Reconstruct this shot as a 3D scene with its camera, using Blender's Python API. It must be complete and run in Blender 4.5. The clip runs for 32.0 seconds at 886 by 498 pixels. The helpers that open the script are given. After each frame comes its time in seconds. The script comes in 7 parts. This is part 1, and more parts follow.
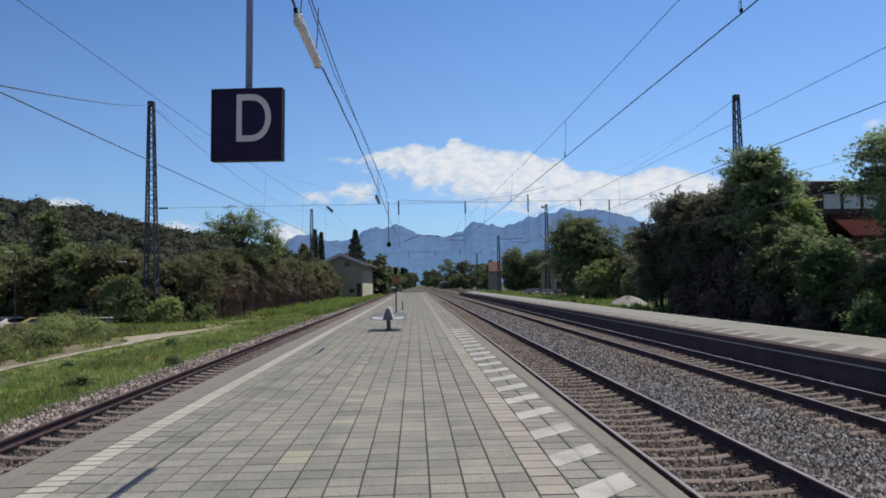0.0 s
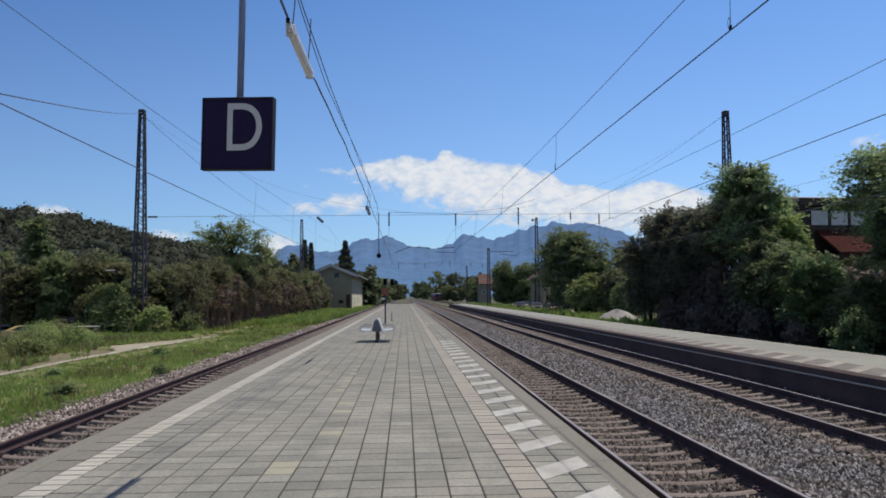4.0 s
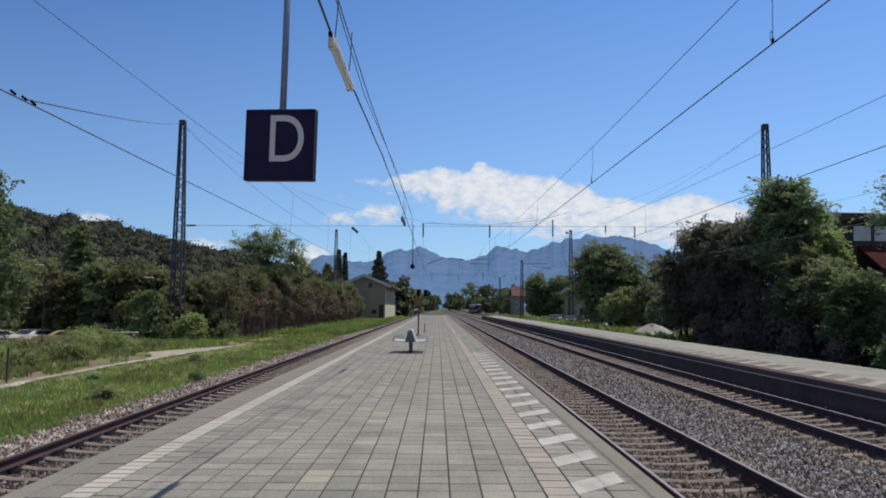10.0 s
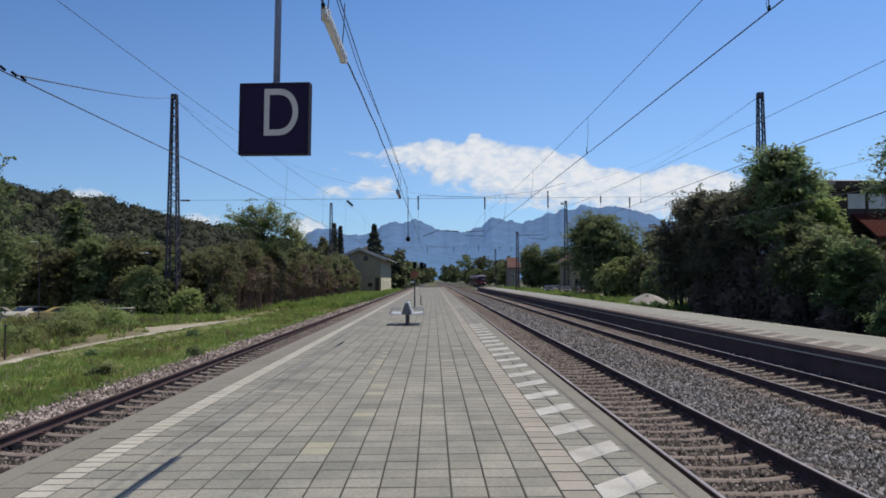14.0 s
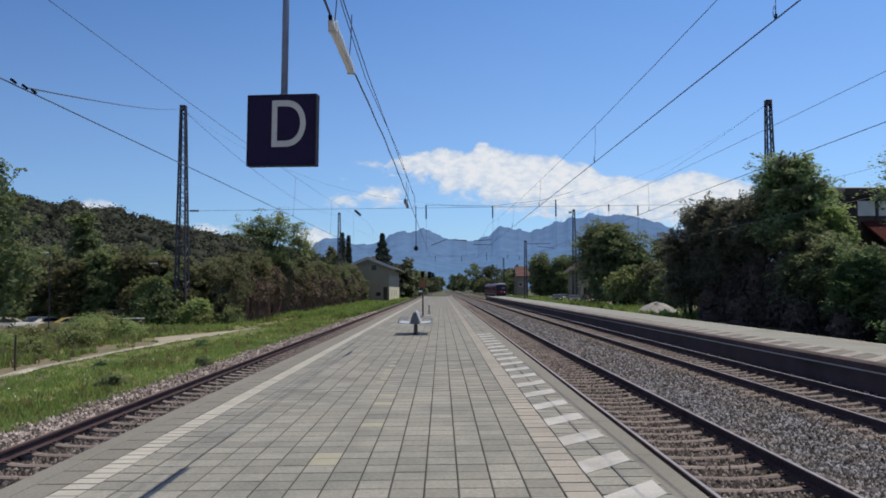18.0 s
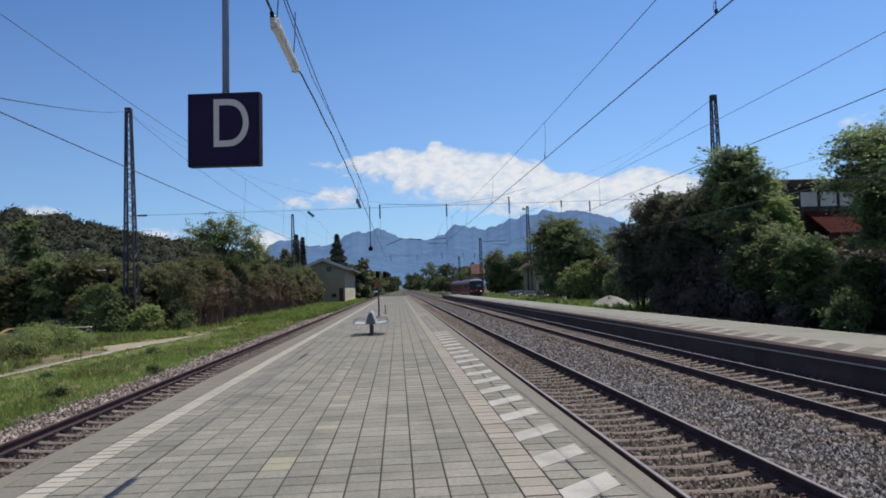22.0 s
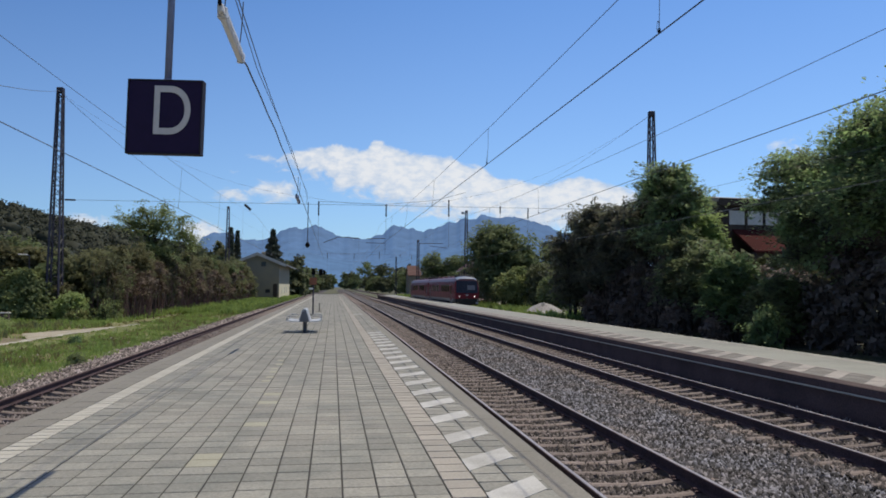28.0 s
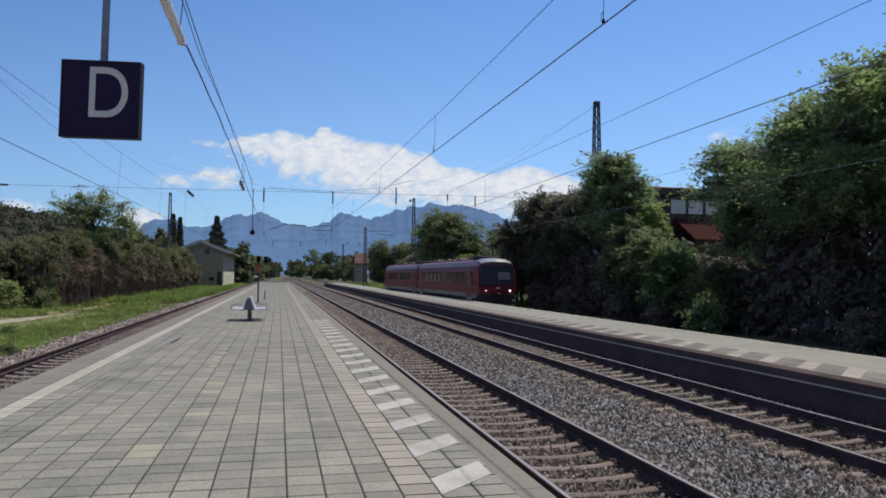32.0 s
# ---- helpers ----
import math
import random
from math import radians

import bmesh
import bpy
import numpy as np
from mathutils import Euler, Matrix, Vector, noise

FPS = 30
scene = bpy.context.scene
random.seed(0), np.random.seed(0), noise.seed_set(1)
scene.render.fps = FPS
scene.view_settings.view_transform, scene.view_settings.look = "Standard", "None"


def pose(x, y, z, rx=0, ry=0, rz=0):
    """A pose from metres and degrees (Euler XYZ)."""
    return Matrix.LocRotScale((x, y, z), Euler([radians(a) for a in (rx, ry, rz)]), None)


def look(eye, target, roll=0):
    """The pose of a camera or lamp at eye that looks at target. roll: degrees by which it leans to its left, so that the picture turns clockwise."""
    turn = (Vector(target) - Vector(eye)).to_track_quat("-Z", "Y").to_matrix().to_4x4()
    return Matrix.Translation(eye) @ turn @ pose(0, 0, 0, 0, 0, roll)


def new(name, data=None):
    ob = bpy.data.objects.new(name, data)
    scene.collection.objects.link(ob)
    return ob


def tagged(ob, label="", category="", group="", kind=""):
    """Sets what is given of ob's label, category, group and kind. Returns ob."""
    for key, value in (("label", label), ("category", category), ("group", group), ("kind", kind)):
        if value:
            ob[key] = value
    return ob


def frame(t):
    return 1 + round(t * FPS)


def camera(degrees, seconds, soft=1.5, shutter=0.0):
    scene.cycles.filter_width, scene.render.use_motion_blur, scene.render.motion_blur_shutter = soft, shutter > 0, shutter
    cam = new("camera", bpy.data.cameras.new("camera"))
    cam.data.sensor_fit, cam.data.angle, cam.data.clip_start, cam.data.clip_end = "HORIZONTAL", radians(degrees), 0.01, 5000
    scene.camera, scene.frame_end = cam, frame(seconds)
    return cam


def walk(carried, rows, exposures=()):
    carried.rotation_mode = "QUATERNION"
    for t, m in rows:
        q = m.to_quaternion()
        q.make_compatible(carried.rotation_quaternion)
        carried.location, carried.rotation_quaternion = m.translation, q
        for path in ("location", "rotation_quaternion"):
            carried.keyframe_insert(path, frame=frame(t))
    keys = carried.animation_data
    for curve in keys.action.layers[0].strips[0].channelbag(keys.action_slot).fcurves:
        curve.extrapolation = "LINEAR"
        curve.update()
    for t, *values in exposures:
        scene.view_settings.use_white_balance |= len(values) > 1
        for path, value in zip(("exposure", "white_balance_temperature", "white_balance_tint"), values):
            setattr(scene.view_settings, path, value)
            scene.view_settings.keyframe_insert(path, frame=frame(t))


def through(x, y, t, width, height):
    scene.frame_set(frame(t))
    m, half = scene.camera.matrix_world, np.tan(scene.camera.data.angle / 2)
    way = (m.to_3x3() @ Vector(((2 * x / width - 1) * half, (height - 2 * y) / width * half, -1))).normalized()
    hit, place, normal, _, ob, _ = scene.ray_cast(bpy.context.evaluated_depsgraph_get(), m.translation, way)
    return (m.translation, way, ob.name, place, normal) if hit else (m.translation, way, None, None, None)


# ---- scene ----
# ---- camera ----
# seconds, eye (z above the rail heads; the platform lies 0.55 above them), yaw, pitch, roll
cam = camera(59.9, 32.0, soft=1.75)
PATH = [
    (0, -3.7006, 0.0176, 2.2708, -2.115, 2.602, -1.035),
    (0.5, -3.6969, 0.0181, 2.2674, -2.714, 2.486, -0.384),
    (1, -3.6952, 0.0176, 2.2658, -2.665, 2.958, -0.526),
    (1.5, -3.6994, 0.0151, 2.2641, -2.458, 3.060, -0.326),
    (2, -3.7012, 0.0123, 2.2658, -2.893, 3.172, -0.154),
    (2.5, -3.6979, 0.0126, 2.2621, -3.135, 3.037, -0.182),
    (4.5, -3.6949, 0.0116, 2.2651, -2.716, 3.569, -0.595),
    (5, -3.7001, 0.0112, 2.2690, -2.411, 3.478, -0.567),
    (5.5, -3.7073, 0.0105, 2.2685, -1.708, 3.559, -0.223),
    (6, -3.7093, 0.0055, 2.2713, -1.143, 3.948, -0.280),
    (6.5, -3.7203, -0.0024, 2.2712, -0.662, 4.011, -0.328),
    (7, -3.7248, -0.0083, 2.2736, -0.993, 4.519, 0.005),
    (7.5, -3.7306, -0.0094, 2.2676, -0.797, 4.186, 0.105),
    (8, -3.7301, -0.0072, 2.2707, -0.463, 4.479, 0.251),
    (8.5, -3.7258, -0.0050, 2.2714, -0.991, 4.747, 0.597),
    (9, -3.7278, -0.0096, 2.2726, -0.587, 4.453, 0.433),
    (9.5, -3.7337, -0.0132, 2.2687, -0.542, 4.268, 0.529),
    (10, -3.7342, -0.0150, 2.2649, -0.383, 4.332, 0.415),
    (10.5, -3.7386, -0.0178, 2.2714, -0.331, 4.671, 0.755),
    (11, -3.7344, -0.0185, 2.2709, -0.168, 4.340, 0.465),
    (11.5, -3.7343, -0.0192, 2.2655, 0.265, 3.911, 0.026),
    (12, -3.7345, -0.0163, 2.2589, 0.366, 3.254, -0.318),
    (12.5, -3.7436, -0.0201, 2.2606, 0.345, 2.897, -0.446),
    (13, -3.7499, -0.0217, 2.2626, 0.258, 2.758, 0.652),
    (13.5, -3.7478, -0.0197, 2.2661, -0.557, 2.441, 0.047),
    (15.5, -3.7412, -0.0168, 2.2723, -0.225, 2.139, -1.099),
    (16, -3.7377, -0.0124, 2.2689, 0.265, 2.410, -1.035),
    (16.5, -3.7351, -0.0135, 2.2744, -1.391, 2.546, -0.483),
    (17, -3.7379, -0.0214, 2.2814, -0.235, 2.988, -0.934),
    (17.5, -3.7438, -0.0258, 2.2816, 0.254, 3.060, -0.986),
    (18, -3.7405, -0.0223, 2.2777, -0.138, 2.942, -0.462),
    (18.5, -3.7286, -0.0126, 2.2771, -0.113, 2.704, -0.458),
    (19, -3.7174, -0.0049, 2.2764, -0.419, 2.585, -1.193),
    (19.5, -3.7093, 0.0002, 2.2779, -1.401, 2.280, -1.464),
    (20, -3.7108, -0.0000, 2.2737, -2.147, 2.299, -1.425),
    (20.5, -3.7124, -0.0031, 2.2750, -2.500, 2.299, -1.572),
    (21, -3.7071, -0.0023, 2.2773, -2.831, 3.072, -1.605),
    (21.5, -3.6945, 0.0116, 2.2750, -2.984, 3.498, -1.605),
    (22, -3.6893, 0.0269, 2.2672, -3.453, 2.804, -1.994),
    (22.5, -3.6760, 0.0343, 2.2679, -4.736, 2.837, -2.435),
    (23, -3.6807, 0.0345, 2.2686, -4.738, 2.745, -2.032),
    (23.5, -3.6836, 0.0296, 2.2720, -5.307, 3.415, -1.520),
    (24, -3.6926, 0.0207, 2.2750, -5.180, 3.793, -1.138),
    (24.5, -3.6959, 0.0176, 2.2703, -5.819, 3.393, -0.779),
    (25, -3.6990, 0.0155, 2.2687, -6.290, 2.972, 0.134),
    (25.5, -3.6995, 0.0134, 2.2664, -6.472, 2.813, -0.086),
    (27.5, -3.7045, 0.0071, 2.2673, -7.701, 2.968, 0.092),
    (28, -3.7115, 0.0073, 2.2685, -8.109, 2.851, 0.464),
    (28.5, -3.7076, 0.0073, 2.2715, -8.814, 3.067, 0.593),
    (29, -3.7023, 0.0094, 2.2680, -9.240, 2.816, 0.810),
    (29.5, -3.7044, 0.0101, 2.2651, -9.211, 2.317, 0.716),
    (30, -3.7055, 0.0047, 2.2666, -10.011, 2.400, 0.794),
    (30.5, -3.7082, -0.0056, 2.2675, -10.576, 2.490, 0.842),
    (31, -3.7067, -0.0017, 2.2648, -10.876, 2.303, 0.628),
    (31.5, -3.7013, 0.0044, 2.2636, -11.407, 2.003, 0.687),
    (32, -3.6939, 0.0056, 2.2654, -12.029, 1.970, 0.424),
]


def aim(x, y, z, yaw, pitch, roll):
    eye = Vector((x, y, z))
    a, p = radians(yaw), radians(pitch)
    way = Vector((-math.sin(a) * math.cos(p), math.cos(a) * math.cos(p), math.sin(p)))
    return look(eye, eye + way * 10, roll)


walk(cam, [(row[0], aim(*row[1:])) for row in PATH], exposures=[(0, 0.0), (32, 0.0)])

# ---- sky, sun ----
SUN = Vector((1.53, 0.58, 4.05)).normalized()
elevation = math.asin(SUN.z)
azimuth = math.atan2(SUN.x, SUN.y)
SKY_STRENGTH, SUN_STRENGTH = 0.125, 3.25

world = bpy.data.worlds.new("sky")
scene.world = world
world.use_nodes = True
wt = world.node_tree
for n in list(wt.nodes):
    wt.nodes.remove(n)


def wmath(op, a, b=None, c=None, clamp=False):
    n = wt.nodes.new("ShaderNodeMath")
    n.operation, n.use_clamp = op, clamp
    for i, v in enumerate((a, b, c)):
        if v is None:
            continue
        if isinstance(v, (int, float)):
            n.inputs[i].default_value = v
        else:
            wt.links.new(v, n.inputs[i])
    return n.outputs[0]


sky = wt.nodes.new("ShaderNodeTexSky")
sky.sky_type, sky.sun_disc = "NISHITA", False
sky.sun_elevation, sky.sun_rotation = elevation, azimuth
sky.altitude, sky.air_density, sky.dust_density, sky.ozone_density = 500, 1.0, 0.6, 2.0
coord = wt.nodes.new("ShaderNodeTexCoord")
sep = wt.nodes.new("ShaderNodeSeparateXYZ")
wt.links.new(coord.outputs["Generated"], sep.inputs[0])
az = wmath("MULTIPLY", wmath("ARCTAN2", sep.outputs[0], sep.outputs[1]), 57.29578)
el = wmath("MULTIPLY", wmath("ARCSINE", sep.outputs[2]), 57.29578)
comb = wt.nodes.new("ShaderNodeCombineXYZ")
wt.links.new(wmath("MULTIPLY", az, 0.62), comb.inputs[0])
wt.links.new(wmath("MULTIPLY", el, 1.05), comb.inputs[1])
puff = wt.nodes.new("ShaderNodeTexNoise")
puff.inputs["Scale"].default_value, puff.inputs["Detail"].default_value, puff.inputs["Roughness"].default_value = 1.0, 9.0, 0.64
puff.inputs["Distortion"].default_value = 0.6
wt.links.new(comb.outputs[0], puff.inputs["Vector"])
# small clouds: azimuth, elevation, half width, half height (degrees), strength
BANKS = [(-4.4, 6.9, 2.4, 0.9, 0.5), (-7.2, 6.6, 1.5, 0.6, 0.4), (-5.2, 9.2, 1.4, 0.35, 0.3), (-24.6, 5.5, 2.2, 0.8, 0.9),
         (-17.5, 4.2, 3.0, 0.6, 0.6), (-9.3, 3.6, 1.8, 1.1, 0.8), (32.0, 9.7, 1.6, 0.5, 0.2),
         (70, 12, 20, 4, 0.9), (-80, 10, 22, 4, 0.9), (150, 14, 30, 5, 0.9), (-140, 12, 25, 4, 0.9)]
cover = None
for a0, e0, wa, we, s in BANKS:
    da = wmath("MULTIPLY", wmath("SUBTRACT", az, a0), 1 / wa)
    de = wmath("MULTIPLY", wmath("SUBTRACT", el, e0), 1 / we)
    d2 = wmath("ADD", wmath("MULTIPLY", da, da), wmath("MULTIPLY", de, de))
    b = wmath("MULTIPLY", wmath("SUBTRACT", 1.0, wmath("SQRT", d2)), s)
    cover = b if cover is None else wmath("SMOOTH_MAX", cover, b, 0.25)


def skyline(knots):
    """Elevation as a smooth function of azimuth, from -10 to 30 degrees, in tenths of 14 degrees."""
    n = wt.nodes.new("ShaderNodeFloatCurve")
    curve = n.mapping.curves[0]
    for i, (a, e) in enumerate(knots):
        p = ((a + 10) / 40, e / 14)
        if i < 2:
            curve.points[i].location = p
        else:
            curve.points.new(*p)
    n.mapping.update()
    wt.links.new(wmath("MULTIPLY_ADD", az, 1 / 40, 0.25, True), n.inputs["Value"])
    return wmath("MULTIPLY", n.outputs[0], 14.0)


# the long cumulus bank over the mountains: a crisp billowing crest and a soft base
crest = skyline([(-10, 7.6), (-4.6, 8.9), (-3.4, 9.7), (-1.5, 10.1), (0.2, 10.4), (2.1, 10.1), (3.0, 10.8), (3.9, 10.5), (5.3, 10.05), (7.6, 9.7), (8.7, 9.65), (9.7, 9.05), (10.9, 8.9), (12.1, 8.25), (13.7, 7.95), (15.3, 7.6), (16.9, 7.9), (18.0, 8.2), (18.8, 8.1), (20.3, 7.6), (21.8, 7.1), (22.7, 6.6), (26, 5.2), (30, 4.6)])
base = skyline([(-10, 8.2), (-4.6, 8.6), (-3.4, 8.3), (-1.5, 7.6), (0.2, 6.9), (2.1, 6.2), (5.3, 5.4), (10, 4.6), (15, 4.0), (22, 3.6), (30, 3.8)])
crisp = wmath("MULTIPLY", wmath("SUBTRACT", wmath("ADD", crest, 0.12), el), 1.15)
soft_base = wmath("MULTIPLY", wmath("SUBTRACT", el, base), 0.3)
cover = wmath("MAXIMUM", cover, wmath("MINIMUM", wmath("MINIMUM", crisp, soft_base), 0.8))
dens = wmath("ADD", wmath("MULTIPLY", cover, 1.55), wmath("MULTIPLY", wmath("SUBTRACT", puff.outputs[0], 0.48), 2.0))
ramp = wt.nodes.new("ShaderNodeMapRange")
ramp.interpolation_type = "SMOOTHSTEP"
ramp.inputs["From Min"].default_value, ramp.inputs["From Max"].default_value = 0.02, 0.62
ramp.inputs["To Max"].default_value = 0.93
wt.links.new(dens, ramp.inputs["Value"])
tone = wt.nodes.new("ShaderNodeMapRange")
tone.inputs["From Min"].default_value, tone.inputs["From Max"].default_value = 0.1, 1.0
tone.inputs["To Min"].default_value, tone.inputs["To Max"].default_value = 0.0, 1.0
billow = wt.nodes.new("ShaderNodeTexNoise")
billow.inputs["Scale"].default_value, billow.inputs["Detail"].default_value, billow.inputs["Roughness"].default_value = 1.7, 6.0, 0.6
wt.links.new(comb.outputs[0], billow.inputs["Vector"])
wt.links.new(wmath("ADD", wmath("MULTIPLY", dens, 0.55), wmath("MULTIPLY", wmath("SUBTRACT", billow.outputs[0], 0.44), 2.6)), tone.inputs["Value"])
ctone = wt.nodes.new("ShaderNodeMix")
ctone.data_type = "RGBA"
ctone.inputs["A"].default_value, ctone.inputs["B"].default_value = (4.1, 4.9, 6.1, 1), (6.5, 6.6, 6.75, 1)
wt.links.new(tone.outputs[0], ctone.inputs["Factor"])
# thin haze that pales the sky towards the horizon
haze = wt.nodes.new("ShaderNodeMapRange")
haze.inputs["From Min"].default_value, haze.inputs["From Max"].default_value = 24.0, 0.0
haze.inputs["To Min"].default_value, haze.inputs["To Max"].default_value = 0.0, 0.30
wt.links.new(el, haze.inputs["Value"])
tint = wt.nodes.new("ShaderNodeMix")
tint.data_type, tint.blend_type = "RGBA", "MULTIPLY"
tint.inputs["Factor"].default_value = 1.0
tint.inputs["B"].default_value = (0.61, 0.89, 1.22, 1)
wt.links.new(sky.outputs[0], tint.inputs["A"])
deep = wt.nodes.new("ShaderNodeMapRange")
deep.interpolation_type = "SMOOTHSTEP"
deep.inputs["From Min"].default_value, deep.inputs["From Max"].default_value = -70.0, 20.0
deep.inputs["To Min"].default_value, deep.inputs["To Max"].default_value = 0.0, 1.0
wt.links.new(az, deep.inputs["Value"])
side = wt.nodes.new("ShaderNodeMix")
side.data_type = "RGBA"
side.inputs["A"].default_value, side.inputs["B"].default_value = (0.36, 0.50, 0.60, 1), (1, 1, 1, 1)
wt.links.new(deep.outputs[0], side.inputs["Factor"])
deeper = wt.nodes.new("ShaderNodeVectorMath")
deeper.operation = "MULTIPLY"
wt.links.new(tint.outputs["Result"], deeper.inputs[0])
wt.links.new(side.outputs["Result"], deeper.inputs[1])
pale = wt.nodes.new("ShaderNodeMix")
pale.data_type = "RGBA"
pale.inputs["B"].default_value = (4.0, 5.0, 6.3, 1)
wt.links.new(haze.outputs[0], pale.inputs["Factor"])
wt.links.new(deeper.outputs[0], pale.inputs["A"])
# an added warm veil above the view that takes blue out of the shade
veil = wt.nodes.new("ShaderNodeMapRange")
veil.interpolation_type = "SMOOTHSTEP"
veil.inputs["From Min"].default_value, veil.inputs["From Max"].default_value = 26.0, 60.0
veil.inputs["To Min"].default_value, veil.inputs["To Max"].default_value = 0.0, 0.75
wt.links.new(el, veil.inputs["Value"])
veiled = wt.nodes.new("ShaderNodeMix")
veiled.data_type = "RGBA"
veiled.inputs["B"].default_value = (2.35, 2.1, 1.8, 1)
wt.links.new(veil.outputs[0], veiled.inputs["Factor"])
wt.links.new(pale.outputs["Result"], veiled.inputs["A"])
both = wt.nodes.new("ShaderNodeMix")
both.data_type = "RGBA"
wt.links.new(ramp.outputs[0], both.inputs["Factor"])
wt.links.new(veiled.outputs["Result"], both.inputs["A"])
wt.links.new(ctone.outputs["Result"], both.inputs["B"])
bg = wt.nodes.new("ShaderNodeBackground")
bg.inputs["Strength"].default_value = SKY_STRENGTH
wt.links.new(both.outputs["Result"], bg.inputs["Color"])
wout = wt.nodes.new("ShaderNodeOutputWorld")
wt.links.new(bg.outputs[0], wout.inputs["Surface"])

sun_data = bpy.data.lights.new("sun", "SUN")
sun_data.energy, sun_data.angle, sun_data.color = SUN_STRENGTH, radians(0.53), (1.0, 0.89, 0.72)
sun = new("sun", sun_data)
sun.matrix_world = look(SUN * 100, (0, 0, 0))


# ---- mesh helpers ----
class Geo:
    """Vertices and faces of one mesh, gathered piece by piece."""

    def __init__(self):
        self.v, self.f = [], []

    def add(self, verts, faces):
        n = len(self.v)
        self.v += [tuple(p) for p in verts]
        self.f += [tuple(i + n for i in q) for q in faces]
        return self

    def box(self, x0, x1, y0, y1, z0, z1):
        return self.add([(x, y, z) for z in (z0, z1) for y in (y0, y1) for x in (x0, x1)],
                        [(0, 2, 3, 1), (4, 5, 7, 6), (0, 1, 5, 4), (2, 6, 7, 3), (0, 4, 6, 2), (1, 3, 7, 5)])

    def slab(self, x0, x1, y0, y1, z0, z1, c=0.01):
        """A box whose upper edges are chamfered by c."""
        lo = [(x0, y0, z0), (x1, y0, z0), (x1, y1, z0), (x0, y1, z0)]
        mid = [(x, y, z1 - c) for x, y, _ in lo]
        top = [(x0 + c, y0 + c, z1), (x1 - c, y0 + c, z1), (x1 - c, y1 - c, z1), (x0 + c, y1 - c, z1)]
        f = [(3, 2, 1, 0), (8, 9, 10, 11)]
        for i in range(4):
            j = (i + 1) % 4
            f += [(i, j, 4 + j, 4 + i), (4 + i, 4 + j, 8 + j, 8 + i)]
        return self.add(lo + mid + top, f)

    def soft(self, x0, x1, y0, y1, z0, z1, c=0.01):
        """A box with all edges chamfered."""
        v, f = [], []
        xs, ys, zs = (x0, x1), (y0, y1), (z0, z1)
        idx = {}
        for i in (0, 1):
            for j in (0, 1):
                for k in (0, 1):
                    sx, sy, sz = (1 - 2 * i) * c, (1 - 2 * j) * c, (1 - 2 * k) * c
                    for a, p in enumerate(((xs[i], ys[j] + sy, zs[k] + sz), (xs[i] + sx, ys[j], zs[k] + sz), (xs[i] + sx, ys[j] + sy, zs[k]))):
                        idx[i, j, k, a] = len(v)
                        v.append(p)
        for i in (0, 1):
            f.append([idx[i, j, k, 0] for j, k in ((0, 0), (0, 1), (1, 1), (1, 0))])
            f.append([idx[j, i, k, 1] for j, k in ((0, 0), (1, 0), (1, 1), (0, 1))])
            f.append([idx[j, k, i, 2] for j, k in ((0, 0), (0, 1), (1, 1), (1, 0))])
        for i in (0, 1):
            for j in (0, 1):
                f.append([idx[i, j, 0, 0], idx[i, j, 1, 0], idx[i, j, 1, 1], idx[i, j, 0, 1]])
                f.append([idx[i, 0, j, 0], idx[i, 1, j, 0], idx[i, 1, j, 2], idx[i, 0, j, 2]])
                f.append([idx[0, i, j, 1], idx[1, i, j, 1], idx[1, i, j, 2], idx[0, i, j, 2]])
                for k in (0, 1):
                    f.append([idx[i, j, k, 0], idx[i, j, k, 1], idx[i, j, k, 2]])
        return self.add(v, f)

    def tube(self, points, radius, n=6, caps=True):
        """A round bar along points; radius is one number or one for each point."""
        pts = [Vector(p) for p in points]
        rs = [radius] * len(pts) if isinstance(radius, (int, float)) else radius
        base = len(self.v)
        for i, p in enumerate(pts):
            d = (pts[min(i + 1, len(pts) - 1)] - pts[max(i - 1, 0)]).normalized()
            side = d.cross(Vector((0, 0, 1)) if abs(d.z) < 0.9 else Vector((1, 0, 0))).normalized()
            up = side.cross(d)
            for k in range(n):
                a = 2 * math.pi * k / n
                self.v.append(tuple(p + (side * math.cos(a) + up * math.sin(a)) * rs[i]))
        for i in range(len(pts) - 1):
            for k in range(n):
                a, b = base + i * n + k, base + i * n + (k + 1) % n
                self.f.append((a, b, b + n, a + n))
        if caps:
            self.f.append(tuple(base + k for k in range(n))[::-1])
            self.f.append(tuple(base + (len(pts) - 1) * n + k for k in range(n)))
        return self

    def sweep(self, section, y0, y1, steps=1):
        """A section of (x, z) pairs drawn out along y."""
        n = len(section)
        v = [(x, y0 + (y1 - y0) * i / steps, z) for i in range(steps + 1) for x, z in section]
        f = [(i * n + k, i * n + (k + 1) % n, (i + 1) * n + (k + 1) % n, (i + 1) * n + k) for i in range(steps) for k in range(n)]
        f += [tuple(range(n))[::-1], tuple(steps * n + k for k in range(n))]
        return self.add(v, f)

    def mesh(self, name, smooth=False):
        me = bpy.data.meshes.new(name)
        me.from_pydata(self.v, [], self.f)
        bm = bmesh.new()
        bm.from_mesh(me)
        bmesh.ops.recalc_face_normals(bm, faces=bm.faces)
        bm.to_mesh(me)
        bm.free()
        if smooth:
            me.shade_smooth()
        return me


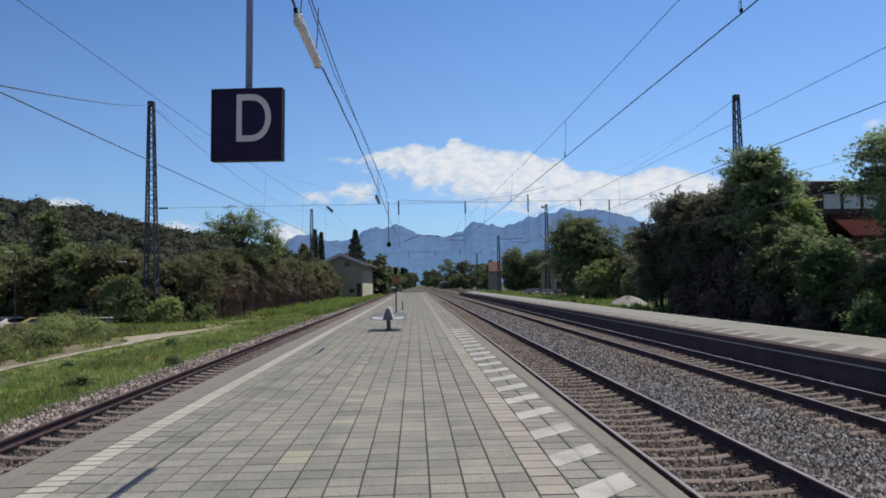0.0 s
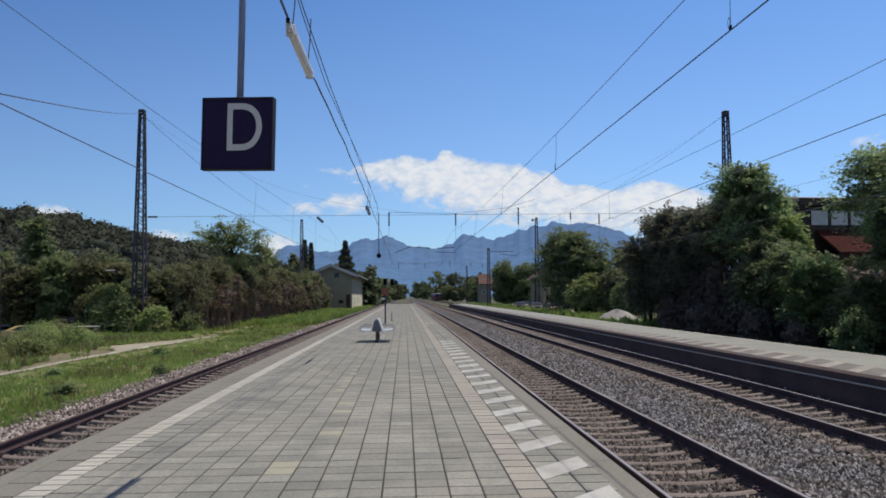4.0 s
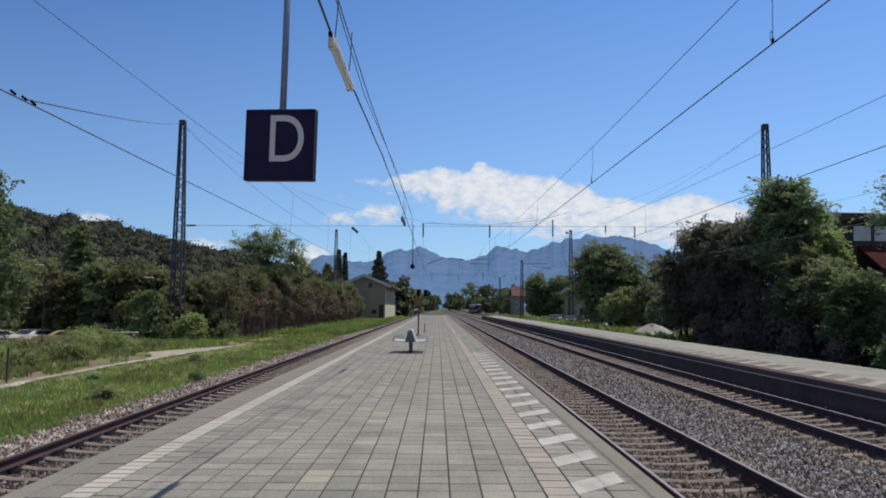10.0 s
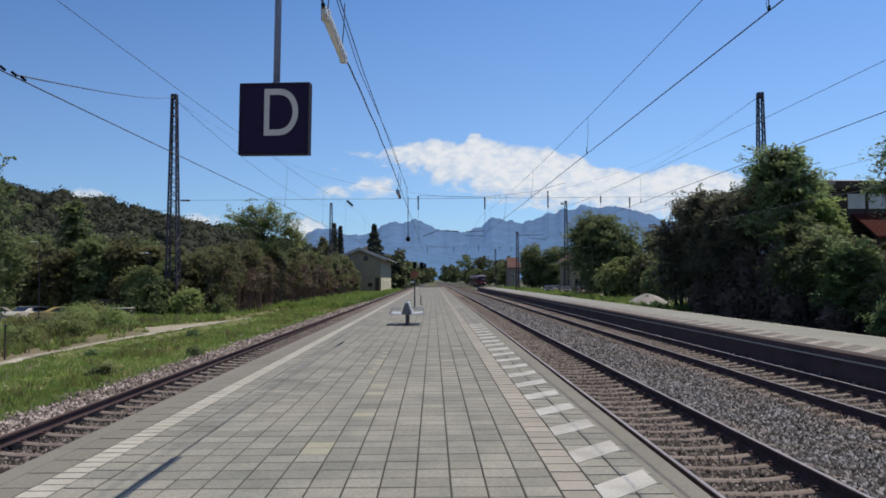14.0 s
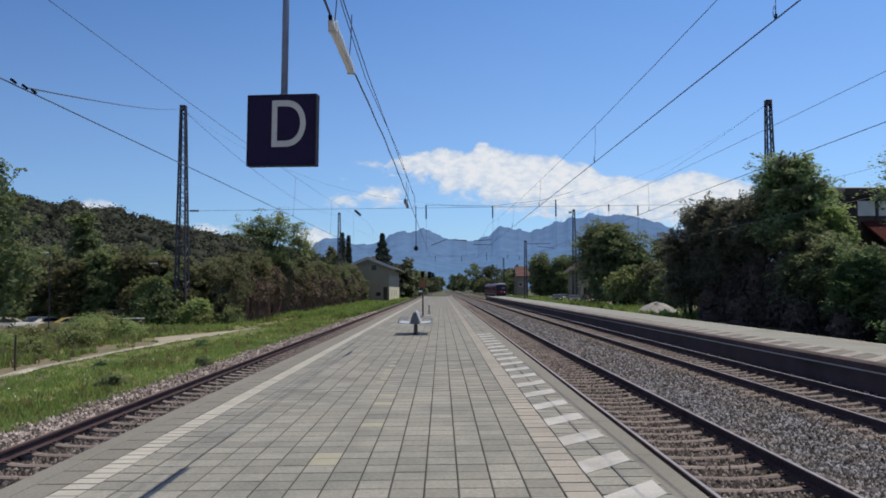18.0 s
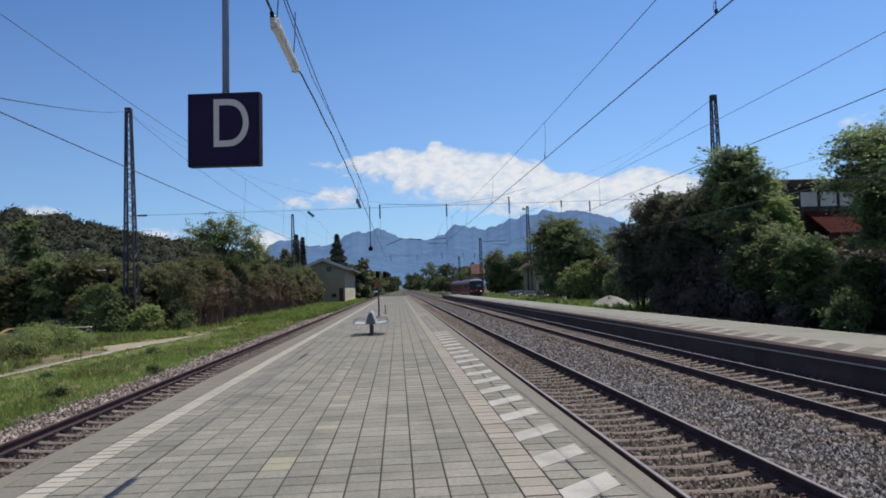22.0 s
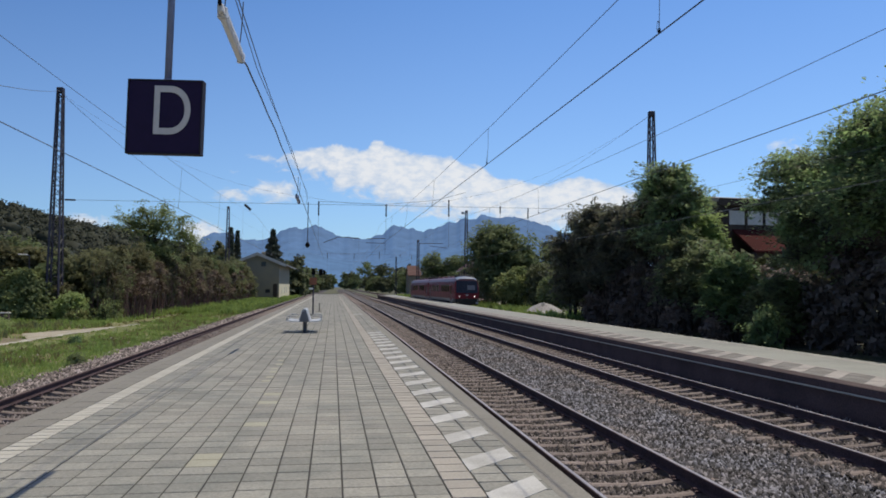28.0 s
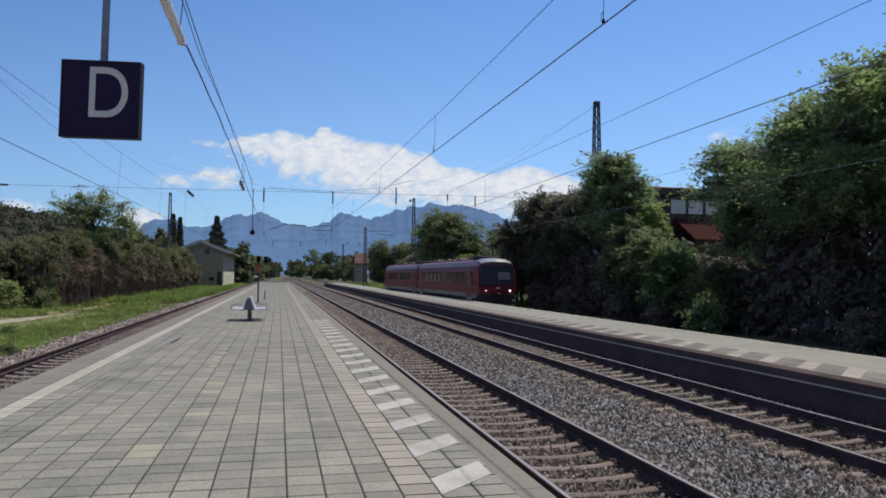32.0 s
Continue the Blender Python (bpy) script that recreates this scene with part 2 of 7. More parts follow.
def part(name, geo, material, parent=None, label="", smooth=False, at=None):
    """Links a Geo (or a mesh) as one object, under parent."""
    me = geo if isinstance(geo, bpy.types.Mesh) else geo.mesh(name, smooth)
    if not me.materials:
        me.materials.append(material)
    ob = new(name, me)
    if parent:
        ob.parent = parent
    if at is not None:
        ob.matrix_basis = at
    if label:
        tagged(ob, label)
    return ob


def thing(name, m=None, label="", category="", group="", kind=""):
    ob = new(name)
    ob.empty_display_size = 0.2
    if m is not None:
        ob.matrix_basis = m
    return tagged(ob, label, category, group, kind)


def cloud_mesh(name, quads):
    """A mesh of loose four-cornered pieces from an array (n, 4, 3)."""
    n = len(quads)
    me = bpy.data.meshes.new(name)
    me.vertices.add(n * 4)
    me.vertices.foreach_set("co", np.asarray(quads, np.float32).ravel())
    me.loops.add(n * 4)
    me.loops.foreach_set("vertex_index", np.arange(n * 4, dtype=np.int32))
    me.polygons.add(n)
    me.polygons.foreach_set("loop_start", np.arange(0, n * 4, 4, dtype=np.int32))
    me.update(calc_edges=True)
    return me


# ---- materials ----
def material(name, color, rough=0.8, metal=0.0, vary=0.25, scale=3.0, fine=40.0, bump=0.15, spec=0.5, second=None, pick="", spread=0.25, amount=0.5, depth=0.01, rare=False):
    """A surface with broad stains and fine grain. second: the colour of the stains; pick: "object" or "island" varies piece by piece; rare: few bright pieces among many dark ones."""
    m = bpy.data.materials.new(name)
    m.use_nodes = True
    nt = m.node_tree
    bsdf = nt.nodes["Principled BSDF"]
    bsdf.inputs["Roughness"].default_value, bsdf.inputs["Metallic"].default_value = rough, metal
    bsdf.inputs["Specular IOR Level"].default_value = spec
    tc = nt.nodes.new("ShaderNodeTexCoord")
    geo = nt.nodes.new("ShaderNodeNewGeometry")
    pos = geo.outputs["Position"] if pick != "local" else tc.outputs["Object"]
    big, small = nt.nodes.new("ShaderNodeTexNoise"), nt.nodes.new("ShaderNodeTexNoise")
    for n, s, d in ((big, scale, 5), (small, fine, 3)):
        n.inputs["Scale"].default_value, n.inputs["Detail"].default_value = s, d
        n.inputs["Roughness"].default_value = 0.6
        nt.links.new(pos, n.inputs["Vector"])
    stain = nt.nodes.new("ShaderNodeMix")
    stain.data_type = "RGBA"
    c2 = second or tuple(c * (1 - vary) for c in color)
    stain.inputs["A"].default_value, stain.inputs["B"].default_value = (*color, 1), (*c2, 1)
    mr = nt.nodes.new("ShaderNodeMapRange")
    mr.inputs["From Min"].default_value, mr.inputs["From Max"].default_value = 0.62 - amount * 0.4, 0.82 - amount * 0.3
    nt.links.new(big.outputs[0], mr.inputs["Value"])
    nt.links.new(mr.outputs[0], stain.inputs["Factor"])
    grain = nt.nodes.new("ShaderNodeMapRange")
    grain.inputs["From Min"].default_value, grain.inputs["From Max"].default_value = 0.3, 0.7
    grain.inputs["To Min"].default_value, grain.inputs["To Max"].default_value = 1 - vary, 1 + vary
    nt.links.new(small.outputs[0], grain.inputs["Value"])
    value = grain.outputs[0]
    if pick in ("object", "island", "both"):
        if pick == "object":
            rnd = nt.nodes.new("ShaderNodeObjectInfo").outputs["Random"]
        elif pick == "island":
            rnd = geo.outputs["Random Per Island"]
        else:
            add, fr = nt.nodes.new("ShaderNodeMath"), nt.nodes.new("ShaderNodeMath")
            fr.operation = "FRACT"
            nt.links.new(nt.nodes.new("ShaderNodeObjectInfo").outputs["Random"], add.inputs[0])
            nt.links.new(geo.outputs["Random Per Island"], add.inputs[1])
            nt.links.new(add.outputs[0], fr.inputs[0])
            rnd = fr.outputs[0]
        r2 = nt.nodes.new("ShaderNodeMapRange")
        r2.inputs["To Min"].default_value, r2.inputs["To Max"].default_value = 1 - spread, 1 + spread
        if rare:
            pw = nt.nodes.new("ShaderNodeMath")
            pw.operation = "POWER"
            pw.inputs[1].default_value = 2.2
            nt.links.new(rnd, pw.inputs[0])
            rnd = pw.outputs[0]
            r2.inputs["To Max"].default_value = 1 + 2.2 * spread
        nt.links.new(rnd, r2.inputs["Value"])
        mul = nt.nodes.new("ShaderNodeMath")
        mul.operation = "MULTIPLY"
        nt.links.new(value, mul.inputs[0])
        nt.links.new(r2.outputs[0], mul.inputs[1])
        value = mul.outputs[0]
    mx = nt.nodes.new("ShaderNodeVectorMath")
    mx.operation = "SCALE"
    nt.links.new(stain.outputs["Result"], mx.inputs[0])
    nt.links.new(value, mx.inputs["Scale"])
    nt.links.new(mx.outputs[0], bsdf.inputs["Base Color"])
    if bump:
        bp = nt.nodes.new("ShaderNodeBump")
        bp.inputs["Strength"].default_value, bp.inputs["Distance"].default_value = bump, depth
        nt.links.new(small.outputs[0], bp.inputs["Height"])
        nt.links.new(bp.outputs[0], bsdf.inputs["Normal"])
    return m


def leaf_material(name, dark, light, through=0.35, speckle=0.32, gloss=0.2, clump=0.9, patch=0.45):
    """Leaves of mixed greens that let some light through."""
    m = bpy.data.materials.new(name)
    m.use_nodes = True
    nt = m.node_tree
    bsdf = nt.nodes["Principled BSDF"]
    bsdf.inputs["Roughness"].default_value = 0.7 - 0.5 * (gloss - 0.2)
    bsdf.inputs["Specular IOR Level"].default_value = gloss
    geo = nt.nodes.new("ShaderNodeNewGeometry")
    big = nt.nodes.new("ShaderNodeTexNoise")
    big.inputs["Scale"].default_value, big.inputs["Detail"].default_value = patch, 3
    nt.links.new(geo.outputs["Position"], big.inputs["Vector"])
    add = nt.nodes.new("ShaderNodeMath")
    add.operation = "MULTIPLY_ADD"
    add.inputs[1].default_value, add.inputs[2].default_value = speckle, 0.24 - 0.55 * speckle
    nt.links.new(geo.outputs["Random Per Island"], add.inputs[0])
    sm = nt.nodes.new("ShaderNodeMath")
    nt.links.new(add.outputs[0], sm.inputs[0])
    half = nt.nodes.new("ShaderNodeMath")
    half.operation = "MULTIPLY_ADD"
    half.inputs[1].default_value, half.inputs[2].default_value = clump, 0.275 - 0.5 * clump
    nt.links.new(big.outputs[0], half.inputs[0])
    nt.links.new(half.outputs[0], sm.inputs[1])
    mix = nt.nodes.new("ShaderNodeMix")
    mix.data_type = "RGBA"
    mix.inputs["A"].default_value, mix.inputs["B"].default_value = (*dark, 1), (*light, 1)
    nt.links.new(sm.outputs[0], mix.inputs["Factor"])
    nt.links.new(mix.outputs["Result"], bsdf.inputs["Base Color"])
    tr = nt.nodes.new("ShaderNodeBsdfTranslucent")
    nt.links.new(mix.outputs["Result"], tr.inputs["Color"])
    ms = nt.nodes.new("ShaderNodeMixShader")
    ms.inputs[0].default_value = through
    nt.links.new(bsdf.outputs[0], ms.inputs[1])
    nt.links.new(tr.outputs[0], ms.inputs[2])
    nt.links.new(ms.outputs[0], nt.nodes["Material Output"].inputs["Surface"])
    return m


def glow_material(name, color, strength):
    m = bpy.data.materials.new(name)
    m.use_nodes = True
    b = m.node_tree.nodes["Principled BSDF"]
    b.inputs["Base Color"].default_value = (*color, 1)
    b.inputs["Emission Color"].default_value, b.inputs["Emission Strength"].default_value = (*color, 1), strength
    return m


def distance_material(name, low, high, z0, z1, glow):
    """Far mountains, blue with distance: their glow paints in the haze before them."""
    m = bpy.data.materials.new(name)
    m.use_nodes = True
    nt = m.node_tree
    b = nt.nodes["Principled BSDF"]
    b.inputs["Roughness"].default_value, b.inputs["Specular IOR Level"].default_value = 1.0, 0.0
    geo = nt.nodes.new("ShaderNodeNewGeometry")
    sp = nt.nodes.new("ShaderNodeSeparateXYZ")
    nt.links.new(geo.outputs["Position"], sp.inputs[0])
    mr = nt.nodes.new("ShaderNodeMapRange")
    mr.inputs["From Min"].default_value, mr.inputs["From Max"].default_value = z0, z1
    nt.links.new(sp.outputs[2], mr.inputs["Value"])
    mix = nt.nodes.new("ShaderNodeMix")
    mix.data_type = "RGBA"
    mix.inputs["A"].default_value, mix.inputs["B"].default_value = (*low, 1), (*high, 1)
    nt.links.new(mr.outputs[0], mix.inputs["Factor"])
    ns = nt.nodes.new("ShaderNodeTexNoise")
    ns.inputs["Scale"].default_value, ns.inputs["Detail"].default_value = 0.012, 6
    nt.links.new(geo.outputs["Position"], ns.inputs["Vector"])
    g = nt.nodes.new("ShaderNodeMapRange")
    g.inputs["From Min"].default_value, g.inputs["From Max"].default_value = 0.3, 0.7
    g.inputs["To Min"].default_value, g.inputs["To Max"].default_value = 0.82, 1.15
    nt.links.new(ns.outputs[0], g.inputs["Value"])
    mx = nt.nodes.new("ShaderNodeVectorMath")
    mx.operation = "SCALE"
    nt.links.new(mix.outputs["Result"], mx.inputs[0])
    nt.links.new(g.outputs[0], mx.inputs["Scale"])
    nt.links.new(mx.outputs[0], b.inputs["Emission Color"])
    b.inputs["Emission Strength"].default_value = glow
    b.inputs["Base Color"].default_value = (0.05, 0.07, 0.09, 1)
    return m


M_TILE = material("paving_concrete", (0.29, 0.284, 0.251), 0.85, vary=0.2, scale=1.1, fine=34, bump=0.3, second=(0.214, 0.22, 0.198), pick="both", spread=0.14)
M_PALE = material("pale_replaced_paving", (0.365, 0.36, 0.285), 0.85, vary=0.15, scale=2.2, fine=60, bump=0.2, second=(0.31, 0.30, 0.235))
M_JOINT = material("joint_sand", (0.05, 0.047, 0.04), 0.95, vary=0.3, scale=2.0, fine=50)
M_LINE = material("pale_line_paving", (0.48, 0.467, 0.415), 0.85, vary=0.12, scale=1.5, fine=50, second=(0.42, 0.405, 0.355), pick="both", spread=0.05)
M_TACT = material("beige_guide_paving", (0.37, 0.344, 0.303), 0.85, vary=0.14, scale=1.5, fine=40, second=(0.31, 0.295, 0.26), pick="both", spread=0.1)
M_BAR = material("white_paint_bar", (0.52, 0.52, 0.50), 0.7, vary=0.14, scale=2.0, fine=60, second=(0.38, 0.375, 0.35), amount=0.5)
M_KERB = material("kerb_concrete", (0.228, 0.219, 0.194), 0.9, vary=0.18, scale=0.8, fine=45, second=(0.205, 0.198, 0.172))
M_KERB_DARK = material("dark_platform_face", (0.105, 0.068, 0.068), 0.9, vary=0.3, scale=0.9, fine=30, second=(0.07, 0.046, 0.048))
M_P2TOP = material("asphalt_platform_top", (0.31, 0.325, 0.305), 0.9, vary=0.16, scale=0.6, fine=30, second=(0.265, 0.275, 0.26))
M_P2KERB = material("dark_edge_slab", (0.10, 0.078, 0.078), 0.9, vary=0.25, scale=0.9, fine=35, second=(0.065, 0.05, 0.052), spec=0.2)
M_P2PAVE = material("grey_edge_paver", (0.215, 0.21, 0.20), 0.9, vary=0.2, scale=1.2, fine=40, second=(0.165, 0.16, 0.155), pick="island", spread=0.2)
M_P2BAR = material("worn_pale_bar", (0.40, 0.375, 0.36), 0.85, vary=0.2, scale=1.6, fine=30, second=(0.27, 0.26, 0.25), amount=0.55)
M_BALLAST = material("ballast_stone", (0.117, 0.12, 0.142), 0.9, vary=0.3, scale=0.9, fine=25, second=(0.108, 0.098, 0.10), pick="island", spread=0.85, bump=0.3, rare=True)
M_BALLAST_PALE = material("pale_ballast_stone", (0.215, 0.19, 0.19), 0.9, vary=0.3, scale=0.9, fine=25, second=(0.15, 0.125, 0.118), pick="island", spread=0.8, bump=0.4, rare=True)
# crib stones browned by dirt and darkened further for shade between the rails
M_CRIB = material("dirty_shaded_crib_stone", (0.104, 0.092, 0.092), 0.9, vary=0.3, scale=0.9, fine=25, second=(0.09, 0.077, 0.075), pick="island", spread=0.75, bump=0.4, rare=True)
# bed coloured dark for the shade between stones; far bed averages stones and gaps
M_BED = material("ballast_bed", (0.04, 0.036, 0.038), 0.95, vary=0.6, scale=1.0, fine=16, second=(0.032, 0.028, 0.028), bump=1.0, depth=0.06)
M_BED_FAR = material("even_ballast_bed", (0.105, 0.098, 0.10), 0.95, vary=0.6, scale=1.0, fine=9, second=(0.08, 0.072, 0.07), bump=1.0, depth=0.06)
M_SLEEPER = material("brown_stained_sleeper", (0.22, 0.185, 0.17), 0.85, vary=0.25, scale=2.5, fine=35, second=(0.18, 0.146, 0.132), pick="both", spread=0.2)
M_RAIL = material("rail_rust", (0.085, 0.06, 0.066), 0.85, vary=0.3, scale=1.5, fine=30, second=(0.055, 0.04, 0.045), spec=0.15)
M_RAILTOP = material("rail_running_steel", (0.40, 0.385, 0.40), 0.5, metal=0.35, vary=0.2, scale=1.0, fine=20, bump=0.03)
M_RAILTOP_RUSTY = material("rail_top_rusty", (0.16, 0.11, 0.085), 0.7, metal=0.2, vary=0.2, scale=1.0, fine=20, bump=0.05)
M_GROUND = material("dry_ground", (0.13, 0.12, 0.075), 0.95, vary=0.35, scale=0.35, fine=9, second=(0.06, 0.085, 0.03), amount=0.55, bump=0.6, depth=0.05)
M_GRASSBED = material("meadow_soil", (0.18, 0.2, 0.075), 0.95, vary=0.45, scale=0.3, fine=7, second=(0.19, 0.16, 0.075), amount=0.5, bump=0.8, depth=0.08)
M_PATH = material("pale_dirt_path", (0.50, 0.48, 0.42), 0.95, vary=0.25, scale=0.7, fine=12, second=(0.24, 0.22, 0.16))
M_SAND = material("pale_sandy_dirt", (0.40, 0.36, 0.29), 0.95, vary=0.25, scale=0.9, fine=12, second=(0.3, 0.28, 0.2), bump=0.5, depth=0.02)
M_DIRT = material("brown_dirt", (0.2, 0.165, 0.115), 0.95, vary=0.3, scale=0.8, fine=10, second=(0.14, 0.14, 0.065), bump=0.5, depth=0.03)
M_GRASS = leaf_material("grass_blades", (0.16, 0.235, 0.055), (0.42, 0.53, 0.165), 0.45, 0.32, 0.2, 1.3)
M_DRYGRASS = leaf_material("dry_grass_blades", (0.17, 0.16, 0.06), (0.30, 0.26, 0.12), 0.35)
M_LEAF = leaf_material("broad_leaves", (0.125, 0.15, 0.08), (0.26, 0.325, 0.15), 0.5)
M_LEAF_LIGHT = leaf_material("light_leaves", (0.13, 0.165, 0.07), (0.37, 0.43, 0.18))
M_LEAF_WEED = leaf_material("weed_leaves", (0.12, 0.13, 0.05), (0.36, 0.37, 0.17), 0.35)
M_LEAF_GREY = leaf_material("willow_leaves", (0.125, 0.13, 0.078), (0.215, 0.235, 0.118), 0.5)
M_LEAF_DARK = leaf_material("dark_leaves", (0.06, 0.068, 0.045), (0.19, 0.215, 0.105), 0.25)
# strong clumps paint sunlit sprays and dark hollows into the leaf colour
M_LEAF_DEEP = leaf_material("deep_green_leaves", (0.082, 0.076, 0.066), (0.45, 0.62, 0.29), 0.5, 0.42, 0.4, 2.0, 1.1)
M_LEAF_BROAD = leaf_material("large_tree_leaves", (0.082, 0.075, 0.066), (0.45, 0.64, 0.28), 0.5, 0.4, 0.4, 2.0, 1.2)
# flat brownish colour standing for leaves in deep shade
M_LEAF_SHADE = leaf_material("shade_fill_leaves", (0.18, 0.148, 0.135), (0.235, 0.2, 0.175), 0.25)
M_LEAF_FRESH = leaf_material("fresh_green_leaves", (0.06, 0.09, 0.04), (0.27, 0.40, 0.18), 0.35, 0.35, 0.25, 1.0)
# shrub leaves in three tones, from shaded to sunlit, put into the colour
M_LEAF_DUSK = leaf_material("shaded_shrub_leaves", (0.105, 0.095, 0.088), (0.26, 0.285, 0.185), 0.45, 0.4, 0.3, 2.0, 1.2)
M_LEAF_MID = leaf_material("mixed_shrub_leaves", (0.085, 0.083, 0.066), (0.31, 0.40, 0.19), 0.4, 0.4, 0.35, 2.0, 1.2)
M_LEAF_LIT = leaf_material("sunlit_shrub_leaves", (0.17, 0.23, 0.085), (0.42, 0.53, 0.21), 0.55, 0.35, 0.35, 1.0)
M_LEAF_OLIVE = leaf_material("olive_leaves", (0.11, 0.108, 0.062), (0.205, 0.208, 0.108), 0.5)
M_NEEDLE_SOFT = leaf_material("larch_needles", (0.10, 0.125, 0.065), (0.24, 0.28, 0.13), 0.35)
M_NEEDLE = leaf_material("conifer_needles", (0.045, 0.056, 0.045), (0.10, 0.118, 0.08), 0.15)
M_HEDGE_RED = leaf_material("reddish_twigs", (0.10, 0.08, 0.062), (0.21, 0.165, 0.125), 0.25)
M_BARK = material("bark", (0.055, 0.046, 0.038), 0.95, vary=0.35, scale=2, fine=20, bump=0.6)
M_BARK_RED = material("reddish_bark", (0.16, 0.10, 0.085), 0.95, vary=0.3, scale=2, fine=20, bump=0.4)
M_STEEL = material("dark_lattice_steel", (0.04, 0.038, 0.062), 0.6, vary=0.25, scale=0.8, fine=20, second=(0.042, 0.034, 0.044))
M_GALV = material("galvanised_steel", (0.42, 0.44, 0.46), 0.45, metal=0.7, vary=0.1, scale=2, fine=25, bump=0.05)
M_POLE = material("grey_painted_pole", (0.20, 0.23, 0.34), 0.45, vary=0.08, scale=2, fine=20, bump=0.04)
M_SIGN = material("navy_sign_paint", (0.022, 0.012, 0.046), 0.65, spec=0.2, vary=0.08, scale=3, fine=30, bump=0.02, pick="local")
M_SIGNRIM = material("sign_rim", (0.012, 0.009, 0.02), 0.7, vary=0.08, scale=3, fine=20, bump=0.02, pick="local")
M_LETTER = material("sign_letter_white", (0.65, 0.60, 0.55), 0.6, spec=0.2, vary=0.05, scale=3, fine=20, bump=0.02, pick="local")
M_WIRE = material("cable_dark", (0.115, 0.125, 0.15), 0.6, vary=0.1, scale=1, fine=10, bump=0)
M_COPPER = material("contact_wire", (0.14, 0.145, 0.165), 0.5, metal=0.5, vary=0.1, scale=1, fine=10, bump=0)
# paler copy of the contact wire, with the sun's sheen put into the colour
M_COPPER_SUNLIT = material("sunlit_contact_wire", (0.30, 0.28, 0.27), 0.5, metal=0.3, vary=0.1, scale=1, fine=10, bump=0)
M_INSUL = material("brown_insulator", (0.02, 0.017, 0.018), 0.3, vary=0.1, scale=4, fine=20, bump=0)
M_LAMP = material("cream_lamp_housing", (0.68, 0.68, 0.68), 0.5, vary=0.06, scale=2, fine=20, bump=0.02, second=(0.61, 0.61, 0.60))
M_DIFF = material("lamp_diffuser", (0.76, 0.77, 0.79), 0.35, vary=0.04, scale=2, fine=20, bump=0)
M_SEAT = material("perforated_steel_seat", (0.58, 0.60, 0.62), 0.45, metal=0.35, vary=0.08, scale=3, fine=80, bump=0.1)
M_PEDESTAL = material("dark_grey_pedestal", (0.075, 0.075, 0.085), 0.55, metal=0.2, vary=0.15, scale=3, fine=30, bump=0.08)
M_PANEL = material("grey_perforated_sheet", (0.13, 0.135, 0.15), 0.5, metal=0.2, vary=0.15, scale=3, fine=80, bump=0.2)
M_RED = material("traffic_red_paint", (0.19, 0.021, 0.027), 0.5, vary=0.1, scale=0.6, fine=12, bump=0.02, second=(0.14, 0.009, 0.012), pick="local", spec=0.25)
M_GREYBAND = material("light_grey_band", (0.20, 0.185, 0.19), 0.45, vary=0.12, scale=0.8, fine=10, bump=0.02, second=(0.15, 0.135, 0.135), pick="local")
M_ROOFGREY = material("train_roof_dull", (0.17, 0.06, 0.065), 0.42, vary=0.15, scale=0.7, fine=10, bump=0.03, second=(0.12, 0.05, 0.055), pick="local")
M_WHITECAP = material("white_front_cap", (0.27, 0.30, 0.38), 0.25, vary=0.05, scale=1, fine=10, bump=0.02, pick="local")
M_UNDER = material("underframe_black", (0.022, 0.021, 0.02), 0.7, vary=0.3, scale=2, fine=12, pick="local")
M_GLASS = material("train_window_glass", (0.012, 0.014, 0.02), 0.08, vary=0.05, scale=1, fine=5, bump=0, spec=0.4, pick="local")
M_SIDEGLASS = material("train_side_glass", (0.035, 0.014, 0.018), 0.15, vary=0.3, scale=0.9, fine=5, bump=0, spec=0.3, pick="local")
M_SCREEN = material("cab_windscreen", (0.022, 0.025, 0.036), 0.2, vary=0.2, scale=0.8, fine=5, bump=0, spec=0.18, pick="local")
M_BLINDGREY = material("grey_blind", (0.085, 0.10, 0.13), 0.6, vary=0.08, scale=2, fine=20, bump=0.02, pick="local")
M_BLIND = material("cream_blind", (0.40, 0.29, 0.23), 0.8, vary=0.1, scale=2, fine=20, bump=0.02, pick="local")
M_PLASTER_DIM = material("brownish_plaster", (0.24, 0.21, 0.165), 0.9, vary=0.1, scale=0.5, fine=12, second=(0.2, 0.17, 0.13))
M_PLASTER = material("beige_plaster", (0.285, 0.245, 0.165), 0.9, vary=0.08, scale=0.5, fine=12, second=(0.235, 0.21, 0.16))
M_CREAM = material("sunlit_wall_cream", (0.72, 0.66, 0.46), 0.8, vary=0.1, scale=0.6, fine=10, second=(0.62, 0.56, 0.38))
M_VERGE = material("sunlit_roof_grey", (0.5, 0.48, 0.44), 0.85, vary=0.15, scale=0.6, fine=10, second=(0.4, 0.38, 0.35))
M_PLASTER_W = material("white_plaster", (0.62, 0.60, 0.55), 0.9, vary=0.08, scale=0.5, fine=12, second=(0.48, 0.46, 0.42))
M_ROOFTILE = material("grey_roof_tiles", (0.36, 0.315, 0.26), 0.9, vary=0.15, scale=0.6, fine=6, second=(0.27, 0.235, 0.195), spec=0.1)
M_ROOFRED = material("red_roof_tiles", (0.10, 0.048, 0.043), 0.8, vary=0.18, scale=0.5, fine=5, second=(0.095, 0.038, 0.032))
M_ROOFDULL = material("dull_red_roof", (0.062, 0.017, 0.015), 0.9, vary=0.15, scale=0.5, fine=6, second=(0.05, 0.014, 0.013), spec=0.1)
M_WOOD = material("dark_timber", (0.05, 0.035, 0.026), 0.8, vary=0.3, scale=1, fine=15)
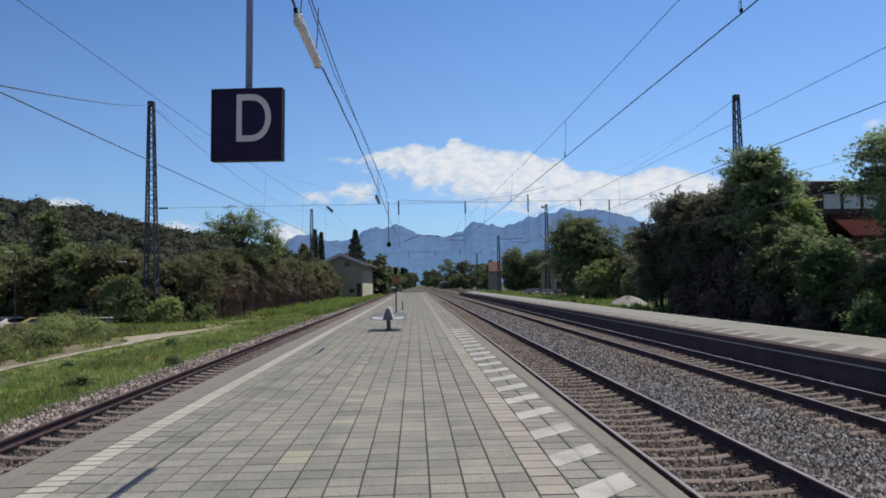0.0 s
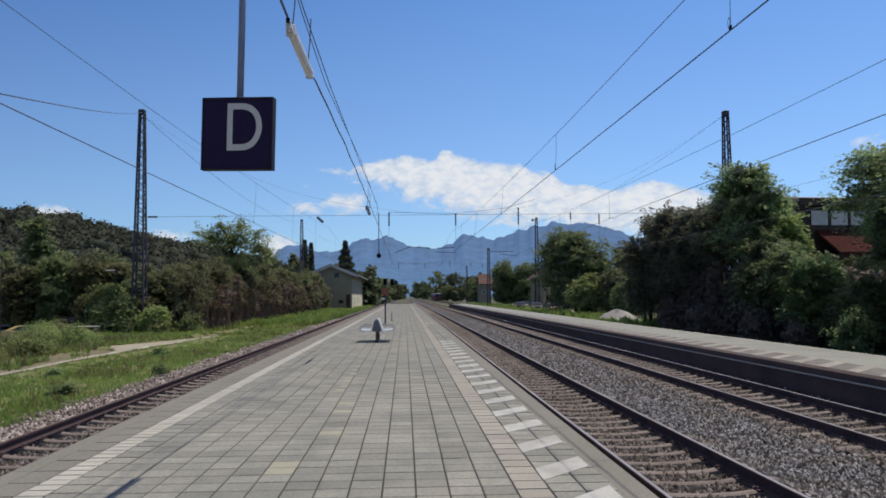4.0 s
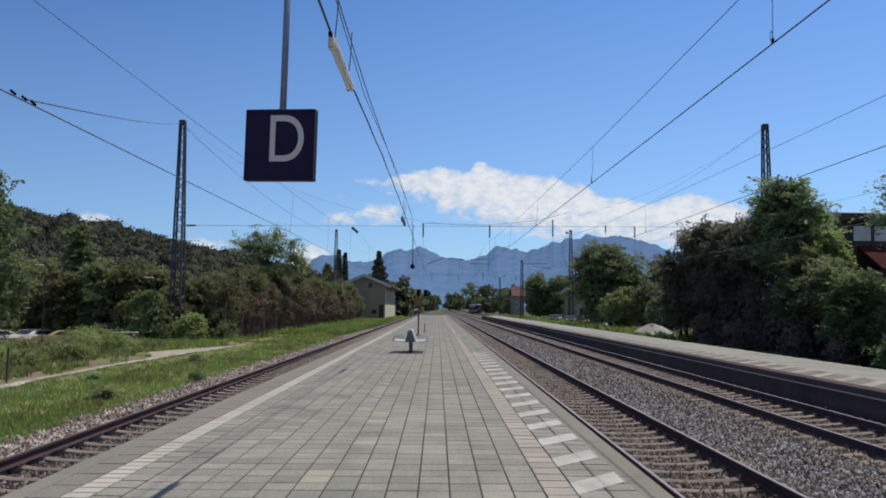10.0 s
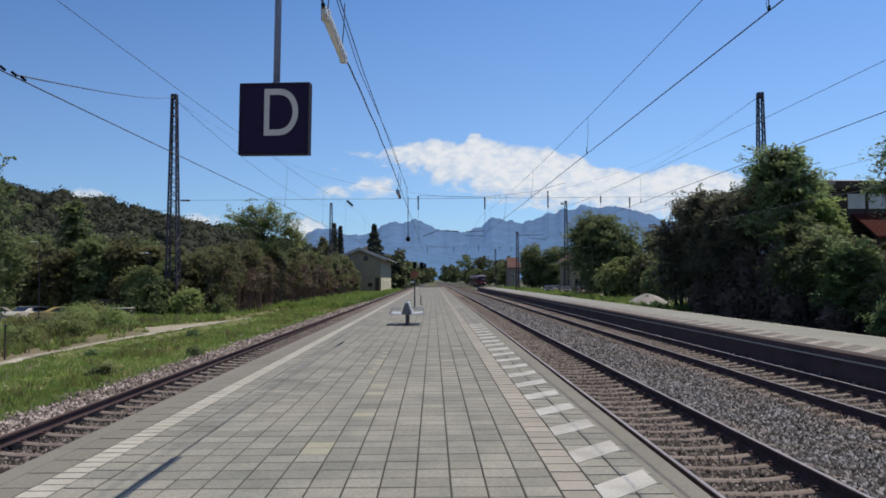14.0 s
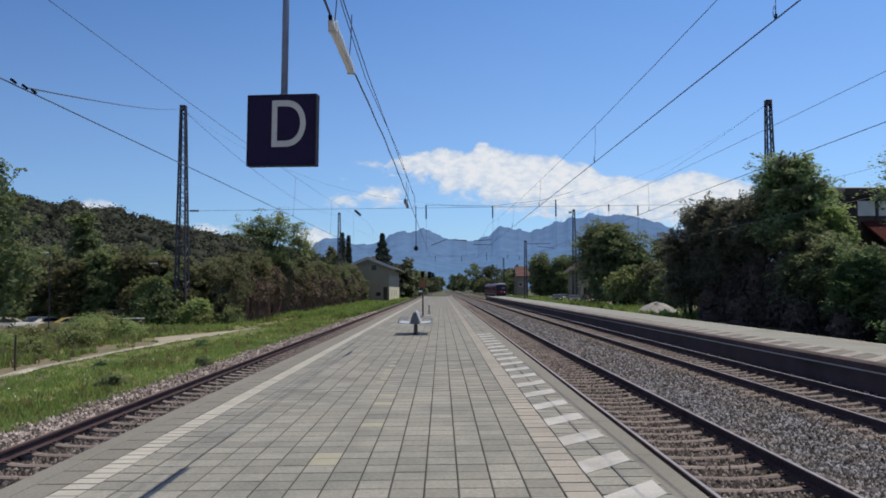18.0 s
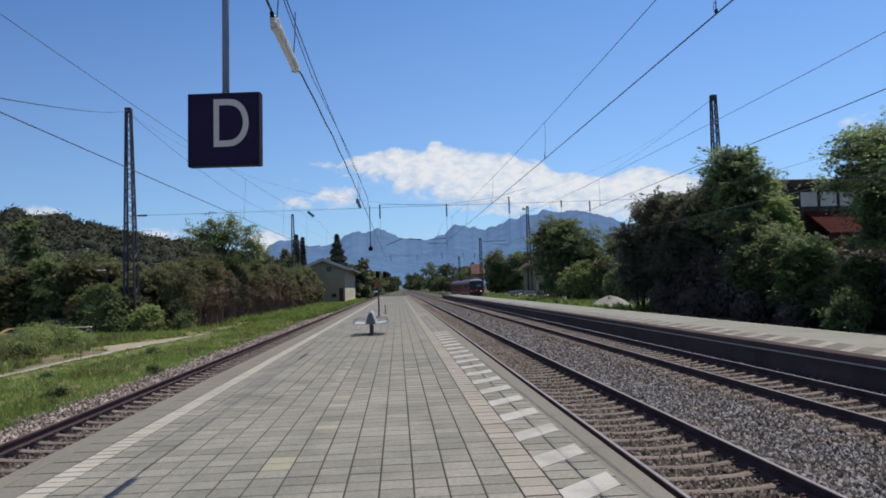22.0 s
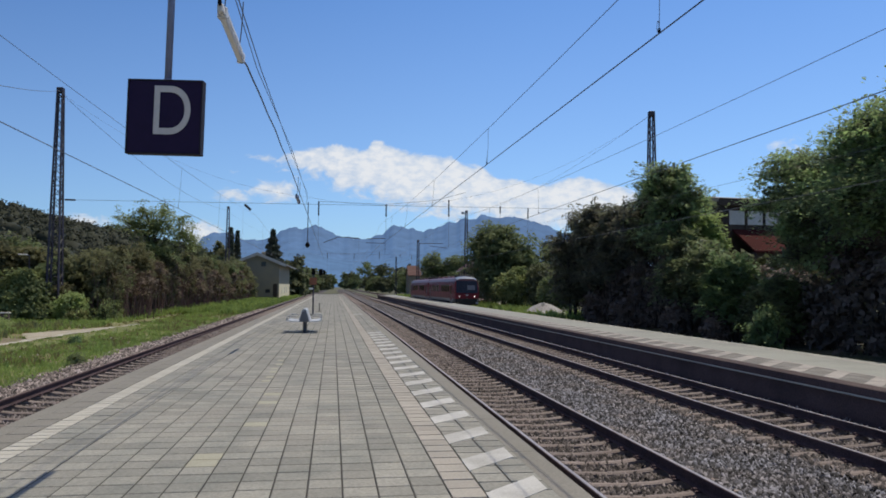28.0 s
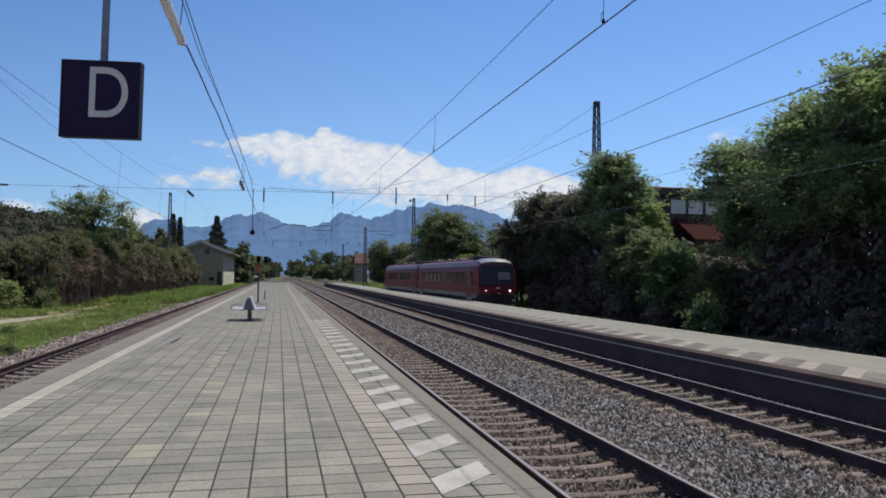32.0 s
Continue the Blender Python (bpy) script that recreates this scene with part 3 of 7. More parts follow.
M_PANE = material("window_pane", (0.03, 0.035, 0.04), 0.08, vary=0.05, scale=1, fine=5, bump=0, spec=0.7)
M_GRAVEL = material("grey_gravel", (0.34, 0.335, 0.33), 0.95, vary=0.3, scale=1.2, fine=18, bump=0.8, depth=0.04, second=(0.26, 0.25, 0.245))
M_ORANGE = material("orange_panel", (0.25, 0.085, 0.035), 0.5, vary=0.08, scale=3, fine=20)
M_BLACK = material("black_housing", (0.006, 0.006, 0.007), 0.8, vary=0.15, scale=3, fine=20, spec=0.1)
M_WHITE = material("white_panel", (0.75, 0.75, 0.73), 0.6, vary=0.05, scale=3, fine=20)
M_HEAD = glow_material("headlight_glow", (1.0, 0.96, 0.88), 2.2)
M_TAILDIM = glow_material("dim_headlight_glow", (1.0, 0.9, 0.85), 0.9)
M_HILL = leaf_material("hill_forest", (0.022, 0.026, 0.022), (0.064, 0.073, 0.045), 0.15, 0.1, 0.2, 1.1, 0.13)
M_FAR = distance_material("haze_blue_mountains", (0.074, 0.155, 0.325), (0.066, 0.13, 0.275), 60, 330, 1.0)
M_FAR2 = distance_material("haze_blue_ridge", (0.072, 0.155, 0.32), (0.054, 0.118, 0.25), 40, 230, 1.0)

# ---- plan (x across the tracks from the middle of track 1, y along them, z from the rail heads) ----
TRACKS = {"left": -9.33, "one": 0.0, "two": 4.39, "three": 11.45}
P1_L, P1_R, P2_L, P2_R, P_Z, P2_Z = -7.63, -1.555, 6.07, 9.84, 0.55, 0.47
GROUND_Z = -0.32
Y0, Y1 = -60.0, 640.0

# ---- ground, mountains ----
def ease(v, a, b):
    t = min(1.0, max(0.0, (v - a) / (b - a)))
    return t * t * (3 - 2 * t)


def ground_height(x, y):
    """Level by the railway, rising to a wooded hill on the far side of the meadow."""
    if x > -22:
        return GROUND_Z
    dip = 0.75 * ease(-x, 25, 30) * (1 - ease(y, 68, 80))
    a, d = math.degrees(math.atan2(x + 3.7, y)), math.hypot(x + 3.7, y)
    h = float(np.interp(a, [-100, -60, -44, -34, -30, -26.5, -22, -20, -18, -16, -14, -11, -8, -4], [0, 30, 50, 47, 41, 35.3, 32.8, 28, 24.5, 22, 18.5, 14.5, 9, 0]))
    return GROUND_Z - dip + h * ease(d, 170, 430) * ease(-x, 22, 75) * (1 - 0.6 * ease(d, 520, 900))


def build_ground():
    g = Geo()
    xs = [-4600, -2500, -1500, -1000] + [-900 + 25 * i for i in range(35)] + [-34, -30, -28.5, -27, -25, -22, -12, 0, 14, 30, 60, 120, 300, 800, 1600, 2600, 4600]
    ys = [-1500, -600, -200, -60, 0, 40, 60, 68, 72, 76, 80] + [105 + 25 * i for i in range(36)] + [1200, 1700, 2500, 3400, 4600]
    v = [(x, y, ground_height(x, y)) for y in ys for x in xs]
    n = len(xs)
    g.add(v, [(j * n + i, j * n + i + 1, (j + 1) * n + i + 1, (j + 1) * n + i) for j in range(len(ys) - 1) for i in range(n - 1)])
    return tagged(part("ground", g, M_GROUND, smooth=True), "flat dry grassy ground rising to a wooded hill", "ground", kind="structure")


build_ground()


def build_mountains(name, ridge, radius, depth, material_, rough, label):
    """A mountain range: its crest by azimuth and elevation, falling towards the viewer."""
    g = Geo()
    steps, rows = 1100, 7
    for i in range(steps + 1):
        a = ridge[0][0] + (ridge[-1][0] - ridge[0][0]) * i / steps
        e = float(np.interp(a, [r[0] for r in ridge], [r[1] for r in ridge]))
        e += rough * noise.fractal((a * 1.3, radius * 0.01, 0), 0.6, 2.1, 6)
        for k in range(rows):
            s = k / (rows - 1)
            rad = radius - depth * s
            h = math.tan(radians(e)) * radius * (1 - s) ** 1.15 + 26 * s * (1 - s) * noise.noise((a * 1.6, s * 1.5, 3.0))
            if k == rows - 1:
                h = -6
            g.v.append((math.sin(radians(a)) * rad, math.cos(radians(a)) * rad, h + 2))
    for i in range(steps):
        for k in range(rows - 1):
            q = i * rows + k
            g.f.append((q, q + rows, q + rows + 1, q + 1))
    return tagged(part(name, g, material_, smooth=True), label, "mountains", kind="structure")


RIDGE = [(-75, 2.2), (-60, 3.0), (-45, 2.2), (-30, 2.4), (-20, 2.5), (-14, 2.2), (-11, 2.5), (-10, 2.8), (-8.84, 3.62), (-8, 3.85), (-7.2, 3.75), (-6.6, 3.35), (-4.9, 3.45), (-4.3, 3.6),
         (-3.4, 4.05), (-2.8, 4.2), (-2.2, 4.15), (-1.4, 4.5), (-0.9, 4.35), (0.1, 3.77), (0.8, 3.62), (1.6, 3.55), (2.6, 3.6), (3.4, 3.8), (4.1, 4.5), (4.9, 4.52), (5.8, 4.46), (6.6, 4.15),
         (8.0, 4.6), (8.74, 4.84), (10.2, 5.1), (11.2, 5.38), (12.3, 5.3), (13.3, 5.25), (14.4, 4.95), (15.7, 4.66), (16.5, 4.2), (18, 3.9), (22, 3.3), (30, 3.2), (45, 2.6), (60, 3.2), (75, 2.4)]
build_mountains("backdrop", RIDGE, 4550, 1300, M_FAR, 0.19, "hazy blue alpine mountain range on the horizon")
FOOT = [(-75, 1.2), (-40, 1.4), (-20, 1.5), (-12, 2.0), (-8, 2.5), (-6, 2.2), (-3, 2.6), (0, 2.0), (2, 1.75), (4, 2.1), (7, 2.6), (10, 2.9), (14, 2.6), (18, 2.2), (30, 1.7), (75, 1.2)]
build_mountains("backdrop", FOOT, 3150, 900, M_FAR2, 0.05, "lower forested foothills before the mountains, coloured blue for haze")


# ---- leaves and trees ----
def unit(n, r):
    v = r.normal(size=(n, 3))
    return v / np.linalg.norm(v, axis=1, keepdims=True)


def leaf_quads(centres, size, r, flat=0.5, long=1.7, out=None, spread=1.0):
    """Pointed leaves at the given centres, turned at random, somewhat level."""
    n = len(centres)
    nrm = unit(n, r) * spread + np.array((0, 0, flat)) + (0 if out is None else out)
    nrm /= np.linalg.norm(nrm, axis=1, keepdims=True)
    a = np.cross(nrm, unit(n, r))
    a /= np.linalg.norm(a, axis=1, keepdims=True) + 1e-9
    b = np.cross(nrm, a)
    s = size * r.uniform(0.6, 1.35, (n, 1))
    droop = np.array((0, 0, -0.25)) * s
    return np.stack([centres - a * s * long * 0.5, centres + b * s * 0.5, centres + a * s * long * 0.5 + droop, centres - b * s * 0.5], 1)


def crown_points(blobs, n, r, twig=0.35, per=46, shell=0.5, frond=0.0):
    """Leaves on flat sprays that stand out from ellipsoids (x, y, z, rx, ry, rz), some reaching past the skin, and thinner filling within."""
    blobs = np.array(blobs, float)
    w = (blobs[:, 3] * blobs[:, 4] * blobs[:, 5]) ** 0.75
    k = max(6, n // per)
    pick = r.choice(len(blobs), k, p=w / w.sum())
    way = unit(k, r)
    way[:, 2] = np.where(way[:, 2] < -0.7, -way[:, 2], way[:, 2])
    rad = r.uniform(shell ** 2, 1.0, (k, 1)) ** 0.5 * np.where(r.uniform(size=(k, 1)) < 0.14, 1.22 - 0.14 * frond, 1.0)
    c = blobs[pick, :3] + way * rad * blobs[pick, 3:6]
    size = twig * r.uniform(0.75, 1.9, (k, 1))
    along = way * np.array((1, 1, 0.35)) + r.normal(size=(k, 3)) * 0.3
    along /= np.linalg.norm(along, axis=1, keepdims=True)
    side = np.cross(along, np.array((0, 0, 1.0)) + 0 * along)
    side /= np.linalg.norm(side, axis=1, keepdims=True) + 1e-9
    up = np.cross(side, along)
    i = r.integers(0, k, n)
    q = np.clip(r.normal(size=(n, 3)), -1.55 + 0.35 * frond, 1.55 - 0.35 * frond)
    off = along[i] * q[:, :1] * (0.85 + 0.15 * frond) + side[i] * q[:, 1:2] * (0.75 - 0.3 * frond) + up[i] * q[:, 2:] * (0.26 - 0.12 * frond)
    off[:, 2] -= 0.16 * (q[:, 0] ** 2 + q[:, 1] ** 2)
    inner = (r.uniform(size=(n, 1)) < 0.16) * r.uniform(0.15, 0.6, (n, 1))
    pts = c[i] + off * size[i] - inner * way[i] * blobs[pick, 3:6][i]
    return pts, c, up[i] * (0.6 + 0.7 * frond) + way[i] * (0.6 - 0.35 * frond)


def tree(name, x, y, blobs, leaves, size, mat, label, seed, trunk=0.18, category="tree", limbs=14, group="", twig=0.35, stems=1, flat=0.5, z=None, core=0.4, loose=0.75, frond=0.0, bark=None, fan=0.3):
    """A tree or shrub: tapered trunk and limbs, and a crown of many small leaves. Blobs are relative to its foot."""
    r = np.random.default_rng(seed)
    foot = thing(name, pose(x, y, GROUND_Z if z is None else z), label, category, group)
    pts, clumps, out = crown_points(blobs, leaves, r, twig, frond=frond)
    top = max(b[2] for b in blobs)
    g = Geo()
    for s in range(stems):
        a = 2 * math.pi * s / stems + r.uniform(0, 1)
        off = 0.0 if stems == 1 else fan * (0.6 + 0.4 * (s % 3) / 2)
        base = Vector((math.cos(a) * off, math.sin(a) * off, -0.1))
        spread = 2.5 if fan < 0.5 else 1.25
        lean = Vector((math.cos(a) * off * spread + r.normal() * 0.15, math.sin(a) * off * spread + r.normal() * 0.15, top))
        line = [base.lerp(lean, t) + Vector((r.normal() * 0.08, r.normal() * 0.08, 0)) * (t > 0) for t in (0, 0.12, 0.35, 0.6, 0.85, 1.0)]
        g.tube(line, [trunk * q for q in (1.35, 1.0, 0.82, 0.6, 0.35, 0.12)], 7)
        for _ in range(limbs):
            c = Vector(clumps[r.integers(0, len(clumps))])
            t = min(0.92, max(0.15, c.z / max(top, 0.1) * 0.72))
            p0 = base.lerp(lean, t)
            mid = p0.lerp(c, 0.5) + Vector((0, 0, 0.12 * (c - p0).length))
            g.tube([p0, mid, c], [trunk * 0.42 * (1 - t * 0.6), trunk * 0.22, trunk * 0.07], 5)
    part("trunk", g, bark or M_BARK, foot, "reddish-brown stems" if bark else "dark brown bark")
    quads = leaf_quads(pts, size, r, flat * 0.5, 1.7, out, loose)
    if core:
        bl = np.array(blobs, float)
        w = bl[:, 3] * bl[:, 4] * bl[:, 5]
        m = int(leaves * core)
        b = bl[r.choice(len(bl), m, p=w / w.sum())]
        deep = b[:, :3] + unit(m, r) * r.uniform(0.1, 0.86, (m, 1)) * b[:, 3:6]
        quads = np.concatenate([quads, leaf_quads(deep, size * 1.35, r, 0.3, 1.5)])
    me = cloud_mesh("crown", quads)
    part("crown", me, mat, foot)
    return foot


def blobs_round(h, w, low, r, n=9, z0=0.0):
    """An uneven crown of height h, half width w, that starts at height low."""
    out = []
    for i in range(n):
        t = r.uniform(0, 1)
        zz = low + (h - low) * (0.12 + 0.74 * t)
        q = w * (0.45 + 0.5 * math.sin(math.pi * min(1, 0.25 + t * 0.72)))
        a = r.uniform(0, 2 * math.pi)
        s = r.uniform(0.32, 0.55)
        out.append((math.cos(a) * q * 0.62, math.sin(a) * q * 0.62, zz, w * s, w * s, (h - low) * s * 0.42))
    for t in (0.14, 0.36, 0.6):
        out.append((0, 0, low + (h - low) * t, w * 0.74, w * 0.74, (h - low) * 0.2))
    out.append((0, 0, h - (h - low) * 0.16, w * 0.38, w * 0.38, (h - low) * 0.16))
    return out


def conifer(name, x, y, h, w, mat, label, seed, leaves=2600, size=0.35, slim=False):
    r = np.random.default_rng(seed)
    foot = thing(name, pose(x, y, GROUND_Z), label, "tree")
    g = Geo()
    g.tube([(0, 0, -0.1), (0, 0, h * 0.5), (0, 0, h * 0.98)], [0.2, 0.12, 0.03], 7)
    t = r.uniform(0, 1, leaves) ** 0.8
    if slim:
        rad = w * np.clip(np.sin(np.pi * (0.08 + 0.9 * t)), 0.06, 1) ** 0.6
    else:
        rad = w * (1 - t) * (0.72 + 0.28 * np.sin(t * 60)) + 0.08
    a = r.uniform(0, 2 * np.pi, leaves)
    q = r.uniform(0.25, 1, leaves) ** 0.5
    pts = np.stack([np.cos(a) * rad * q, np.sin(a) * rad * q, h * (0.06 + 0.94 * t) - rad * q * 0.25], 1)
    part("trunk", g, M_BARK, foot, "dark brown bark")
    part("crown", cloud_mesh("crown", leaf_quads(pts, size, r, 0.2, 2.2)), mat, foot)
    return foot


# ---- tracks ----
def rail_section(x, head=0.0):
    return [(x - 0.036, head - 0.004), (x - 0.028, head), (x + 0.028, head), (x + 0.036, head - 0.004), (x + 0.036, head - 0.036), (x + 0.010, head - 0.05), (x + 0.010, head - 0.125),
            (x + 0.07, head - 0.14), (x + 0.07, head - 0.152), (x - 0.07, head - 0.152), (x - 0.07, head - 0.14), (x - 0.010, head - 0.125), (x - 0.010, head - 0.05), (x - 0.036, head - 0.036)]


def sleeper_geo(y=0.0, g=None, x=0.0, coarse=False):
    """A concrete sleeper: raised seats under the rails, a slimmer and lower middle."""
    g = g or Geo()
    prof = [(-1.3, 0.0, 0.07), (-1.24, 0.035, 0.085), (-0.95, 0.05, 0.085), (-0.62, 0.045, 0.08), (-0.4, 0.018, 0.068), (0, 0.006, 0.06), (0.4, 0.018, 0.068), (0.62, 0.045, 0.08), (0.95, 0.05, 0.085), (1.24, 0.035, 0.085), (1.3, 0.0, 0.07)]
    if coarse:
        prof = [prof[k] for k in (1, 3, 5, 7, 9)]
    v, n = [], len(prof)
    for px, dz, hw in prof:
        z = -0.212 + dz
        v += [(x + px, y - hw, -0.36), (x + px, y - hw, z - 0.02), (x + px, y - hw + 0.03, z), (x + px, y + hw - 0.03, z), (x + px, y + hw, z - 0.02), (x + px, y + hw, -0.36)]
    f = []
    for i in range(n - 1):
        for k in range(5):
            f.append((i * 6 + k, i * 6 + k + 1, (i + 1) * 6 + k + 1, (i + 1) * 6 + k))
    f += [tuple(range(6)), tuple((n - 1) * 6 + k for k in range(6))[::-1]]
    return g.add(v, f)


def clip_geo():
    """A rail fastening: a base plate with two bolts."""
    g = Geo()
    for s in (-1, 1):
        g.slab(s * 0.7535 - 0.13, s * 0.7535 + 0.13, -0.075, 0.075, -0.172, -0.15, 0.006)
        for t in (-1, 1):
            g.slab(s * 0.7535 + t * 0.1 - 0.025, s * 0.7535 + t * 0.1 + 0.025, -0.025, 0.025, -0.15, -0.125, 0.006)
    return g


SLEEPER_ME = sleeper_geo().mesh("sleeper")
SLEEPER_ME.materials.append(M_SLEEPER)
FASTEN_ME = clip_geo().mesh("fastening")
FASTEN_ME.materials.append(M_RAIL)


def build_track(key, first, near, label, top, PITCH=0.60, end=300.0, last=Y1):
    x = TRACKS[key]
    track = thing("railway_track", pose(x, 0, 0), label, "railway track", "railway tracks", "structure")
    for s in (-1, 1):
        rail = part("rail", Geo().sweep(rail_section(s * 0.7535), Y0, last), M_RAIL, track, "rusty steel rail")
        part("running_surface", Geo().box(s * 0.7535 - 0.022, s * 0.7535 + 0.022, Y0, last, -0.002, 0.003), top, rail)
    n = int((near - first) / PITCH)
    for i in range(n):
        part("sleeper", SLEEPER_ME, M_SLEEPER, track, at=pose(0, first + i * PITCH, 0))
    g, c = Geo(), Geo()
    for k in range(40):
        sleeper_geo(first - (k + 1) * PITCH, g, 0.0, True)
    y = first + n * PITCH
    while y < end:
        sleeper_geo(y, g, 0.0, True)
        y += PITCH
    far = part("sleeper_row", g, M_SLEEPER, track, "row of brown-stained sleepers further on")
    tagged(far, kind="stuff")
    fast = Geo()
    base = clip_geo()
    for i in range(int(40 / PITCH)):
        fast.add([(a, b + first + i * PITCH, cc) for a, b, cc in base.v], base.f)
    tagged(part("fastenings", fast, M_RAIL, track, "rusty rail fastenings"), kind="stuff")


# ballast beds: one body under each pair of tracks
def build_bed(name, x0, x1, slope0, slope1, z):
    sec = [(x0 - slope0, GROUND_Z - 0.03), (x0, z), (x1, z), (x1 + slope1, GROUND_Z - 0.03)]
    bed = tagged(part(name, Geo().sweep(sec, Y0, 88), M_BED), "stone ballast bed under the rails, coloured dark like shaded gaps", "ballast", kind="structure")
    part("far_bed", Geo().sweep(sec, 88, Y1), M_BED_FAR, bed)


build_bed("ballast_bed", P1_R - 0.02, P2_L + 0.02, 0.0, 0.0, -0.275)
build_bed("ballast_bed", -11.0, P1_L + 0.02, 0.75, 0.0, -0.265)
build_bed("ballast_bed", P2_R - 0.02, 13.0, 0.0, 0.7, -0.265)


def stones(name, x0, x1, ya, yb, n, size, z, label, seed, mat=None, slope=None, even=False):
    """Broken stones, thicker on the ground nearest by, or evenly spread."""
    r = np.random.default_rng(seed)
    u = r.uniform(0, 1, n)
    y = ya + (yb - ya) * u if even else ya * (yb / ya) ** u
    x = r.uniform(x0, x1, n)
    zz = np.full(n, z) + r.normal(size=n) * 0.012
    if slope:
        zz += np.where(x < slope[0], (x - slope[0]) * slope[1], 0)
    s = size * r.uniform(0.6, 1.4, n) * (1 + 0.012 * (y - ya))
    octa = np.array([(1.25, 0, -0.4), (0, 0.85, -0.4), (-1.25, 0, -0.4), (0, -0.85, -0.4), (0.4, 0.25, 1.1), (-0.35, -0.25, 1.1)], float)
    v = octa[None] * s[:, None, None] * r.uniform(0.65, 1.25, (n, 6, 1))
    a = r.uniform(0, 2 * np.pi, n)
    ca, sa = np.cos(a)[:, None], np.sin(a)[:, None]
    vx, vy = v[:, :, 0] * ca - v[:, :, 1] * sa, v[:, :, 0] * sa + v[:, :, 1] * ca
    tilt = r.normal(size=(n, 1)) * 0.7
    v = np.stack([vx, vy, v[:, :, 2] * 0.75 + vx * tilt], 2) + np.stack([x, y, zz], 1)[:, None]
    tri = np.array([(0, 1, 4), (1, 5, 4), (1, 2, 5), (2, 3, 5), (3, 4, 5), (3, 0, 4)])
    f = (tri[None] + (np.arange(n) * 6)[:, None, None]).reshape(-1)
    me = bpy.data.meshes.new(name)
    me.vertices.add(n * 6)
    me.vertices.foreach_set("co", v.astype(np.float32).ravel())
    me.loops.add(len(f))
    me.loops.foreach_set("vertex_index", f.astype(np.int32))
    me.polygons.add(len(f) // 3)
    me.polygons.foreach_set("loop_start", np.arange(0, len(f), 3, dtype=np.int32))
    me.update(calc_edges=True)
    ob = part(name, me, mat or M_BALLAST)
    return tagged(ob, label, "ballast", kind="stuff")


stones("ballast_stones", 0.84, 3.55, 5.0, 110, 64000, 0.0255, -0.228, "loose grey and brown ballast stones between two tracks", 1)
stones("ballast_stones", 0.86, 1.30, 5.0, 110, 7000, 0.03, -0.195, "ballast stones heaped over the sleeper ends", 21)
stones("ballast_stones", 3.08, 3.54, 7.0, 110, 5000, 0.03, -0.2, "brownish ballast stones heaped over the sleeper ends", 22, M_CRIB)
stones("ballast_stones", -0.68, 0.68, 5.0, 110, 22000, 0.025, -0.238, "loose dirty ballast stones between the rails, darkened for shade", 2, M_CRIB)
stones("ballast_stones", -1.5, -0.84, 6.0, 110, 4000, 0.03, -0.21, "dark ballast stones at the platform's foot", 23, M_CRIB)
stones("ballast_stones", 3.72, 5.1, 7.0, 110, 14000, 0.025, -0.24, "loose dirty ballast stones between the rails, darkened for shade", 3, M_CRIB)
stones("ballast_stones", 5.2, 6.05, 9.0, 110, 4500, 0.03, -0.205, "dark ballast stones by the platform face", 4)
stones("ballast_stones", -12.1, -10.16, 8.0, 85, 26000, 0.036, -0.235, "pale ballast stones along the meadow's edge", 5, M_BALLAST_PALE, slope=(-11.0, 0.09))
stones("ballast_stones", -10.0, -8.65, 8.0, 60, 9000, 0.028, -0.245, "loose dirty ballast stones between the rails, darkened for shade", 6, M_CRIB)
for x0, x1, n, z, mt in ((0.84, 3.55, 9000, -0.228, M_BALLAST), (-0.68, 0.68, 4200, -0.238, M_CRIB), (3.72, 6.05, 5000, -0.24, M_CRIB), (-12.1, -10.16, 6000, -0.235, M_BALLAST_PALE), (-10.0, -8.65, 3600, -0.245, M_CRIB)):
    stones("ballast_stones", x0, x1, -9.0, 8.0 if x0 < -5 else 5.0, n, 0.029, z, "loose ballast stones beside the platform", 40 + n, mt, even=True)

# ---- platforms ----
def build_platform_one():
    p = tagged(part("pavement", Geo().box(P1_L + 0.24, P1_R - 0.29, Y0, 186, -0.31, P_Z - 0.008), M_JOINT), "long grey paved railway platform", "platform", kind="structure")
    for x0, x1 in ((P1_L, P1_L + 0.22), (P1_R - 0.285, P1_R)):
        sec = [(x0, -0.31), (x1, -0.31), (x1, P_Z - 0.006), (x1 - 0.006, P_Z), (x0 + 0.012, P_Z), (x0, P_Z - 0.012)]
        g = Geo()
        y = Y0
        while y < 186:
            g.sweep(sec, y, min(y + 1.99, 186))
            y += 2.0
        part("kerb", g, M_KERB, p, "grey concrete platform kerb")
    return p


platform_one = build_platform_one()
build_track("one", 4.7, 66, "railway track with rusty rails and brown sleepers", M_RAILTOP)
build_track("two", 6.0, 68, "railway track beside the far platform", M_RAILTOP)
build_track("left", 6.4, 66, "disused-looking railway track beside the meadow", M_RAILTOP_RUSTY, 0.68, 250.0, 420.0)
build_track("three", 50, 60, "railway track behind the far platform", M_RAILTOP)


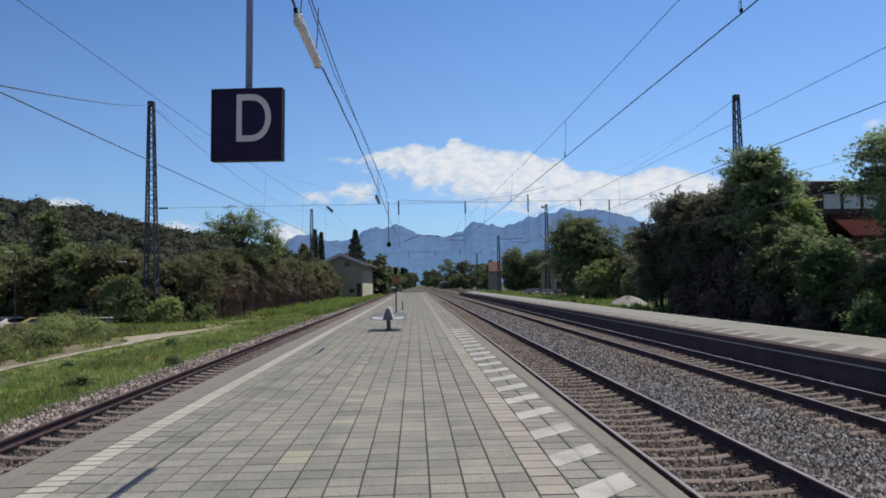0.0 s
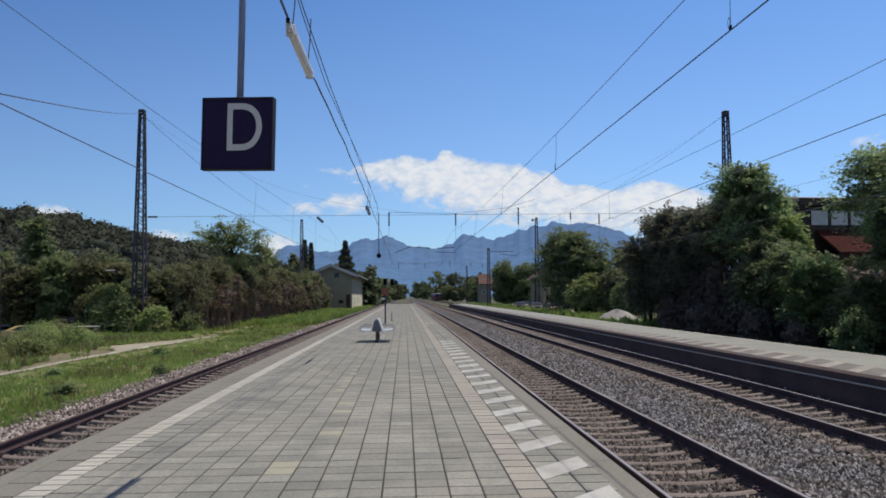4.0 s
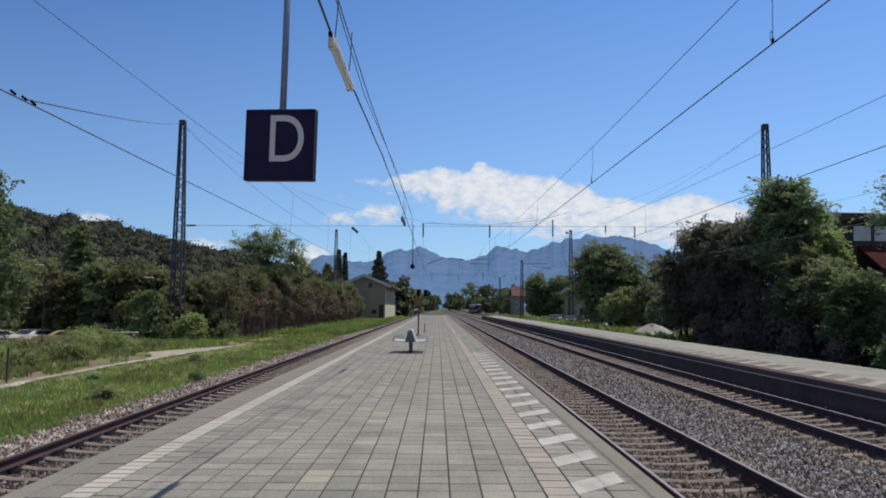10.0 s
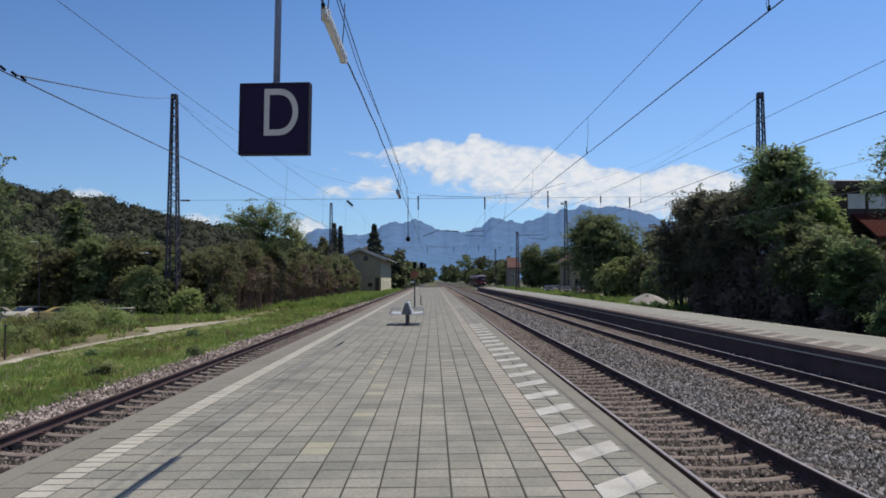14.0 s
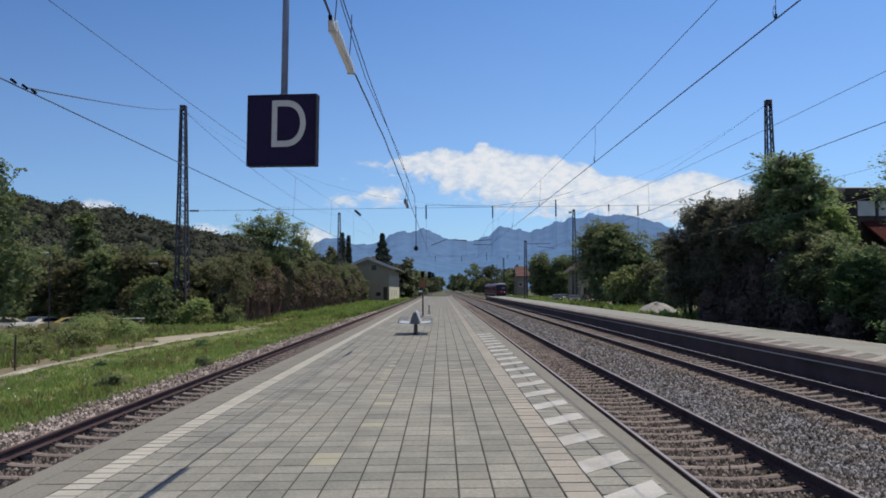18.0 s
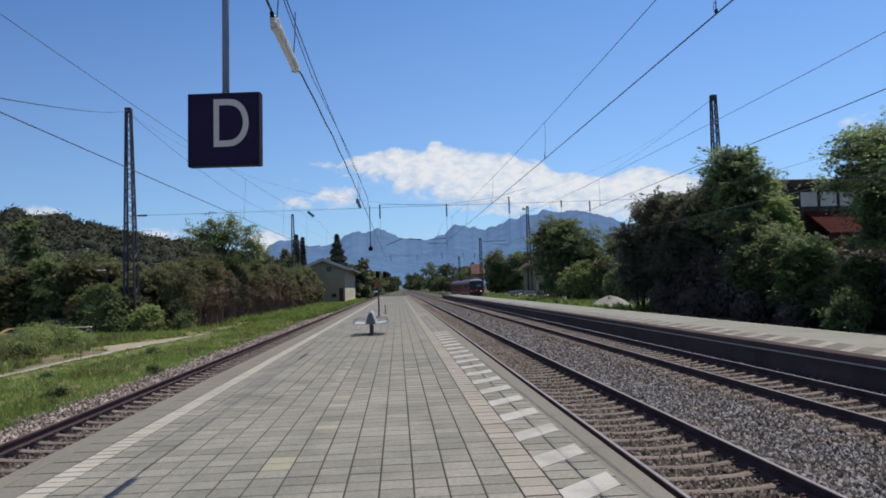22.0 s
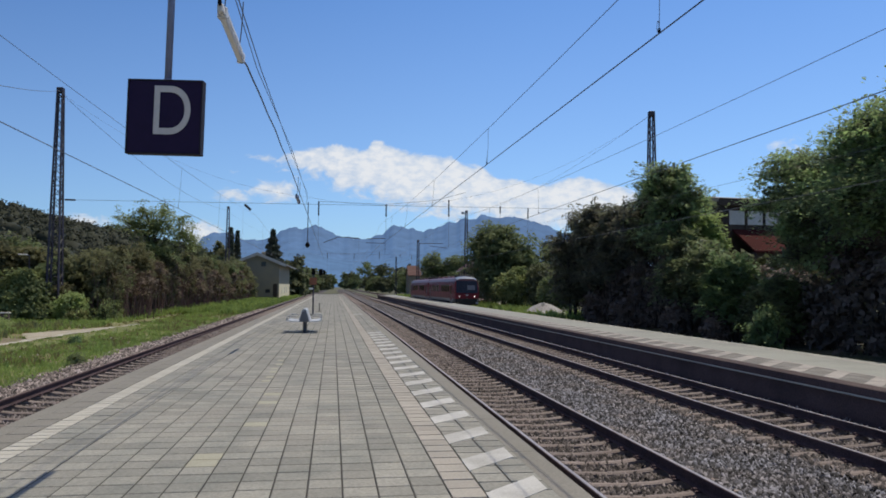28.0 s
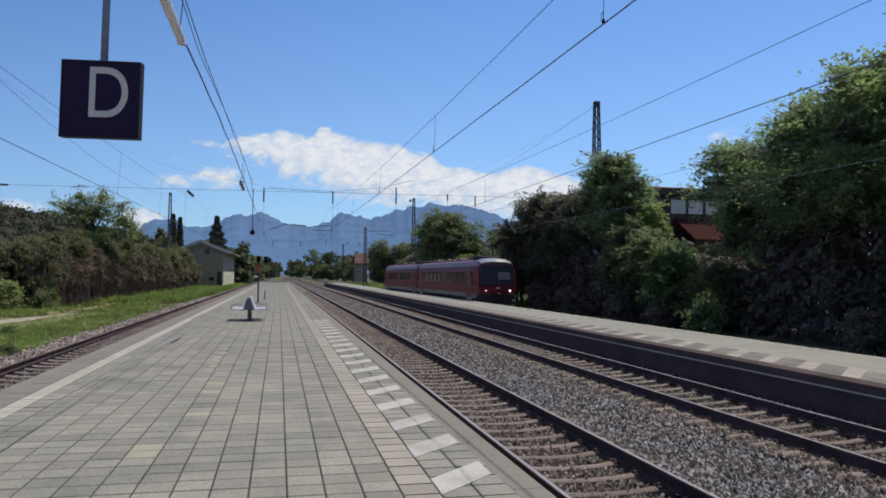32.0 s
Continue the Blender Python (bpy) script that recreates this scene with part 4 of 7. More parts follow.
def build_platform_two():
    """The island platform: dark wall, dark stained edge slabs, a strip of grey pavers with slanting bars, a thin line, asphalt, a back kerb."""
    p = tagged(part("pavement", Geo().box(P2_L + 0.3, P2_R - 0.02, Y0, 172, -0.31, P2_Z - 0.012), M_JOINT), "pale asphalt island platform with a dark face", "platform", kind="structure")
    face = Geo().sweep([(P2_L + 0.07, -0.31), (P2_L + 0.3, -0.31), (P2_L + 0.3, P2_Z - 0.155), (P2_L + 0.07, P2_Z - 0.155)], Y0, 172)
    part("face", face, M_KERB_DARK, p, "dark platform wall")
    top, side = Geo(), Geo()
    y = Y0
    while y < 172:
        e = min(172, y + 1.99)
        side.sweep([(P2_L + 0.004, P2_Z - 0.155), (P2_L + 0.385, P2_Z - 0.155), (P2_L + 0.385, P2_Z - 0.012), (P2_L + 0.004, P2_Z - 0.012)], y, e)
        top.sweep([(P2_L, P2_Z - 0.0118), (P2_L + 0.385, P2_Z - 0.0118), (P2_L + 0.385, P2_Z), (P2_L + 0.01, P2_Z)], y, e)
        y += 2.0
    part("kerb_side", side, M_KERB_DARK, p, "dark side of the edge slabs")
    part("kerb", top, M_P2KERB, p, "dark brown stained edge slabs")
    # pale colour stands for sunlight the ledge lies too deep to catch
    part("ledge", Geo().box(P2_L - 0.03, P2_L + 0.07, Y0, 172, P2_Z - 0.186, P2_Z - 0.158), M_LINE, p, "thin ledge, coloured pale for the sun on it")
    part("asphalt", Geo().box(7.67, 9.42, Y0, 172, P2_Z - 0.012, P2_Z), M_P2TOP, p, "pale worn asphalt")
    part("line", Geo().box(7.575, 7.665, Y0, 172, P2_Z - 0.012, P2_Z + 0.001), M_P2BAR, p, "thin pale line")
    part("back_strip", Geo().box(9.425, 9.56, Y0, 172, P2_Z - 0.012, P2_Z + 0.002), M_P2BAR, p, "thin pale strip along the back")
    part("back_kerb", Geo().box(9.565, P2_R, Y0, 172, -0.31, P2_Z), M_P2TOP, p, "grey kerb along the back")
    rows = Geo()
    y = Y0
    rr = random.Random(8)
    while y < 172:
        for x in (6.46, 6.83, 7.20):
            z = P2_Z - rr.random() * 0.003
            rows.slab(x + 0.005, x + 0.365, y + 0.005, min(y + 0.495, 172), P2_Z - 0.02, z, 0.004)
        y += 0.5
    tagged(part("paving_rows", rows, M_P2PAVE, p, "dark grey pavers along the edge"), kind="stuff")
    return p


platform_two = build_platform_two()
BAR2 = Geo().add([(x, y, z) for z in (0.0, 0.004) for x, y in ((0, 0), (1.1, 1.1), (1.1, 1.58), (0, 0.48))], [(3, 2, 1, 0), (4, 5, 6, 7), (0, 1, 5, 4), (1, 2, 6, 5), (2, 3, 7, 6), (3, 0, 4, 7)]).mesh("safety_bar")
for i in range(120):
    part("safety_bar", BAR2, M_P2BAR, platform_two, at=pose(6.465, 6.93 + i * 1.25, P2_Z + 0.001))

# ---- lattice masts and overhead wires ----
MASTS = [(-23.13, 57.5, 16.23), (21.1, 57.5, 16.32), (-23.1, 146.0, 16.85), (21.6, 146.0, 17.1)]


def lattice_mast(x, y, h, w0=0.86, w1=0.33, label="tall dark lattice steel overhead-line mast"):
    m = thing("overhead_line_mast", pose(x, y, GROUND_Z), label, "mast", "lattice masts")
    h = h - GROUND_Z
    part("footing", Geo().slab(-0.7, 0.7, -0.7, 0.7, -0.1, 0.25, 0.05), M_KERB, m, "concrete footing")
    corner = [(-1, -1), (1, -1), (1, 1), (-1, 1)]

    def at(c, z):
        w = (w0 + (w1 - w0) * z / h) / 2
        return Vector((c[0] * w, c[1] * w, z))
    for c in corner:
        part("leg", Geo().tube([at(c, 0.2), at(c, h)], [0.09, 0.068], 4), M_STEEL, m)
    n = int(h / 0.62)
    far = Geo()
    for i in range(4):
        a, b = corner[i], corner[(i + 1) % 4]
        for k in range(n):
            z0, z1 = 0.3 + (h - 0.5) * k / n, 0.3 + (h - 0.5) * (k + 1) / n
            if k % 2:
                a, b = b, a
            g = Geo() if w0 > 0.6 else far
            g.tube([at(a, z0), at(b, z1), at(a, z1)], 0.029, 4)
            if w0 > 0.6:
                part("brace", g, M_STEEL, m)
    if far.v:
        tagged(part("bracing", far, M_STEEL, m), kind="stuff")
    part("cap", Geo().slab(-w1 / 2 - 0.05, w1 / 2 + 0.05, -w1 / 2 - 0.05, w1 / 2 + 0.05, h - 0.35, h + 0.03, 0.03), M_STEEL, m)
    return m


for x, y, h in MASTS:
    lattice_mast(x, y, h)
for x, y, h in ((13.6, 158, 12.0), (17.5, 262, 12.5), (-14.5, 236, 12.0)):
    lattice_mast(x, y, h, 0.55, 0.34, "slender dark lattice mast by the line")


def sag_line(p, q, sag, n=14):
    p, q = Vector(p), Vector(q)
    return [p.lerp(q, i / n) - Vector((0, 0, 4 * sag * (i / n) * (1 - i / n))) for i in range(n + 1)]


def insulator(g, p, q, r=0.06, n=5):
    """A string of sheds between two points."""
    p, q = Vector(p), Vector(q)
    pts, rs = [], []
    for i in range(2 * n + 1):
        pts.append(p.lerp(q, i / (2 * n)))
        rs.append(r if i % 2 else r * 0.45)
    g.tube(pts, rs, 7)


def catenary(key, offsets, contact, ends, sag):
    """Contact wire with its carrying rope and droppers over one track; offsets: its zigzag at the supports."""
    x = {"three": 11.07}.get(key, TRACKS[key])
    c = thing("overhead_wire", pose(0, 0, 0), "thin dark overhead contact line with droppers", "overhead wire", "overhead wires")
    ys = (-31.0, 57.5, 146.0, 234.0, 320.0)
    for i in range(4):
        a, b = ys[i], ys[i + 1]
        p, q = (x + offsets[i % 2], a, contact), (x + offsets[(i + 1) % 2], b, contact)
        part("contact_wire", Geo().tube(sag_line(p, q, 0.02, 8), 0.0105 if key == "left" else 0.009, 5), M_COPPER_SUNLIT if key == "three" else M_COPPER, c)
        rope = sag_line((p[0] * 0.5 + x * 0.5, a, ends), (q[0] * 0.5 + x * 0.5, b, ends), sag, 20)
        part("carrying_rope", Geo().tube(rope, 0.0058, 5), M_COPPER, c)
        if i < 2:
            first = -20.9 if key in ("one", "three") else 30.0
            for j in range(9):
                f = (first + 9.77 * j - (-31.0)) / 88.5 if i == 0 else (j + 0.6) / 9.2
                if f > 0.98:
                    continue
                k = min(19, int(f * 20))
                high, low = rope[k].lerp(rope[k + 1], f * 20 - k), Vector(p).lerp(Vector(q), f)
                d = part("dropper", Geo().tube([high, high.lerp(low, 0.5) + Vector((0.012, 0, 0)), low], 0.0045, 4), M_COPPER, c)
                if i == 0:
                    ring = [low + Vector((0, 0.035 + 0.03 * math.cos(a), 0.075 + 0.065 * math.sin(a))) for a in np.linspace(-1.6, 4.7, 11)]
                    part("loop", Geo().tube(ring, 0.004, 4), M_COPPER, d)
                    part("clamp", Geo().slab(low.x - 0.01, low.x + 0.01, low.y - 0.02, low.y + 0.02, low.z - 0.012, low.z + 0.04, 0.005), M_BLACK, d, "dark wire clamp")
    return c


catenary("left", (-0.55, -0.05), 5.17, 7.42, 0.86)
catenary("one", (0.35, -0.4), 5.27, 7.0, 0.88)
catenary("two", (-0.1, 0.1), 5.27, 7.05, 0.88)
catenary("three", (0.1, -0.1), 5.3, 7.1, 0.9)


def headspan(y, xl, xr, top):
    s = thing("headspan", pose(0, y, 0), "cross-span ropes between two lattice masts with insulators", "overhead wire", "headspans")
    part("span_rope", Geo().tube(sag_line((xl, 0, 8.25), (xr, 0, 8.45), -0.0, 10), 0.013, 5), M_WIRE, s)
    part("span_rope", Geo().tube(sag_line((-5.9, 0, 8.9), (xr, 0, top - 0.4), 3.0, 24), 0.006, 5), M_WIRE, s)
    part("span_rope", Geo().tube(sag_line((xl, 0, top - 0.4), (-5.9, 0, 8.9), 1.4, 24), 0.006, 5), M_WIRE, s)
    for x, z1, z0, low in ((0.15, 8.45, 7.52, 5.3), (4.9, 8.9, 7.6, 5.3), (8.88, 8.5, 7.97, 7.4), (11.07, 8.4, 7.6, 5.3), (-4.85, 8.56, 7.5, 5.0)):
        g = Geo()
        insulator(g, (x, 0, z1), (x, 0, z0), 0.07)
        part("insulator", g, M_INSUL, s, "brown ribbed insulator")
        part("hanger", Geo().tube([(x, 0, z0), (x, 0, low)], 0.010, 4), M_WIRE, s)
    g = Geo()
    insulator(g, (-10.2, 0, 8.2), (-9.75, 0, 7.8), 0.13)
    part("insulator", g, M_INSUL, s, "brown ribbed insulator")
    part("span_rope", Geo().tube([(-4.85, 0, 8.55), (0.15, 0, 8.45), (3.9, 0, 8.84), (6.2, 0, 9.5)], 0.014, 5), M_WIRE, s)
    g = Geo()
    insulator(g, (xl + 0.5, 0, 8.25), (xl + 1.2, 0, 8.25), 0.09)
    part("insulator", g, M_INSUL, s, "brown ribbed insulator")
    return s


headspan(57.5, -23.1, 20.8, 16.3)
headspan(146.0, -23.4, 21.0, 16.5)


def cantilever(pts, brace):
    c = thing("cantilever_arm", pose(0, 146, 0), "dark steel registration arm hanging in the headspan", "bracket", "registration arms")
    part("arm", Geo().tube(pts, 0.075, 6), M_STEEL, c)
    part("brace", Geo().tube(brace, 0.06, 6), M_STEEL, c)
    part("hanger", Geo().tube([pts[-1], (pts[-1][0], 0.3, 8.4)], 0.02, 5), M_WIRE, c)


cantilever([(-5.65, 0.3, 10.49), (-2.77, 0.3, 11.6), (1.0, 0.3, 11.44)], [(-1.2, 0.3, 11.52), (1.2, 0.3, 11.3)])
cantilever([(2.5, 0.3, 11.35), (5.94, 0.3, 11.5)], [(2.4, 0.3, 10.6), (5.95, 0.3, 10.53)])
speaker = thing("mast_lamp", pose(20.9, 146, 16.4), "small pale lamp box beside the mast top", "lamp")
part("box", Geo().soft(-0.25, 0.25, -0.2, 0.2, 0, 0.5, 0.05), M_GALV, speaker)
part("bracket", Geo().tube([(0.2, 0, 0.1), (0.6, 0, 0.1)], 0.04, 6), M_STEEL, speaker)


def feeder():
    f = thing("feeder_wire", pose(0, 0, 0), "dark feeder wires from mast to mast", "overhead wire")
    part("wire", Geo().tube(sag_line((-23.25, 57.5, 16.0), (-23.6, 146, 16.3), 1.6, 20), 0.016, 5), M_WIRE, f)
    part("wire", Geo().tube(sag_line((20.97, 57.5, 16.0), (21.2, 146, 16.4), 1.6, 20), 0.011, 5), M_WIRE, f)
    part("cross_wire", Geo().tube(sag_line((-23.15, 57.5, 16.05), (-9.62, 10.75, 5.17), 0.2, 20), 0.012, 5), M_WIRE, f)
    for y, x in ((10.45, -9.615), (10.75, -9.62), (11.0, -9.625)):
        part("clamp", Geo().tube([(x, y - 0.06, 5.19), (x, y + 0.06, 5.17)], 0.019, 6), M_BLACK, f, "dark wire clamp")


feeder()

# ---- lamp line over the platform ----
LAMP_X, LAMP_Z = -4.70, 4.63
lampline = thing("lamp_cable", pose(0, 0, 0), "black cables carrying strip lights along the platform", "cable")
ROPE = [(-4.66, -20, 5.8), (-4.67, -6, 5.3), (-4.68, 4.0, 5.16), (-4.68, 7.7, 5.1), (-4.68, 10.2, 5.08), (-4.68, 17.3, 5.25), (-4.70, 28.5, 5.67), (-5.12, 40, 6.71), (-5.77, 57.3, 8.3)]
part("carrying_rope", Geo().tube(ROPE, 0.006, 5), M_WIRE, lampline)
part("carrying_rope", Geo().tube([(x + 0.06 * math.cos(y * 0.3), y, z + 0.03) for x, y, z in ROPE], 0.005, 5), M_WIRE, lampline)
NEAR_CABLE = [Vector((LAMP_X, y, LAMP_Z + 0.07 + 0.1 * ((6.5 - y) / 5) - 0.012 * math.sin(y * 2.3))) for y in np.arange(-3.9, 6.66, 0.7)]
part("power_cable", Geo().tube(NEAR_CABLE, 0.011, 5), M_WIRE, lampline)
sagging = [(8.2, 4.66), (8.6, 4.73), (10.2, 4.76), (12.5, 4.84), (16.5, 4.9), (20.5, 4.93), (30, 4.97), (45, 5.0), (80, 5.1)]
FAR_CABLE = [Vector((LAMP_X, y, float(np.interp(y, [p[0] for p in sagging], [p[1] for p in sagging])) - 0.012 * math.sin(y * 2.3))) for y in [8.2, 8.4] + list(np.arange(8.7, 80, 0.6))]
part("power_cable", Geo().tube(FAR_CABLE, 0.010, 5), M_WIRE, lampline)


def strip_lamp(y, case, glass, label):
    l = thing("strip_light", pose(LAMP_X, y, LAMP_Z), label, "lamp", "strip lights")
    part("housing", Geo().soft(-0.036, 0.036, 0.2, 1.54, 0.0, 0.06, 0.014), case, l)
    part("diffuser", Geo().soft(-0.034, 0.034, 0.2, 1.52, -0.035, 0.0, 0.015), glass, l)
    for q, w, e in ((0.17, 0.042, 0.06), (1.52, 0.04, 0.05), (0.05, 0.026, 0.12)):
        part("end_cap", Geo().soft(-w, w, q, q + e, -w, w + 0.02, 0.01), case, l)
    for q in (0.3, 1.4):
        part("hanger", Geo().tube([(0, q, 0.085), (0.02, q, 0.3), (0.03, q, 0.56)], 0.006, 5), M_WIRE, l)
    part("junction_box", Geo().soft(-0.016, 0.016, 0.0, 0.05, 0.02, 0.06, 0.006), M_BLACK, l)
    return l


strip_lamp(6.61, M_LAMP, M_DIFF, "cream strip light hanging from cables over the platform")
# the same lamp, its cream swapped for dark grey to stand for shade
strip_lamp(20.5, M_POLE, M_POLE, "strip light hanging further along the cables, coloured dark grey for shade")

hang = thing("hanging_lantern", pose(-5.61, 57.3, 5.28), "dark ball-shaped lantern on a long rod", "lamp")
part("rod", Geo().tube([(0, 0, 0.1), (0, 0, 3.2)], 0.035, 6), M_STEEL, hang)
part("globe", Geo().tube([(0, 0, -0.18), (0, 0, -0.12), (0, 0, 0), (0, 0, 0.12), (0, 0, 0.18)], [0.05, 0.13, 0.18, 0.13, 0.06], 12), M_BLACK, hang, smooth=True)
part("collar", Geo().tube([(0, 0, 0.15), (0, 0, 0.25)], [0.11, 0.06], 10), M_STEEL, hang)

# ---- hanging section sign ----
SIGN_Y = 6.3
sign = thing("platform_section_sign", pose(-5.040, SIGN_Y, 3.591, 0, 1.0, -8), "square navy platform sign with a pale letter on a pole", "sign")
part("panel", Geo().soft(-0.288, 0.288, -0.05, 0.02, -0.288, 0.288, 0.006), M_SIGN, sign)
rim = Geo()
for a in (-1, 1):
    rim.soft(min(a * 0.285, a * 0.297), max(a * 0.285, a * 0.297), -0.056, 0.026, -0.297, 0.297, 0.003)
    rim.soft(-0.2845, 0.2845, -0.056, 0.026, min(a * 0.285, a * 0.297), max(a * 0.285, a * 0.297), 0.003)
part("rim", rim, M_SIGNRIM, sign)
txt = bpy.data.curves.new("letter", "FONT")
txt.body, txt.size, txt.extrude, txt.align_x, txt.align_y = "D", 0.56, 0.002, "CENTER", "CENTER"
letter = new("letter", txt)
letter.data.materials.append(M_LETTER)
letter.parent = sign
letter.matrix_basis = pose(0.055, -0.0535, 0.03, 90, 0, 0) @ Matrix.Diagonal((0.82, 1.01, 1, 1))
part("pole", Geo().tube([(0, 0, 0.295), (0, 0, 1.9)], 0.028, 12), M_POLE, sign, "grey tubular pole", smooth=True)
part("socket", Geo().tube([(0, 0, 0.29), (0, 0, 0.31)], 0.034, 12), M_POLE, sign)
part("bracket", Geo().tube([(0, 0, 1.86), (0.5, 0, 1.86)], 0.022, 8), M_POLE, sign)

# ---- platform furniture ----
def double_bench(x, y):
    b = thing("double_bench", pose(x, y, P_Z), "back-to-back perforated steel platform bench on a pedestal", "bench")
    part("beam", Geo().soft(-0.04, 0.04, -0.9, 0.9, 0.34, 0.42, 0.01), M_PEDESTAL, b, "dark grey beam")
    for q in (-0.6, 0.6):
        part("leg", Geo().soft(-0.055, 0.055, q - 0.055, q + 0.055, 0.02, 0.34, 0.01), M_PEDESTAL, b, "dark grey leg")
        part("foot_plate", Geo().slab(-0.16, 0.16, q - 0.12, q + 0.12, 0, 0.02, 0.005), M_PEDESTAL, b)
    for s in (-1, 1):
        for k in range(3):
            y0 = -0.9 + k * 0.61
            g = Geo()
            sec = [(s * 0.10, 0.42), (s * 0.14, 0.43), (s * 0.42, 0.45), (s * 0.58, 0.47), (s * 0.63, 0.455), (s * 0.63, 0.425), (s * 0.58, 0.44), (s * 0.42, 0.42), (s * 0.14, 0.41), (s * 0.10, 0.40)]
            g.sweep(sec if s > 0 else sec[::-1], y0, y0 + 0.56)
            part("seat", g, M_SEAT, b)
            sec = [(s * 0.21, 0.45), (s * 0.15, 0.62), (s * 0.08, 0.83), (s * 0.03, 0.88), (s * 0.02, 0.85), (s * 0.05, 0.82), (s * 0.12, 0.61), (s * 0.18, 0.45)]
            part("backrest", Geo().sweep(sec if s > 0 else sec[::-1], y0, y0 + 0.56), M_SEAT, b)
        for q in (-0.93, 0.90):
            if s > 0:
                part("end_panel", Geo().add([(x, q + dy, z) for dy in (0.0, 0.03) for x, z in ((-0.17, 0.42), (0.17, 0.42), (0.14, 0.58), (0.06, 0.80), (-0.06, 0.80), (-0.14, 0.58))], [(0, 1, 2, 3, 4, 5), (11, 10, 9, 8, 7, 6)] + [(i, i + 6, (i + 1) % 6 + 6, (i + 1) % 6) for i in range(6)]), M_PANEL, b, "dull grey perforated end panel")
            part("armrest", Geo().tube([(s * 0.26, q, 0.60), (s * 0.46, q, 0.63), (s * 0.57, q, 0.62), (s * 0.62, q, 0.57), (s * 0.61, q, 0.46)], 0.02, 8), M_GALV, b)
    return b


double_bench(-4.74, 29.6)

post = thing("signal_post", pose(-4.87, 46.5, P_Z), "thin post with two dark signal boxes and an orange panel", "signal")
part("pole", Geo().tube([(0, 0, 0), (0, 0, 2.75)], 0.045, 8), M_STEEL, post)
part("base", Geo().slab(-0.16, 0.16, -0.16, 0.16, 0, 0.08, 0.02), M_KERB, post)
part("orange_panel", Geo().soft(-0.24, 0.2, -0.05, 0.03, 1.80, 2.24, 0.012), M_ORANGE, post)
part("white_plate", Geo().soft(-0.26, -0.02, -0.05, 0.02, 1.52, 1.62, 0.01), M_WHITE, post)
part("signal_box", Geo().soft(-0.12, 0.1, -0.1, 0.12, 2.4, 2.78, 0.03), M_BLACK, post)
arm = part("bracket", Geo().tube([(0, 0, 2.5), (0.62, 0, 2.5)], 0.025, 6), M_GALV, post)
part("signal_box", Geo().soft(0.3, 0.54, -0.1, 0.12, 2.38, 2.76, 0.03), M_BLACK, post)
part("signal_box", Geo().soft(0.56, 0.68, -0.1, 0.12, 2.42, 2.7, 0.03), M_BLACK, post)
stub = thing("short_post", pose(-4.6, 53, P_Z), "short dark post on the platform", "post")
part("pole", Geo().tube([(0, 0, 0), (0, 0, 0.6)], 0.03, 8), M_STEEL, stub)
part("base", Geo().slab(-0.12, 0.12, -0.12, 0.12, 0, 0.06, 0.02), M_KERB, stub)

stump = thing("marker_post", pose(-17.7, 25.3, GROUND_Z), "short dark weathered marker post in the grass", "post")
part("shaft", Geo().tube([(0, 0, -0.1), (0, 0, 1.15)], 0.03, 6), M_BARK, stump)
part("cap", Geo().tube([(0, 0, 1.15), (0, 0, 1.2)], [0.05, 0.03], 6), M_STEEL, stump)

block = thing("concrete_marker", pose(-15.4, 18.3, GROUND_Z), "low grey concrete marker block in the grass", "marker")
part("shaft", Geo().slab(-0.22, 0.22, -0.15, 0.15, -0.1, 0.62, 0.03), M_KERB, block)
part("plinth", Geo().slab(-0.3, 0.3, -0.22, 0.22, -0.1, 0.1, 0.03), M_KERB, block)

# ---- meadow ----
def meadow_z(x, y):
    return GROUND_Z + 0.03 + 0.08 * noise.noise((x * 0.35, y * 0.35, 2))


meadow = Geo()
nx, ny = 30, 150
for j in range(ny + 1):
    y = -20 + 230 * j / ny
    for i in range(nx + 1):
        x = -11.7 - 15 * i / nx
        meadow.v.append((x, y, meadow_z(x, y) if 0 < i < nx else GROUND_Z - 0.02))
for j in range(ny):
    for i in range(nx):
        q = j * (nx + 1) + i
        meadow.f.append((q, q + 1, q + nx + 2, q + nx + 1))
tagged(part("meadow", meadow, M_GRASSBED, smooth=True), "patchy green meadow beside the railway", "meadow", kind="structure")


